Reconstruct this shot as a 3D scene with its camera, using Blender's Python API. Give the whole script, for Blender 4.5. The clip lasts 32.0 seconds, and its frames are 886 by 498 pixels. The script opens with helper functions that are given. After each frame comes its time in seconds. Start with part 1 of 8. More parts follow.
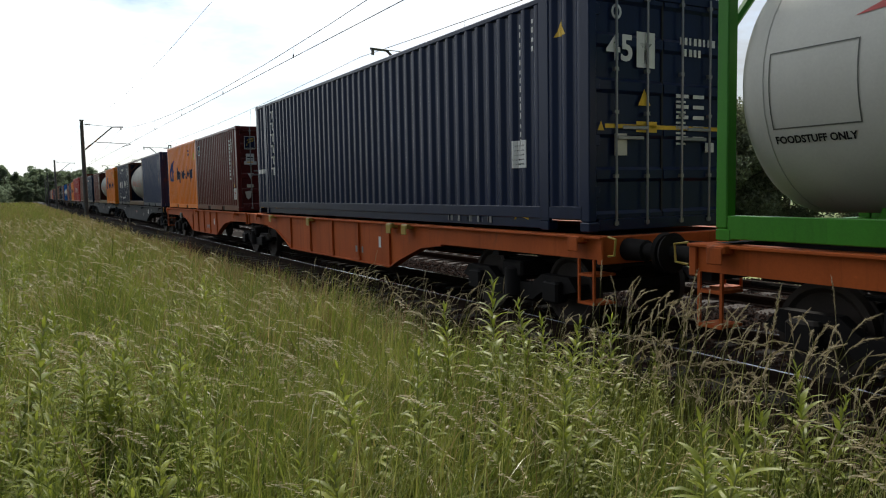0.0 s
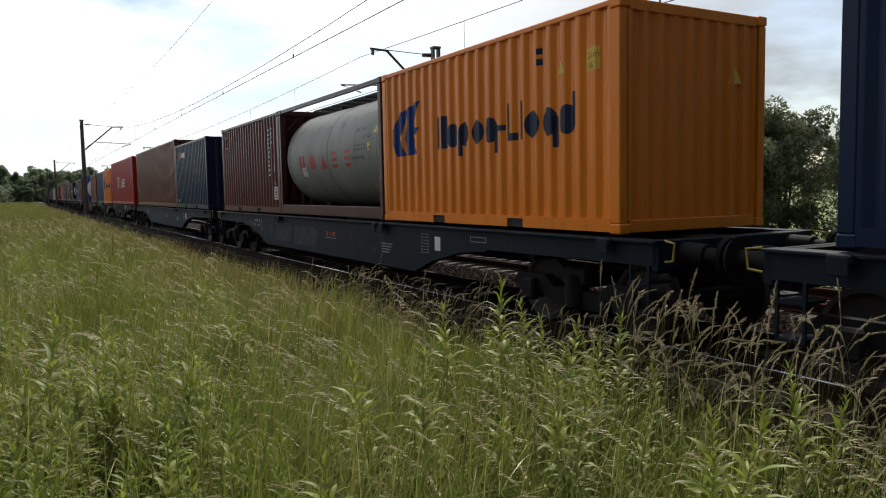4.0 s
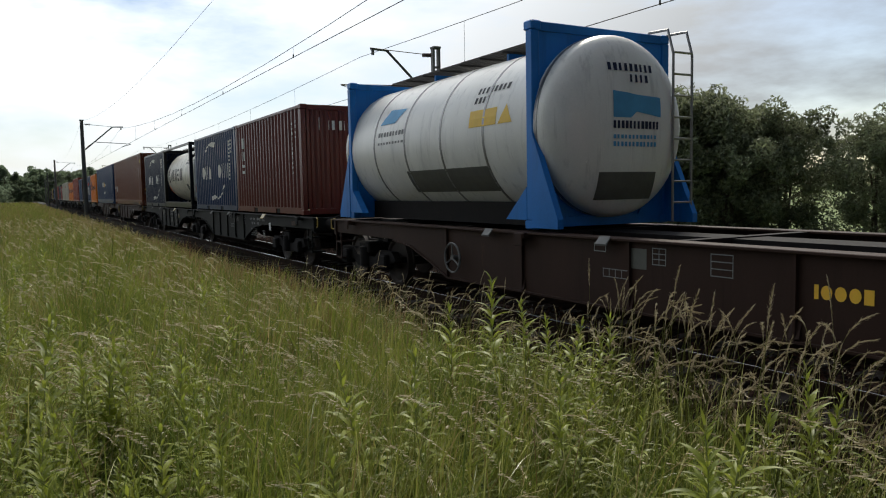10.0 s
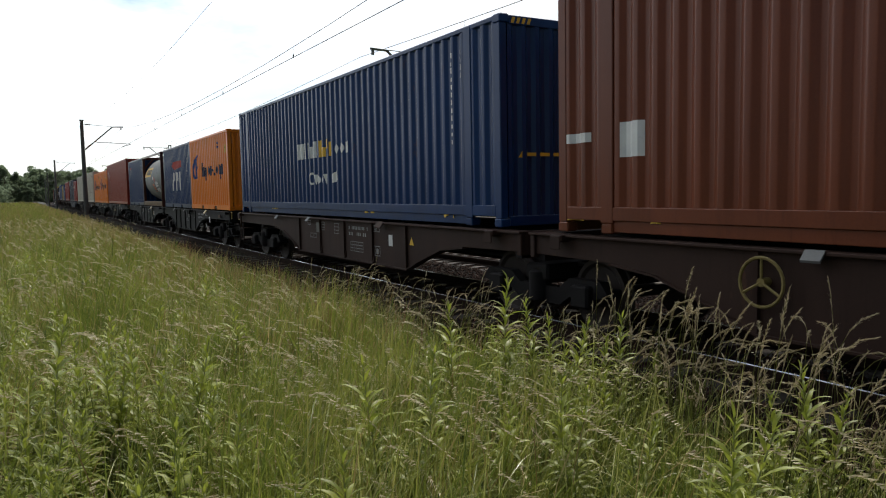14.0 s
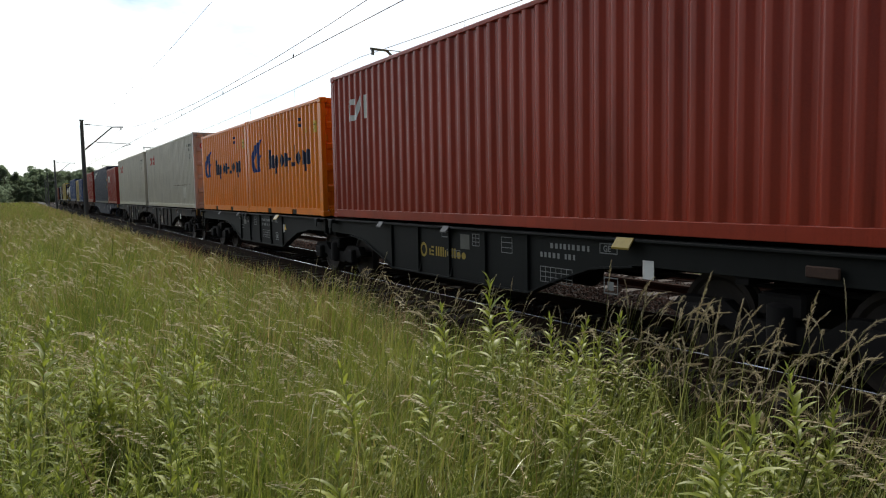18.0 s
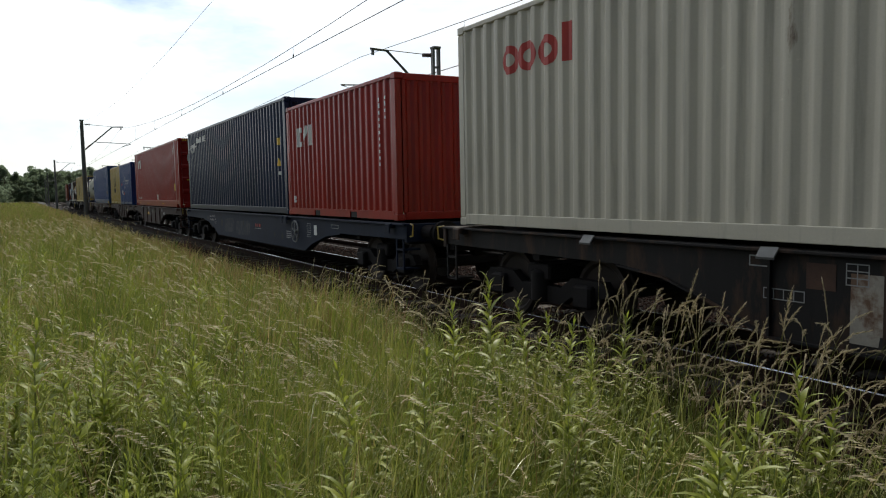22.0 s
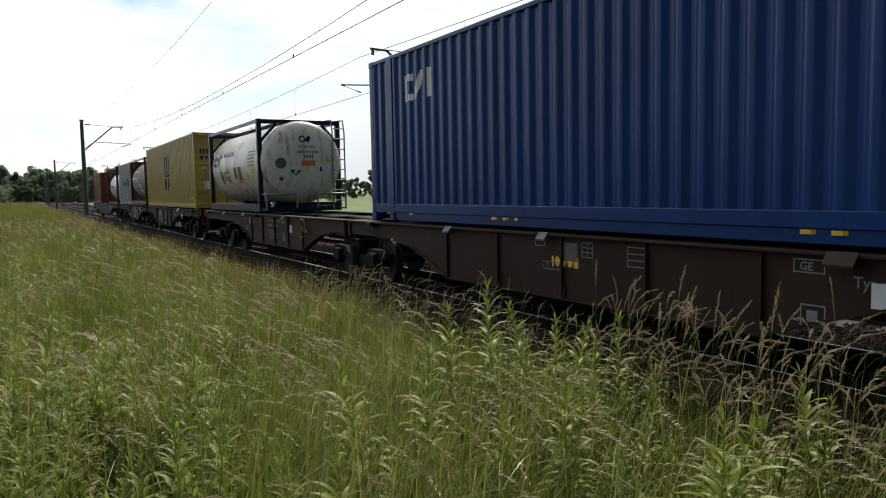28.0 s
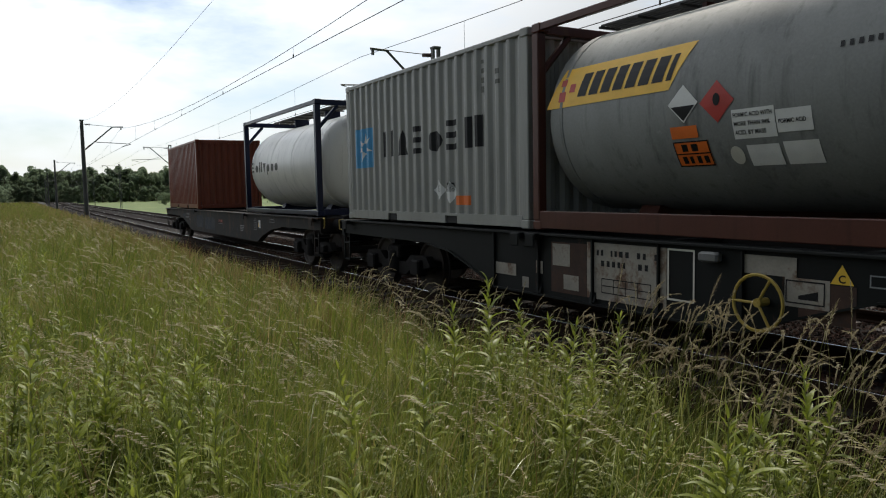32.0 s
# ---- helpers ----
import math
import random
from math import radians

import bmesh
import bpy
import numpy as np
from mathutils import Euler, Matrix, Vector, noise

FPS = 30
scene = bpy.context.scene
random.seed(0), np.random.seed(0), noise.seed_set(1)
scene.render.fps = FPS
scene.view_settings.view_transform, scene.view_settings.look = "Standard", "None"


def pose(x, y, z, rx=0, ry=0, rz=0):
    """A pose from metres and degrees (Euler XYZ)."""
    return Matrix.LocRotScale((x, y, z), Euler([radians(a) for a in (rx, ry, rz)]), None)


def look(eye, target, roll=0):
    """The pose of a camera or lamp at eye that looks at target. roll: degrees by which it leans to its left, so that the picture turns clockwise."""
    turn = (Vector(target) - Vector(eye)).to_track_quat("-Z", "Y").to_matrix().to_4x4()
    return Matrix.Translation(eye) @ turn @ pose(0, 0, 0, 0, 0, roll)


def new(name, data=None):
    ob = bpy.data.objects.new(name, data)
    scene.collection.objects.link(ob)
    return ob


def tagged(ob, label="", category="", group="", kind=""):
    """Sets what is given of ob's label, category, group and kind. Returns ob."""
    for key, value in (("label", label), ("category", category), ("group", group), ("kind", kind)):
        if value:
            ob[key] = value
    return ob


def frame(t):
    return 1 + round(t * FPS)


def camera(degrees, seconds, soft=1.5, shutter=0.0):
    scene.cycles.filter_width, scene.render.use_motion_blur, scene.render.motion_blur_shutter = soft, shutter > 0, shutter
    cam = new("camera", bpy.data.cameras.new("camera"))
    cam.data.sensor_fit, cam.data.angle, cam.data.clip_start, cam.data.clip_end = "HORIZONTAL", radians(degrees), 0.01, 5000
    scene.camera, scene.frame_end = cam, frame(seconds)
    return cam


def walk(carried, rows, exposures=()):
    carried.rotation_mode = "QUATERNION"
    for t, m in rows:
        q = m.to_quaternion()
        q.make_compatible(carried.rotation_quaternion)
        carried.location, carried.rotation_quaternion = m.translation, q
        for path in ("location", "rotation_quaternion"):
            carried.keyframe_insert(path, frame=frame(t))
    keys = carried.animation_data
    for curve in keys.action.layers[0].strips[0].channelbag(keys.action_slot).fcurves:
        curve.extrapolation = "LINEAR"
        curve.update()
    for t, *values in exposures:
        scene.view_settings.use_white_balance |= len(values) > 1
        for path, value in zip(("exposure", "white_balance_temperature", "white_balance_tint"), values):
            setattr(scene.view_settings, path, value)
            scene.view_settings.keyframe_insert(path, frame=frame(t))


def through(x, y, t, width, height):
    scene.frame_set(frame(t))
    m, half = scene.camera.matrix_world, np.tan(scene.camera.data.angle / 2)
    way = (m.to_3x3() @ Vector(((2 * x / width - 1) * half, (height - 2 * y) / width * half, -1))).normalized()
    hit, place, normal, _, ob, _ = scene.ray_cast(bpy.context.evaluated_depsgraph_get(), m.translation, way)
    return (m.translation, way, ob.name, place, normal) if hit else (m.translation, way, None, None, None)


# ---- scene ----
# Camera: held still beside a double-track line, looking along a passing container train
cam = camera(62.31, 32.0, 1.1)
EYE = Vector((0.0, 0.0, 1.78))
YAW, PITCH = radians(29.75), radians(4.59)
AIM = EYE + Vector((math.sin(YAW) * math.cos(PITCH), math.cos(YAW) * math.cos(PITCH), -math.sin(PITCH)))
# the camera's own exposure drifts a little with what passes
EXPOSURES = [(0, 0.06), (2, 0.06), (3, -0.04), (7, 0.06), (8, 0.2), (9, 0.05), (10, -0.18), (12, -0.14), (13, -0.03), (14, 0.12), (15.5, 0.02), (17, -0.12), (18, 0.16), (19, 0.16), (20, 0.0), (21, 0.05), (22, -0.04), (23, -0.04), (24, 0.16), (25, 0.05), (28, -0.04), (29, -0.2), (30, -0.28), (31, -0.24), (32, -0.2)]
walk(cam, [(0.0, look(EYE, AIM, -1.08)), (32.0, look(EYE, AIM, -1.08))], [(float(t), e) for t, e in EXPOSURES])

# Light: a bright, half-clouded sky with the sun ahead and to the left
SUN_EL, SUN_AZ = radians(46), radians(42)      # azimuth from +Y towards +X
world = bpy.data.worlds.new("sky")
scene.world = world
world.use_nodes = True
wn, wl = world.node_tree.nodes, world.node_tree.links
wn.clear()
w_out, w_bg = wn.new("ShaderNodeOutputWorld"), wn.new("ShaderNodeBackground")
w_sky = wn.new("ShaderNodeTexSky")
w_sky.sky_type, w_sky.sun_disc = "NISHITA", False
w_sky.sun_elevation, w_sky.sun_rotation = SUN_EL, SUN_AZ
w_sky.air_density, w_sky.dust_density = 1.0, 0.9
w_tc, w_map, w_noise, w_ramp = (wn.new("ShaderNodeTexCoord"), wn.new("ShaderNodeMapping"), wn.new("ShaderNodeTexNoise"), wn.new("ShaderNodeValToRGB"))
w_map.inputs["Scale"].default_value = (1.0, 1.0, 3.2)
w_noise.inputs["Scale"].default_value = 3.1
w_noise.inputs["Detail"].default_value = 7.0
w_noise.inputs["Roughness"].default_value = 0.55
w_ramp.color_ramp.elements[0].position, w_ramp.color_ramp.elements[0].color = 0.31, (0.0, 0.0, 0.0, 1)
w_ramp.color_ramp.elements[1].position, w_ramp.color_ramp.elements[1].color = 0.56, (1, 1, 1, 1)
w_sep, w_dot, w_glow = wn.new("ShaderNodeSeparateXYZ"), wn.new("ShaderNodeVectorMath"), wn.new("ShaderNodeMapRange")
w_dot.operation = "DOT_PRODUCT"
GLOW_AZ = radians(-4)                          # the brightest cloud lies a little beside the sun
w_dot.inputs[1].default_value = (math.sin(GLOW_AZ) * math.cos(SUN_EL), math.cos(GLOW_AZ) * math.cos(SUN_EL), math.sin(SUN_EL))
w_glow.inputs["From Min"].default_value, w_glow.inputs["From Max"].default_value = -0.35, 0.95
w_glow.inputs["To Min"].default_value, w_glow.inputs["To Max"].default_value = 0.0, 1.0
w_tint, w_scale, w_mix = wn.new("ShaderNodeRGB"), wn.new("ShaderNodeVectorMath"), wn.new("ShaderNodeMix")
w_tint.outputs[0].default_value = (0.93, 0.97, 1.0, 1)
w_scale.operation = "SCALE"
w_mix.data_type = "RGBA"
wl.new(w_tc.outputs["Generated"], w_map.inputs[0])
wl.new(w_map.outputs[0], w_noise.inputs["Vector"])
wl.new(w_noise.outputs["Fac"], w_ramp.inputs[0])
wl.new(w_tc.outputs["Generated"], w_dot.inputs[0])
wl.new(w_dot.outputs["Value"], w_glow.inputs["Value"])
wl.new(w_tint.outputs[0], w_scale.inputs[0])
w_pow, w_gain = wn.new("ShaderNodeMath"), wn.new("ShaderNodeMath")
w_pow.operation, w_gain.operation = "POWER", "MULTIPLY_ADD"
w_pow.inputs[1].default_value, w_gain.inputs[1].default_value, w_gain.inputs[2].default_value = 3.5, 20.5, 0.45
wl.new(w_glow.outputs[0], w_pow.inputs[0])
wl.new(w_pow.outputs[0], w_gain.inputs[0])
wl.new(w_gain.outputs[0], w_scale.inputs["Scale"])
wl.new(w_ramp.outputs[0], w_mix.inputs["Factor"])
w_dim = wn.new("ShaderNodeVectorMath")
w_dim.operation = "SCALE"
w_dim.inputs["Scale"].default_value = 1.18
wl.new(w_sky.outputs[0], w_dim.inputs[0])
wl.new(w_dim.outputs[0], w_mix.inputs["A"])
wl.new(w_scale.outputs[0], w_mix.inputs["B"])
wl.new(w_mix.outputs["Result"], w_bg.inputs["Color"])
w_bg.inputs["Strength"].default_value = 0.11
wl.new(w_bg.outputs[0], w_out.inputs["Surface"])
sun = new("sun", bpy.data.lights.new("sun", "SUN"))
sun.data.energy, sun.data.angle, sun.data.color = 3.3, radians(9), (1.0, 0.93, 0.80)
sun.matrix_world = look((0, 0, 0), (-math.sin(SUN_AZ) * math.cos(SUN_EL), -math.cos(SUN_AZ) * math.cos(SUN_EL), -math.sin(SUN_EL)))


# ---- materials ----
def material(name, col, rough=0.6, metal=0.0, vary=0.18, scale=3.0, fine=60.0, bump=0.15, spots=None, spot_amount=0.62, spot_scale=6.0,
             stretch=(1, 1, 1), per_object=0.0, per_island=0.0, through_leaf=0.0, specular=0.5):
    """A worn surface: two scales of colour variation, spots of rust or dirt, fine relief."""
    m = bpy.data.materials.new(name)
    m.use_nodes = True
    nd, ln = m.node_tree.nodes, m.node_tree.links
    b = nd["Principled BSDF"]
    b.inputs["Roughness"].default_value, b.inputs["Metallic"].default_value = rough, metal
    b.inputs["Specular IOR Level"].default_value = specular
    tc, mp = nd.new("ShaderNodeTexCoord"), nd.new("ShaderNodeMapping")
    mp.inputs["Scale"].default_value = stretch
    ln.new(tc.outputs["Object"], mp.inputs[0])
    if per_object:
        info, comb = nd.new("ShaderNodeObjectInfo"), nd.new("ShaderNodeVectorMath")
        comb.operation = "SCALE"
        comb.inputs[0].default_value = (31.0, 17.0, 23.0)
        ln.new(info.outputs["Random"], comb.inputs["Scale"])
        ln.new(comb.outputs[0], mp.inputs["Location"])
    n1, n2 = nd.new("ShaderNodeTexNoise"), nd.new("ShaderNodeTexNoise")
    n1.inputs["Scale"].default_value, n1.inputs["Detail"].default_value = scale, 5
    n2.inputs["Scale"].default_value, n2.inputs["Detail"].default_value = fine, 3
    ln.new(mp.outputs[0], n1.inputs["Vector"])
    ln.new(tc.outputs["Object"], n2.inputs["Vector"])
    add = nd.new("ShaderNodeMath")
    add.operation = "MULTIPLY_ADD"
    add.inputs[1].default_value = 0.35
    ln.new(n2.outputs["Fac"], add.inputs[0])
    ln.new(n1.outputs["Fac"], add.inputs[2])
    src = add.outputs[0]
    for amount, node, socket in ((per_object, "ShaderNodeObjectInfo", "Random"), (per_island, "ShaderNodeNewGeometry", "Random Per Island")):
        if amount:
            r, mad = nd.new(node), nd.new("ShaderNodeMath")
            mad.operation = "MULTIPLY_ADD"
            mad.inputs[1].default_value = amount
            ln.new(r.outputs[socket], mad.inputs[0])
            ln.new(src, mad.inputs[2])
            sub = nd.new("ShaderNodeMath")
            sub.operation = "SUBTRACT"
            sub.inputs[1].default_value = amount * 0.5
            ln.new(mad.outputs[0], sub.inputs[0])
            src = sub.outputs[0]
    mr = nd.new("ShaderNodeMapRange")
    mr.inputs["From Min"].default_value, mr.inputs["From Max"].default_value = 0.4, 0.95
    mr.inputs["To Min"].default_value, mr.inputs["To Max"].default_value = 1 - vary, 1 + vary
    mr.clamp = False
    ln.new(src, mr.inputs["Value"])
    sc = nd.new("ShaderNodeVectorMath")
    sc.operation = "SCALE"
    sc.inputs[0].default_value = col[:3]
    ln.new(mr.outputs[0], sc.inputs["Scale"])
    colour = sc.outputs[0]
    if spots:
        n3, rp, mx = nd.new("ShaderNodeTexNoise"), nd.new("ShaderNodeMapRange"), nd.new("ShaderNodeMix")
        n3.inputs["Scale"].default_value, n3.inputs["Detail"].default_value, n3.inputs["Roughness"].default_value = spot_scale, 8, 0.68
        ln.new(mp.outputs[0], n3.inputs["Vector"])
        rp.inputs["From Min"].default_value, rp.inputs["From Max"].default_value = spot_amount, spot_amount + 0.12
        ln.new(n3.outputs["Fac"], rp.inputs["Value"])
        mx.data_type = "RGBA"
        mx.inputs["B"].default_value = (*spots[:3], 1)
        ln.new(rp.outputs[0], mx.inputs["Factor"])
        ln.new(colour, mx.inputs["A"])
        colour = mx.outputs["Result"]
    ln.new(colour, b.inputs["Base Color"])
    if bump:
        bp = nd.new("ShaderNodeBump")
        bp.inputs["Strength"].default_value, bp.inputs["Distance"].default_value = bump, 0.01
        ln.new(add.outputs[0], bp.inputs["Height"])
        ln.new(bp.outputs[0], b.inputs["Normal"])
    if through_leaf:
        tr, ms = nd.new("ShaderNodeBsdfTranslucent"), nd.new("ShaderNodeMixShader")
        ln.new(colour, tr.inputs["Color"])
        ms.inputs[0].default_value = through_leaf
        ln.new(b.outputs[0], ms.inputs[1])
        ln.new(tr.outputs[0], ms.inputs[2])
        ln.new(ms.outputs[0], nd["Material Output"].inputs["Surface"])
    return m


RUST = (0.10, 0.045, 0.022)


def paint(name, col, rust=0.66, rough=0.30, vary=0.22, spots=RUST):
    wagon = "wagon" in name
    m = material(name, col, 0.66 if wagon else rough, 0.0, vary, 1.6, 45, 0.12, spots, rust - 0.03, 2.6, (1, 1, 0.3), per_object=0.04, specular=0.2 if wagon else 0.24)
    return weathered(m, 0.45 if wagon else 0.38, 0.002 if wagon else 0.003)


def weathered(m, amount, dent):
    """Runs of dirt down the sheet, worn paler scuffs and shallow dents."""
    nd, ln = m.node_tree.nodes, m.node_tree.links
    b = nd["Principled BSDF"]
    base, fine = b.inputs["Base Color"].links[0].from_socket, b.inputs["Normal"].links[0].from_node
    tc, info, off = nd.new("ShaderNodeTexCoord"), nd.new("ShaderNodeObjectInfo"), nd.new("ShaderNodeVectorMath")
    off.operation = "SCALE"
    off.inputs[0].default_value = (37.0, 53.0, 19.0)
    ln.new(info.outputs["Random"], off.inputs["Scale"])
    put = nd.new("ShaderNodeVectorMath")
    put.operation = "ADD"
    ln.new(tc.outputs["Object"], put.inputs[0])
    ln.new(off.outputs[0], put.inputs[1])
    last = base
    for stretch, scale, lo, hi, tone, share in (((1, 1, 0.07), 7.5, 0.54, 0.72, 0.35, amount), ((1, 1, 0.5), 1.1, 0.55, 0.75, 0.55, amount * 0.8), ((1, 0.6, 1), 11.0, 0.66, 0.72, 1.7, amount * 0.55)):
        mp, nz, mr, mul, mx = nd.new("ShaderNodeMapping"), nd.new("ShaderNodeTexNoise"), nd.new("ShaderNodeMapRange"), nd.new("ShaderNodeVectorMath"), nd.new("ShaderNodeMix")
        mp.inputs["Scale"].default_value = stretch
        nz.inputs["Scale"].default_value, nz.inputs["Detail"].default_value, nz.inputs["Roughness"].default_value = scale, 6, 0.65
        mr.inputs["From Min"].default_value, mr.inputs["From Max"].default_value, mr.inputs["To Max"].default_value = lo, hi, share
        mul.operation, mx.data_type = "SCALE", "RGBA"
        mul.inputs["Scale"].default_value = tone
        ln.new(put.outputs[0], mp.inputs[0])
        ln.new(mp.outputs[0], nz.inputs["Vector"])
        ln.new(nz.outputs["Fac"], mr.inputs["Value"])
        ln.new(last, mul.inputs[0])
        ln.new(mr.outputs[0], mx.inputs["Factor"])
        ln.new(last, mx.inputs["A"])
        ln.new(mul.outputs[0], mx.inputs["B"])
        last = mx.outputs["Result"]
    ln.new(last, b.inputs["Base Color"])
    big, bp = nd.new("ShaderNodeTexNoise"), nd.new("ShaderNodeBump")
    big.inputs["Scale"].default_value, big.inputs["Detail"].default_value = 2.6, 2
    ln.new(put.outputs[0], big.inputs["Vector"])
    bp.inputs["Strength"].default_value, bp.inputs["Distance"].default_value = 1.0, dent
    ln.new(big.outputs["Fac"], bp.inputs["Height"])
    ln.new(fine.outputs[0], bp.inputs["Normal"])
    ln.new(bp.outputs[0], b.inputs["Normal"])
    return m


P = {
    "navy": paint("navy container paint", (0.004, 0.0125, 0.044), 0.71),
    "blue": paint("blue container paint", (0.004, 0.031, 0.112), 0.69),
    "worn_blue": paint("worn dark blue container paint", (0.0035, 0.024, 0.086), 0.66),
    "bright_blue": paint("bright blue container paint", (0.002, 0.034, 0.150), 0.74),
    "steel_blue": paint("weathered blue container paint", (0.004, 0.022, 0.058), 0.66),
    "maroon": paint("maroon container paint", (0.108, 0.020, 0.015), 0.68),
    "tile_red": paint("tile red container paint", (0.1890, 0.0432, 0.0234), 0.68),
    "rust_brown": paint("rust brown container paint", (0.150, 0.040, 0.017), 0.68),
    "brown_red": paint("brown red container paint", (0.29, 0.035, 0.016), 0.68),
    "red": paint("red container paint", (0.26, 0.014, 0.008), 0.68),
    "crimson": paint("crimson container paint", (0.40, 0.011, 0.010), 0.73),
    "orange": paint("orange container paint", (0.80, 0.215, 0.012), 0.73, vary=0.1),
    "grey": paint("pale grey container paint", (0.48, 0.445, 0.36), 0.70, vary=0.1),
    "cool_grey": paint("grey container paint", (0.285, 0.285, 0.262), 0.69, vary=0.12),
    "pink": paint("faded pink door paint", (0.43, 0.40, 0.38), 0.68, vary=0.12),
    "yellow": paint("ochre yellow container paint", (0.36, 0.262, 0.058), 0.70, vary=0.1),
    "green": paint("bright green frame paint", (0.045, 0.21, 0.018), 0.72),
    "frame_blue": paint("light blue frame paint", (0.015, 0.17, 0.52), 0.74),
    "frame_rust": paint("rust red frame paint", (0.075, 0.026, 0.018), 0.66),
    "frame_black": paint("black frame paint", (0.009, 0.009, 0.011), 0.67),
    "frame_navy": paint("dark blue frame paint", (0.012, 0.017, 0.045), 0.69),
    "tank_white": material("off-white tank cladding", (0.74, 0.73, 0.69), 0.34, 0.0, 0.1, 1.5, 40, 0.05, (0.30, 0.25, 0.18), 0.66, 1.7, (1, 1, 0.4), per_object=0.05),
    "tank_pale": material("chalky off-white tank cladding", (0.50, 0.49, 0.44), 0.5, 0.0, 0.12, 1.5, 40, 0.05, (0.30, 0.27, 0.2), 0.62, 1.4, (1, 1, 0.4), per_object=0.05, specular=0.3),
    "tank_cream": material("stained cream tank cladding", (0.72, 0.68, 0.58), 0.38, 0.0, 0.2, 1.5, 40, 0.05, (0.25, 0.17, 0.09), 0.56, 1.5, (1.4, 1.4, 0.25), per_object=0.05),
    "tank_grey": material("weathered pale grey tank cladding", (0.27, 0.265, 0.24), 0.6, 0.0, 0.18, 1.5, 40, 0.05, (0.16, 0.145, 0.12), 0.58, 1.4, (1, 1, 0.4), per_object=0.05, specular=0.3),
    "tank_steel": material("dull steel tank cladding", (0.21, 0.215, 0.205), 0.72, 0.1, 0.28, 1.2, 40, 0.05, (0.11, 0.105, 0.095), 0.60, 2.2, (1, 1, 0.4), per_object=0.05),
    "w_orange": paint("orange wagon paint", (0.391, 0.0808, 0.0136), 0.66),
    "w_slate": paint("dusty blue-grey wagon paint", (0.0062, 0.0108, 0.0185), 0.64, spots=(0.055, 0.048, 0.04)),
    "w_blue": paint("dark blue wagon paint", (0.006, 0.012, 0.0275), 0.66, spots=(0.035, 0.03, 0.026)),
    "w_green": paint("black-green wagon paint", (0.0068, 0.0078, 0.0070), 0.68),
    "w_brown": paint("dark brown wagon paint", (0.034, 0.0165, 0.011), 0.66),
    "w_grey": paint("dark grey wagon paint", (0.013, 0.0115, 0.011), 0.54, spots=(0.05, 0.028, 0.017)),
}
for tank_paint, runs in (("tank_cream", 0.85), ("tank_grey", 0.5), ("tank_steel", 0.6), ("tank_white", 0.45)):
    weathered(P[tank_paint], runs, 0.0015)
M_UNDER = material("oily black underframe steel", (0.009, 0.0075, 0.007), 0.8, 0.0, 0.3, 4, 60, 0.3, (0.024, 0.015, 0.009), 0.6, specular=0.2)
M_WHEEL = material("brown worn wheel steel", (0.03, 0.02, 0.015), 0.7, 0.1, 0.25, 6, 60)
M_TYRE = material("bright running steel", (0.24, 0.24, 0.245), 0.12, 1.0, 0.08, 8, 80, 0.05)
M_CHROME = material("galvanised lock rod steel", (0.27, 0.265, 0.26), 0.42, 0.7, 0.15, 6, 70, 0.05, RUST, 0.66, 9)
M_GRATE = material("dark galvanised grating", (0.055, 0.052, 0.05), 0.7, 0.2, 0.25, 6, 70, 0.1)
M_BRASS = material("dulled yellow handwheel paint", (0.17, 0.125, 0.03), 0.6, 0, 0.25, 5, 60)
M_ALU = material("bare aluminium tread", (0.45, 0.45, 0.44), 0.45, 0.6, 0.15, 6, 70, 0.1)
# real rubber, and the painted shade inside pockets and holes
M_RUBBER_HOLES = material("black door rubber and hole shade", (0.015, 0.015, 0.016), 0.8, 0, 0.2, 8, 60)
M_WHITE = material("white lettering film", (0.66, 0.66, 0.63), 0.5, 0, 0.1, 5, 80, 0.03, (0.3, 0.28, 0.25), 0.66, 7)
M_CREAMY = material("cream sticker", (0.58, 0.56, 0.48), 0.5, 0, 0.1, 5, 80, 0.03)
M_BLACK = material("black lettering film", (0.010, 0.010, 0.011), 0.5, 0, 0.2, 5, 80, 0.03, specular=0.2)
M_NAVYINK = material("dark blue lettering film", (0.009, 0.014, 0.045), 0.5, 0, 0.2, 5, 80, 0.03, specular=0.25)
M_LOGOBLUE = material("blue emblem film", (0.016, 0.055, 0.30), 0.5, 0, 0.15, 5, 80, 0.03)
M_EMBLEM = material("dark blue arrow emblem film", (0.008, 0.028, 0.15), 0.5, 0, 0.15, 5, 80, 0.03, specular=0.25)
M_SKYBLUE = material("light blue emblem film", (0.06, 0.30, 0.55), 0.5, 0, 0.12, 5, 80, 0.03)
M_REDINK = material("red lettering film", (0.40, 0.030, 0.020), 0.5, 0, 0.15, 5, 80, 0.03)
M_ORANGEINK = material("orange hazard plate", (0.75, 0.16, 0.02), 0.5, 0, 0.1, 5, 80, 0.03)
M_YELLOW = material("yellow warning film", (0.70, 0.44, 0.03), 0.5, 0, 0.12, 5, 80, 0.03)
M_YGOLD = material("golden name band", (0.78, 0.45, 0.035), 0.5, 0, 0.1, 5, 80, 0.03)
M_DUST = material("grey road dust on paint", (0.030, 0.033, 0.036), 0.8, 0, 0.35, 3, 40, 0.1, (0.008, 0.013, 0.024), 0.44, 5)
M_STAINED = material("rust-stained cream board", (0.27, 0.245, 0.20), 0.6, 0, 0.3, 3, 40, 0.1, (0.11, 0.058, 0.03), 0.50, 3)
M_RUSTY = material("rust bloom on steel", (0.048, 0.023, 0.013), 0.85, 0, 0.4, 4, 40, 0.2, (0.03, 0.02, 0.015), 0.52, 6)
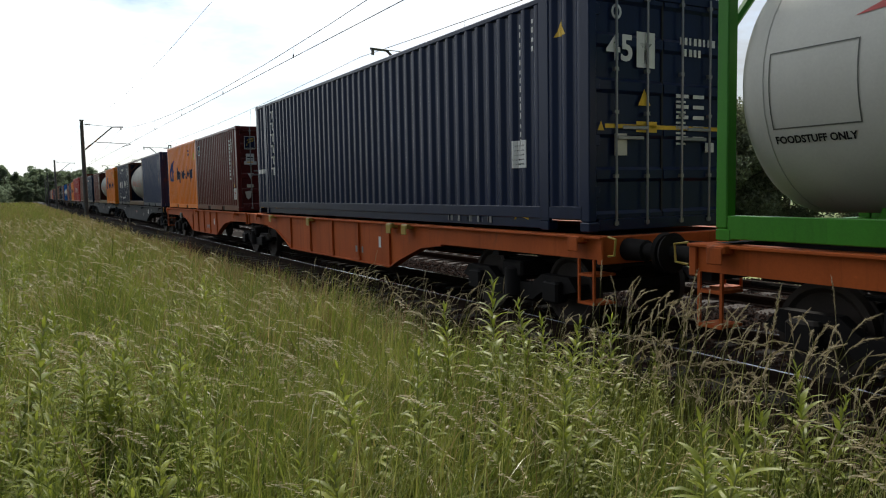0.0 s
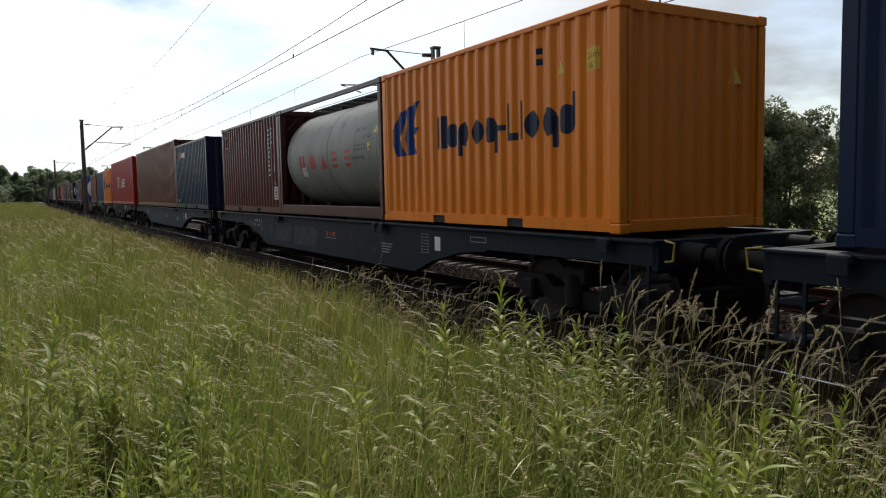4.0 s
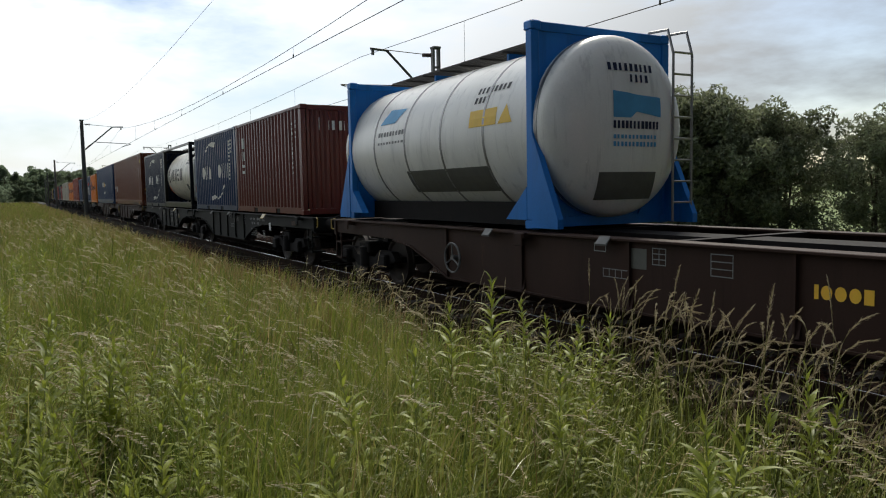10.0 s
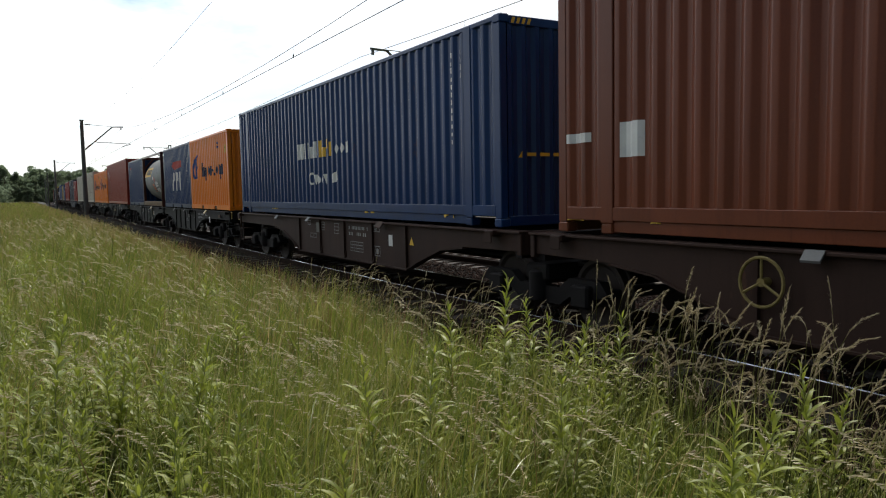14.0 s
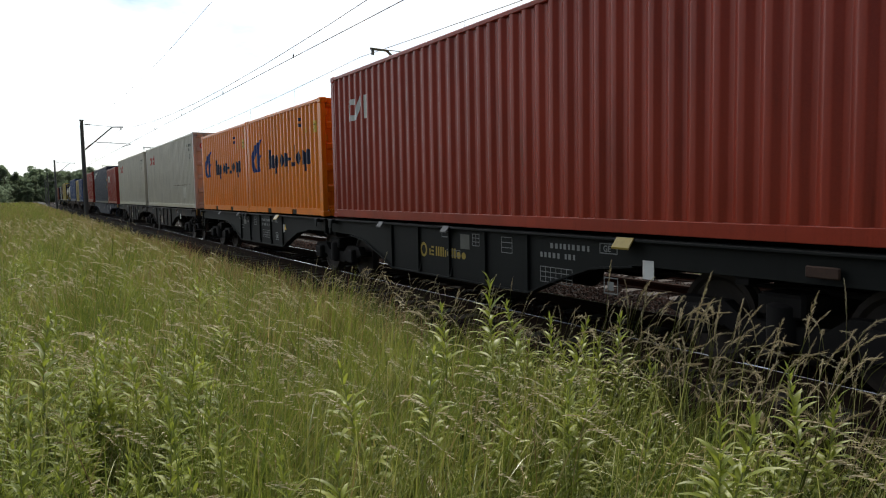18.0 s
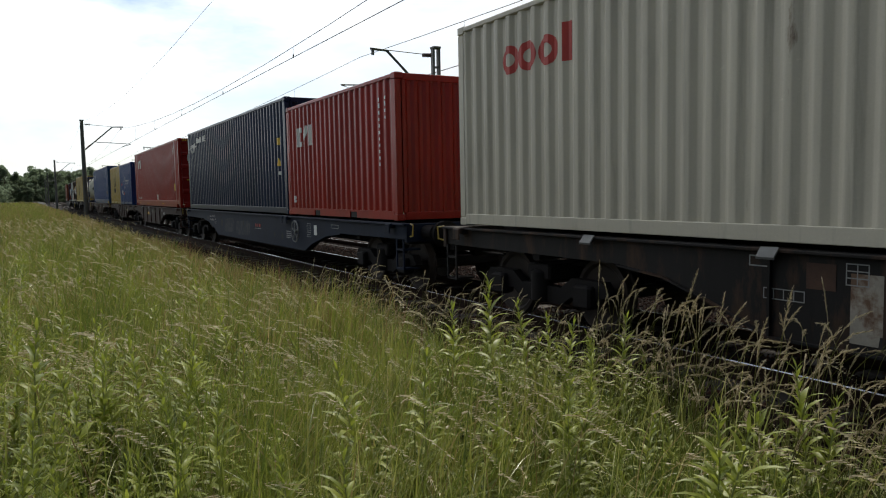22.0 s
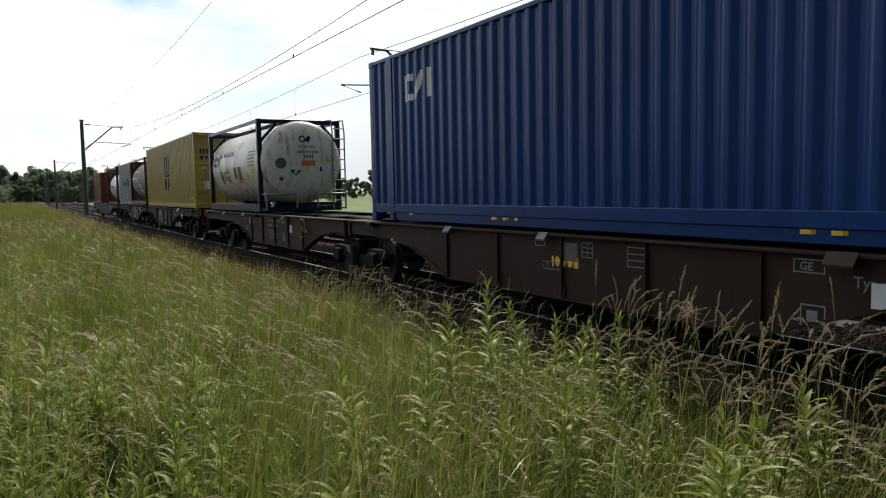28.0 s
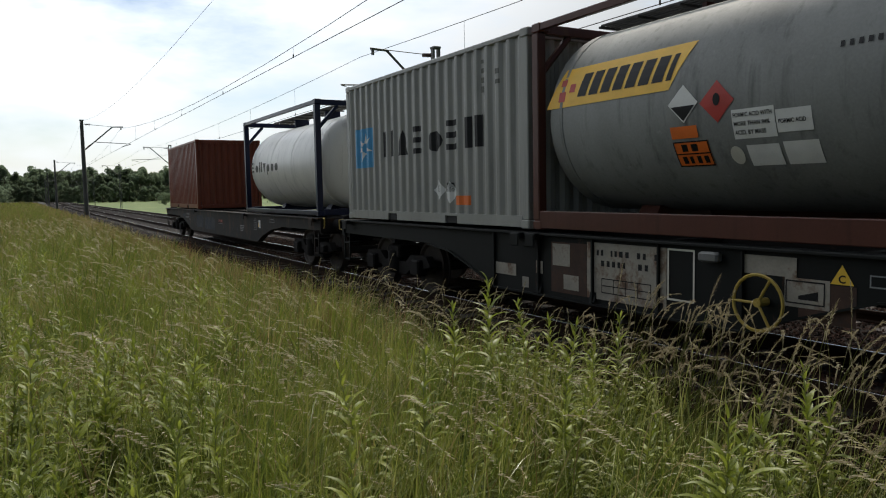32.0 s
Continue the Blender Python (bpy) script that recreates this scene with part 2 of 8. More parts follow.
M_DIRTY = material("dark grey patch", (0.10, 0.10, 0.085), 0.6, 0, 0.2, 5, 60, 0.05)
M_LABEL = material("faint grey stencil", (0.20, 0.205, 0.20), 0.6, 0, 0.2, 6, 80, 0.03)
M_RAIL = material("rusty rail side", (0.028, 0.017, 0.012), 0.9, 0.0, 0.25, 5, 50, specular=0.1)
M_SLEEPER = material("weathered concrete sleeper", (0.034, 0.025, 0.02), 0.9, 0, 0.25, 4, 40, 0.3, (0.12, 0.09, 0.06), 0.58, 5, per_object=0.3)
M_BALLAST = material("rusty brown ballast stone", (0.038, 0.019, 0.013), 0.95, 0, 0.6, 9, 26, 1.0, (0.012, 0.009, 0.007), 0.5, 14, per_island=0.7, specular=0.15)
# bed brown taken near black: the train's shade is put into this colour
M_BED = material("brown ballast bed with shade in colour", (0.012, 0.0075, 0.0055), 1.0, 0, 0.6, 9, 26, 1.0, (0.006, 0.005, 0.004), 0.5, 14, specular=0.1)
M_MAST = material("dark weathered mast concrete", (0.10, 0.098, 0.092), 0.85, 0, 0.25, 2, 40, 0.2)
M_STEEL = material("dull grey mast steel", (0.13, 0.13, 0.125), 0.6, 0.4, 0.2, 3, 50)
M_WIRE = material("dark copper wire", (0.06, 0.055, 0.05), 0.6, 0.5, 0.1, 3, 50, 0)
M_INSUL = material("brown glazed insulator", (0.08, 0.04, 0.028), 0.3, 0, 0.1, 3, 50, 0)
M_FIELD = material("fresh green field", (0.11, 0.16, 0.035), 0.9, 0, 0.3, 0.25, 12, 0.5, (0.26, 0.25, 0.08), 0.56, 0.12)
M_SOIL = material("meadow soil and litter", (0.018, 0.018, 0.009), 0.95, 0, 0.4, 0.5, 20, 0.6, (0.06, 0.052, 0.022), 0.55, 0.35)
M_SORREL = material("reddish sorrel stalk", (0.19, 0.085, 0.05), 0.7, 0, 0.4, 2.0, 9, 0, None, per_island=0.6, through_leaf=0.3)
M_STEM = material("green weed stem", (0.2, 0.22, 0.08), 0.6, 0, 0.2, 3, 20, 0)
M_LEAF = material("grey-green willow leaf", (0.21, 0.235, 0.14), 0.6, 0, 0.4, 0.5, 5, 0, None, per_island=0.6, through_leaf=0.5)
M_WOODS = material("far woodland leaf", (0.19, 0.24, 0.15), 0.85, 0, 0.35, 0.2, 2, 0, None, per_island=0.5, through_leaf=0.55)
M_BARK = material("grey-brown bark", (0.10, 0.08, 0.06), 0.9, 0, 0.3, 3, 30, 0.5)


def foliage(name, ramp, patches=1.2, island=0.5, through=0.4, rough=0.5, specular=0.3):
    """Leaves and blades: hue and tone drift over patches of the meadow and from blade to blade."""
    m = bpy.data.materials.new(name)
    m.use_nodes = True
    nd, ln = m.node_tree.nodes, m.node_tree.links
    b = nd["Principled BSDF"]
    b.inputs["Roughness"].default_value, b.inputs["Specular IOR Level"].default_value = rough, specular
    tc, n1, geo, mix, cr = nd.new("ShaderNodeTexCoord"), nd.new("ShaderNodeTexNoise"), nd.new("ShaderNodeNewGeometry"), nd.new("ShaderNodeMath"), nd.new("ShaderNodeValToRGB")
    n1.inputs["Scale"].default_value, n1.inputs["Detail"].default_value, n1.inputs["Roughness"].default_value = patches, 3, 0.6
    ln.new(tc.outputs["Object"], n1.inputs["Vector"])
    spread_, both = nd.new("ShaderNodeMapRange"), nd.new("ShaderNodeMath")
    spread_.inputs["From Min"].default_value, spread_.inputs["From Max"].default_value = 0.28, 0.72
    spread_.inputs["To Min"].default_value, spread_.inputs["To Max"].default_value = 0.0, 1.0 - island
    ln.new(n1.outputs["Fac"], spread_.inputs["Value"])
    both.operation = "MULTIPLY_ADD"
    both.inputs[1].default_value = island
    ln.new(geo.outputs["Random Per Island"], both.inputs[0])
    ln.new(spread_.outputs[0], both.inputs[2])
    ln.new(both.outputs[0], cr.inputs[0])
    el = cr.color_ramp.elements
    while len(el) < len(ramp):
        el.new(0.5)
    for e, (at, col) in zip(el, ramp):
        e.position, e.color = at, (*col, 1)
    ln.new(cr.outputs[0], b.inputs["Base Color"])
    tr, ms = nd.new("ShaderNodeBsdfTranslucent"), nd.new("ShaderNodeMixShader")
    ln.new(cr.outputs[0], tr.inputs["Color"])
    ms.inputs[0].default_value = through
    ln.new(b.outputs[0], ms.inputs[1])
    ln.new(tr.outputs[0], ms.inputs[2])
    ln.new(ms.outputs[0], nd["Material Output"].inputs["Surface"])
    return m


M_BLADE = foliage("meadow grass blade", [(0.05, (0.055, 0.085, 0.016)), (0.35, (0.125, 0.168, 0.028)), (0.65, (0.225, 0.250, 0.046)), (0.95, (0.38, 0.34, 0.12))], 1.1, 0.45, 0.43, 0.42, 0.30)
M_LOWLEAF = foliage("broad dark meadow leaf", [(0.1, (0.032, 0.062, 0.012)), (0.6, (0.085, 0.14, 0.024)), (0.95, (0.19, 0.23, 0.055))], 1.4, 0.6, 0.38, 0.40, 0.45)
# pale blades, their colour lifted further to paint the highlights on bent leaves
M_LONG = foliage("long pale grass blade with highlight tone", [(0.1, (0.22, 0.26, 0.06)), (0.6, (0.38, 0.385, 0.12)), (0.95, (0.54, 0.50, 0.24))], 1.5, 0.7, 0.40, 0.3, 0.6)
M_DRY = foliage("dry straw grass", [(0.1, (0.17, 0.12, 0.048)), (0.5, (0.30, 0.235, 0.095)), (0.95, (0.46, 0.38, 0.18))], 0.9, 0.6, 0.36, 0.6, 0.2)
M_SEED = foliage("pale grass seed head", [(0.1, (0.38, 0.32, 0.19)), (0.6, (0.58, 0.51, 0.34)), (0.95, (0.74, 0.68, 0.52))], 0.9, 0.6, 0.38, 0.6, 0.25)
M_TUFT = foliage("straw-green tuft blade", [(0.1, (0.085, 0.105, 0.022)), (0.6, (0.16, 0.165, 0.04)), (0.95, (0.27, 0.235, 0.085))], 2.5, 0.6, 0.45, 0.55, 0.2)
M_PLUME = foliage("greyish feathery plume", [(0.1, (0.28, 0.22, 0.13)), (0.6, (0.44, 0.37, 0.23)), (0.95, (0.60, 0.53, 0.38))], 2.5, 0.7, 0.4, 0.65, 0.15)
M_WEED = foliage("fresh green weed leaf", [(0.05, (0.12, 0.155, 0.022)), (0.5, (0.255, 0.295, 0.042)), (0.95, (0.42, 0.43, 0.080))], 1.6, 0.5, 0.46, 0.45, 0.27)


# ---- helpers ----
def mesh_of(name, verts, faces, smooth=False):
    me = bpy.data.meshes.new(name)
    me.from_pydata([tuple(v) for v in verts], [], faces)
    if smooth:
        me.shade_smooth()
    return me


class Shape:
    """A list of vertices and faces, filled piece by piece."""

    def __init__(self):
        self.v, self.f = [], []

    def add(self, verts, faces):
        o = len(self.v)
        self.v += [tuple(p) for p in verts]
        self.f += [tuple(i + o for i in f) for f in faces]
        return self

    def box(self, x0, x1, y0, y1, z0, z1, bevel=0.0):
        if bevel <= 0:
            v = [(x, y, z) for z in (z0, z1) for x, y in ((x0, y0), (x1, y0), (x1, y1), (x0, y1))]
            return self.add(v, [(3, 2, 1, 0), (4, 5, 6, 7), (0, 1, 5, 4), (1, 2, 6, 5), (2, 3, 7, 6), (3, 0, 4, 7)])
        b = min(bevel, (x1 - x0) * 0.4, (y1 - y0) * 0.4, (z1 - z0) * 0.4)
        rings = []
        for z, i in ((z0, b), (z0 + b, 0), (z1 - b, 0), (z1, b)):
            c = b if i == 0 else b * 2
            c = b
            rings.append([(x0 + i + c, y0 + i, z), (x1 - i - c, y0 + i, z), (x1 - i, y0 + i + c, z), (x1 - i, y1 - i - c, z),
                          (x1 - i - c, y1 - i, z), (x0 + i + c, y1 - i, z), (x0 + i, y1 - i - c, z), (x0 + i, y0 + i + c, z)])
        v = [p for r in rings for p in r]
        f = [tuple(range(7, -1, -1)), tuple(range(24, 32))]
        for k in range(3):
            f += [(k * 8 + i, k * 8 + (i + 1) % 8, k * 8 + 8 + (i + 1) % 8, k * 8 + 8 + i) for i in range(8)]
        return self.add(v, f)

    def prism(self, outline, axis, a, b):
        """outline in the two other axes (in x, y, z order), extruded from a to b."""
        n = len(outline)

        def put(p, q):
            w = list(p)
            w.insert(axis, q)
            return tuple(w)
        v = [put(p, a) for p in outline] + [put(p, b) for p in outline]
        f = [tuple(range(n - 1, -1, -1)), tuple(range(n, 2 * n))] + [(i, (i + 1) % n, n + (i + 1) % n, n + i) for i in range(n)]
        return self.add(v, f)

    def tube(self, pts, r, n=8, r_end=None):
        pts = [Vector(p) for p in pts]
        o, rings = len(self.v), []
        for i, p in enumerate(pts):
            d = (pts[min(i + 1, len(pts) - 1)] - pts[max(i - 1, 0)]).normalized()
            s = d.orthogonal().normalized() if i == 0 else (s - d * s.dot(d)).normalized()
            t = d.cross(s)
            rr = r if r_end is None else r + (r_end - r) * i / (len(pts) - 1)
            rings.append([p + (s * math.cos(a) + t * math.sin(a)) * rr for a in [2 * math.pi * k / n for k in range(n)]])
        v = [p for ring in rings for p in ring]
        f = [(k * n + i, k * n + (i + 1) % n, (k + 1) * n + (i + 1) % n, (k + 1) * n + i) for k in range(len(pts) - 1) for i in range(n)]
        f += [tuple(range(n - 1, -1, -1)), tuple(range((len(pts) - 1) * n, len(pts) * n))]
        return self.add(v, f)

    def lathe(self, profile, n=24, axis="y", centre=(0, 0, 0)):
        """profile: (along, radius) pairs, closed at both ends."""
        rings = []
        for a, r in profile:
            ring = []
            for k in range(n):
                c, s = math.cos(2 * math.pi * k / n) * r, math.sin(2 * math.pi * k / n) * r
                p = {"y": (c, a, s), "x": (a, c, s), "z": (c, s, a)}[axis]
                ring.append((p[0] + centre[0], p[1] + centre[1], p[2] + centre[2]))
            rings.append(ring)
        v = [p for ring in rings for p in ring]
        m = len(rings)
        f = [(k * n + i, k * n + (i + 1) % n, (k + 1) * n + (i + 1) % n, (k + 1) * n + i) for k in range(m - 1) for i in range(n)]
        f += [tuple(range(n - 1, -1, -1)), tuple(range((m - 1) * n, m * n))]
        return self.add(v, f)

    def mesh(self, name, smooth=False):
        me = mesh_of(name, self.v, self.f)
        bm = bmesh.new()
        bm.from_mesh(me)
        bmesh.ops.recalc_face_normals(bm, faces=bm.faces)
        bm.to_mesh(me)
        bm.free()
        if smooth:
            for p in me.polygons:
                p.use_smooth = True
            me.set_sharp_from_angle(angle=radians(35))
        return me


def part(name, shape, mat, parent, label="", smooth=False):
    me = shape.mesh(name, smooth) if isinstance(shape, Shape) else shape
    if not me.materials:
        me.materials.append(mat)
    ob = new(name, me)
    ob.parent = parent
    if me.materials[0] != mat:
        ob.material_slots[0].link = "OBJECT"
        ob.material_slots[0].material = mat
    if label:
        tagged(ob, label)
    return ob


def empty(name):
    ob = new(name)
    ob.empty_display_size = 0.3
    return ob


MESHES = {}


def shared(key, make):
    if key not in MESHES:
        MESHES[key] = make()
    return MESHES[key]


# ---- the line: a very flat curve ----
BEND = 7.2e-5
AXIS, AXIS2, DECK = 6.916, 10.95, 1.253


def bend(y):
    return BEND * y * y / 2


def on_line(y, lateral=AXIS, z=0.0):
    return pose(lateral + bend(y), y, z, 0, 0, -math.degrees(math.atan(BEND * y)))


# ---- markings ----
def clip_poly(poly, axis, lo, hi):
    for bound, sign in ((lo, 1), (hi, -1)):
        out = []
        for i, p in enumerate(poly):
            q = poly[i - 1]
            a, b = sign * (q[axis] - bound), sign * (p[axis] - bound)
            if (a < 0) != (b < 0):
                t = a / (a - b)
                out.append((q[0] + (p[0] - q[0]) * t, q[1] + (p[1] - q[1]) * t))
            if b >= 0:
                out.append(p)
        poly = out
        if len(poly) < 3:
            return []
    return poly


SINGLE = {"name_mark": "mark_bar", "number_column": "number_bar", "number_bars": "number_bar", "code_column": "code_bar", "weight_table": "table_bar", "name_bars": "name_bar",
          "board_lines": "board_line", "placard_lines": "placard_line", "address_bar": "address_bar", "height_mark": "height_mark", "corner_mark": "corner_mark", "owner_mark": "mark_bar",
          "sticker": "sticker", "placard": "placard", "hazard_diamond": "hazard_diamond", "hazard_symbol": "hazard_symbol", "stencil": "stencil", "orange_plate": "orange_plate",
          "scuffed_label": "scuffed_label", "label_board": "label_board", "size_arrow": "size_arrow", "emblem": "emblem", "stain": "stain", "word_column": "word_bar", "name_dots": "mark_bar", "swoosh": "swoosh"}


def apart(polys):
    """Groups of shapes that touch each other."""
    groups = []
    for p in polys:
        box = [min(q[0] for q in p) - 0.002, max(q[0] for q in p) + 0.002, min(q[1] for q in p) - 0.002, max(q[1] for q in p) + 0.002]
        members, rest = [p], []
        for g, c in groups:
            if c[0] <= box[1] and box[0] <= c[1] and c[2] <= box[3] and box[2] <= c[3]:
                members = g + members
                box = [min(box[0], c[0]), max(box[1], c[1]), min(box[2], c[2]), max(box[3], c[3])]
            else:
                rest.append((g, c))
        groups = rest + [(members, box)]
    return [g for g, c in groups]


def decal(parent, name, polys, mat, surface, cuts, axis, label=""):
    """Lays flat shapes (u to the right, v up) on a folded or rounded surface, split at its folds."""
    if len(polys) > 1 and name in SINGLE:
        last = None
        for group in apart(polys):
            last = piece_of(parent, SINGLE[name], group, mat, surface, cuts, axis, label)
        return last
    return piece_of(parent, name, polys, mat, surface, cuts, axis, label)


def piece_of(parent, name, polys, mat, surface, cuts, axis, label):
    sh = Shape()
    for poly in polys:
        lo, hi = min(p[axis] for p in poly), max(p[axis] for p in poly)
        edges = [lo] + [c for c in cuts if lo + 1e-5 < c < hi - 1e-5] + [hi]
        for a, b in zip(edges, edges[1:]):
            piece = clip_poly(list(poly), axis, a, b)
            if len(piece) > 2:
                mid = (a + b) / 2
                sh.add([surface(u, v, mid) for u, v in piece], [tuple(range(len(piece)))])
    if not sh.f:
        return None
    index, verts, faces = {}, [], []
    for f in sh.f:                          # join the pieces along the folds
        g = []
        for i in f:
            key = tuple(round(c, 4) for c in sh.v[i])
            if key not in index:
                index[key] = len(verts)
                verts.append(sh.v[i])
            if index[key] not in g:
                g.append(index[key])
        if len(g) > 2:
            faces.append(tuple(g))
    me = mesh_of(name, verts, faces)
    return part(name, me, mat, parent, label)


def rect(u, v, w, h, lean=0.0):
    return [[(u, v), (u + w, v), (u + w + lean, v + h), (u + lean, v + h)]]


def ring(u, v, w, h, t=0.25, a0=0, a1=360, n=18):
    out, cx, cy = [], u + w / 2, v + h / 2
    for k in range(n):
        a, b = radians(a0 + (a1 - a0) * k / n), radians(a0 + (a1 - a0) * (k + 1) / n)
        f = 1 - 2 * t
        out.append([(cx + math.cos(q) * w / 2 * s, cy + math.sin(q) * h / 2 * s2) for q, s, s2 in ((a, 1, 1), (b, 1, 1), (b, f, 1 - 2 * t * w / h), (a, f, 1 - 2 * t * w / h))])
    return out


def disc(u, v, w, h, n=20):
    return [[(u + w / 2 + math.cos(2 * math.pi * k / n) * w / 2, v + h / 2 + math.sin(2 * math.pi * k / n) * h / 2) for k in range(n)]]


def tri(u, v, w, h, down=False):
    return [[(u, v + h), (u + w / 2, v), (u + w, v + h)]] if down else [[(u, v), (u + w, v), (u + w / 2, v + h)]]


def diamond(u, v, s):
    return [[(u + s / 2, v), (u + s, v + s / 2), (u + s / 2, v + s), (u, v + s / 2)]]


def frame_of(u, v, w, h, t):
    return rect(u, v, w, t) + rect(u, v + h - t, w, t) + rect(u, v + t, t, h - 2 * t) + rect(u + w - t, v + t, t, h - 2 * t)


def word_mark(u, v, codes, h, w, gap=0.22, bar=0.26):
    """A brand word kept as a row of plain solid shapes: l tall bar, i short bar, o low oval, O tall oval, p, q and d ovals with a bar, n tall block pair, e stacked bars, w wedge, - dash."""
    out, x, t = [], u, w * bar
    for c in codes:
        high, wide, pair = 0.72 * h, w, []
        if c in "oO":
            out += disc(x, v, w, high if c == "o" else h, 12)
        elif c in "nN":
            pair = [(x, v, t * 1.5, h), (x + w - t * 1.5, v, t * 1.5, h)]
        elif c in "pqd":
            out += disc(x, v, w * 0.96, high, 12)
            pair = [{"p": (x, v - h * 0.28, t, h * 0.75), "q": (x + w - t, v - h * 0.28, t, h * 0.75), "d": (x + w - t, v + h * 0.2, t, h * 0.8)}[c]]
        elif c in "li":
            pair, wide = [(x, v, t * 1.15, h if c == "l" else high)], t * 1.15
        elif c == "L":
            pair, wide = [(x, v, t * 1.15, h), (x + t * 1.15, v, w * 0.5, h * 0.2)], w * 0.85
        elif c in "es":
            pair = [(x, v + h * k, w * 0.75, h * 0.2) for k in (0.0, 0.4, 0.8)]
        elif c == "-":
            pair, wide = [(x, v + h * 0.3, w * 0.5, h * 0.15)], w * 0.5
        elif c in "wv":
            out += tri(x, v if c == "w" else v - h * 0.1, w, h * 0.95, c == "v")
        elif c == "x":
            pair = [(x, v, w * 0.8, high)]
        for q in pair:
            out += rect(*q)
        x += wide + w * gap
    return out


def letters(text, size, bold=0.0):
    """Readable words and numbers in the built-in font, as flat shapes."""
    cu = bpy.data.curves.new("letters", "FONT")
    cu.body, cu.size, cu.offset, cu.resolution_u = text, size, bold, 3
    ob = bpy.data.objects.new("letters", cu)
    scene.collection.objects.link(ob)
    me = bpy.data.meshes.new_from_object(ob.evaluated_get(bpy.context.evaluated_depsgraph_get()))
    me.calc_loop_triangles()
    co = [v.co for v in me.vertices]
    polys = [[(co[i].x, co[i].y) for i in t.vertices] for t in me.loop_triangles]
    bpy.data.objects.remove(ob)
    bpy.data.curves.remove(cu)
    bpy.data.meshes.remove(me)
    return polys


def moved(polys, du, dv, squeeze=1.0):
    return [[(u * squeeze + du, v + dv) for u, v in p] for p in polys]


def bars(u, v, n, h, seed, width=0.05, upright=True, gap=0.5):
    """Numbers that are not reproduced: a row of small bars, upright one under the other or side by side."""
    rng = random.Random(seed)
    out = []
    for k in range(n):
        a = h * rng.uniform(0.55, 1.0)
        if upright:
            out += rect(u, v - k * h * (1 + gap), width * rng.uniform(0.7, 1), a)
        else:
            out += rect(u + k * width * (1 + gap), v, width * rng.uniform(0.6, 1), h)
    return out


# ---- box containers ----
WIDE = 2.438
SIZES = {20: (6.058, 2.591), 40: (12.192, 2.896), 45: (13.716, 2.896)}
FOLD, POST = 0.042, 0.15


def folds(length, pitch=0.278):
    """The folds of a corrugated wall: (place, depth)."""
    n = max(2, round((length - 2 * POST - 0.04) / pitch))
    p = (length - 2 * POST - 0.04) / n
    out = [(POST, 0.0)]
    for k in range(n):
        a = POST + 0.02 + k * p
        out += [(a + p * 0.14, 0.0), (a + p * 0.39, FOLD), (a + p * 0.62, FOLD), (a + p * 0.87, 0.0)]
    return out + [(length - POST, 0.0)]


def depth_at(prof, u):
    for (a, d0), (b, d1) in zip(prof, prof[1:]):
        if a <= u <= b:
            return d0 + (d1 - d0) * (u - a) / max(b - a, 1e-6)
    return -0.004


def wall_mesh(length, z0, z1):
    prof, sh = folds(length), Shape()
    v, soft, prof0 = [], 0.011, prof
    prof = [prof0[0]]
    for (a, da), (b, db), (c, dc) in zip(prof0, prof0[1:], prof0[2:]):
        prof += [(b - soft, db + (da - db) * soft / (b - a)), (b, db + (da - db) * soft * 0.22 / (b - a) + (dc - db) * soft * 0.22 / (c - b)), (b + soft, db + (dc - db) * soft / (c - b))]
    prof.append(prof0[-1])
    for u, d in prof:
        v += [(d, u, z0), (d, u, z1), (d + 0.012, u, z0), (d + 0.012, u, z1)]
    f = []
    for k in range(len(prof) - 1):
        a, b = k * 4, k * 4 + 4
        f += [(a, b, b + 1, a + 1), (a + 2, a + 3, b + 3, b + 2), (a + 1, b + 1, b + 3, a + 3), (a, a + 2, b + 2, b)]
    return sh.add(v, f).mesh("side_wall", True)


def door_mesh(w, h):
    """A door leaf with five shallow recesses across it."""
    sh, out = Shape(), [(0.0, 0.0)]
    step = h / 5
    for k in range(5):
        a = k * step
        out += [(a + 0.05, 0.0), (a + 0.09, 0.034), (a + step - 0.09, 0.034), (a + step - 0.05, 0.0)]
    out.append((h, 0.0))
    v = []
    for z, d in out:
        v += [(0, d, z), (w, d, z), (0, 0.055, z), (w, 0.055, z)]
    f = []
    for k in range(len(out) - 1):
        a, b = 4 * k, 4 * k + 4
        f += [(a, a + 1, b + 1, b), (a + 2, b + 2, b + 3, a + 3), (a, b, b + 2, a + 2), (a + 1, a + 3, b + 3, b + 1)]
    f += [(0, 2, 3, 1), (len(v) - 4, len(v) - 3, len(v) - 1, len(v) - 2)]
    return sh.add(v, f).mesh("door")


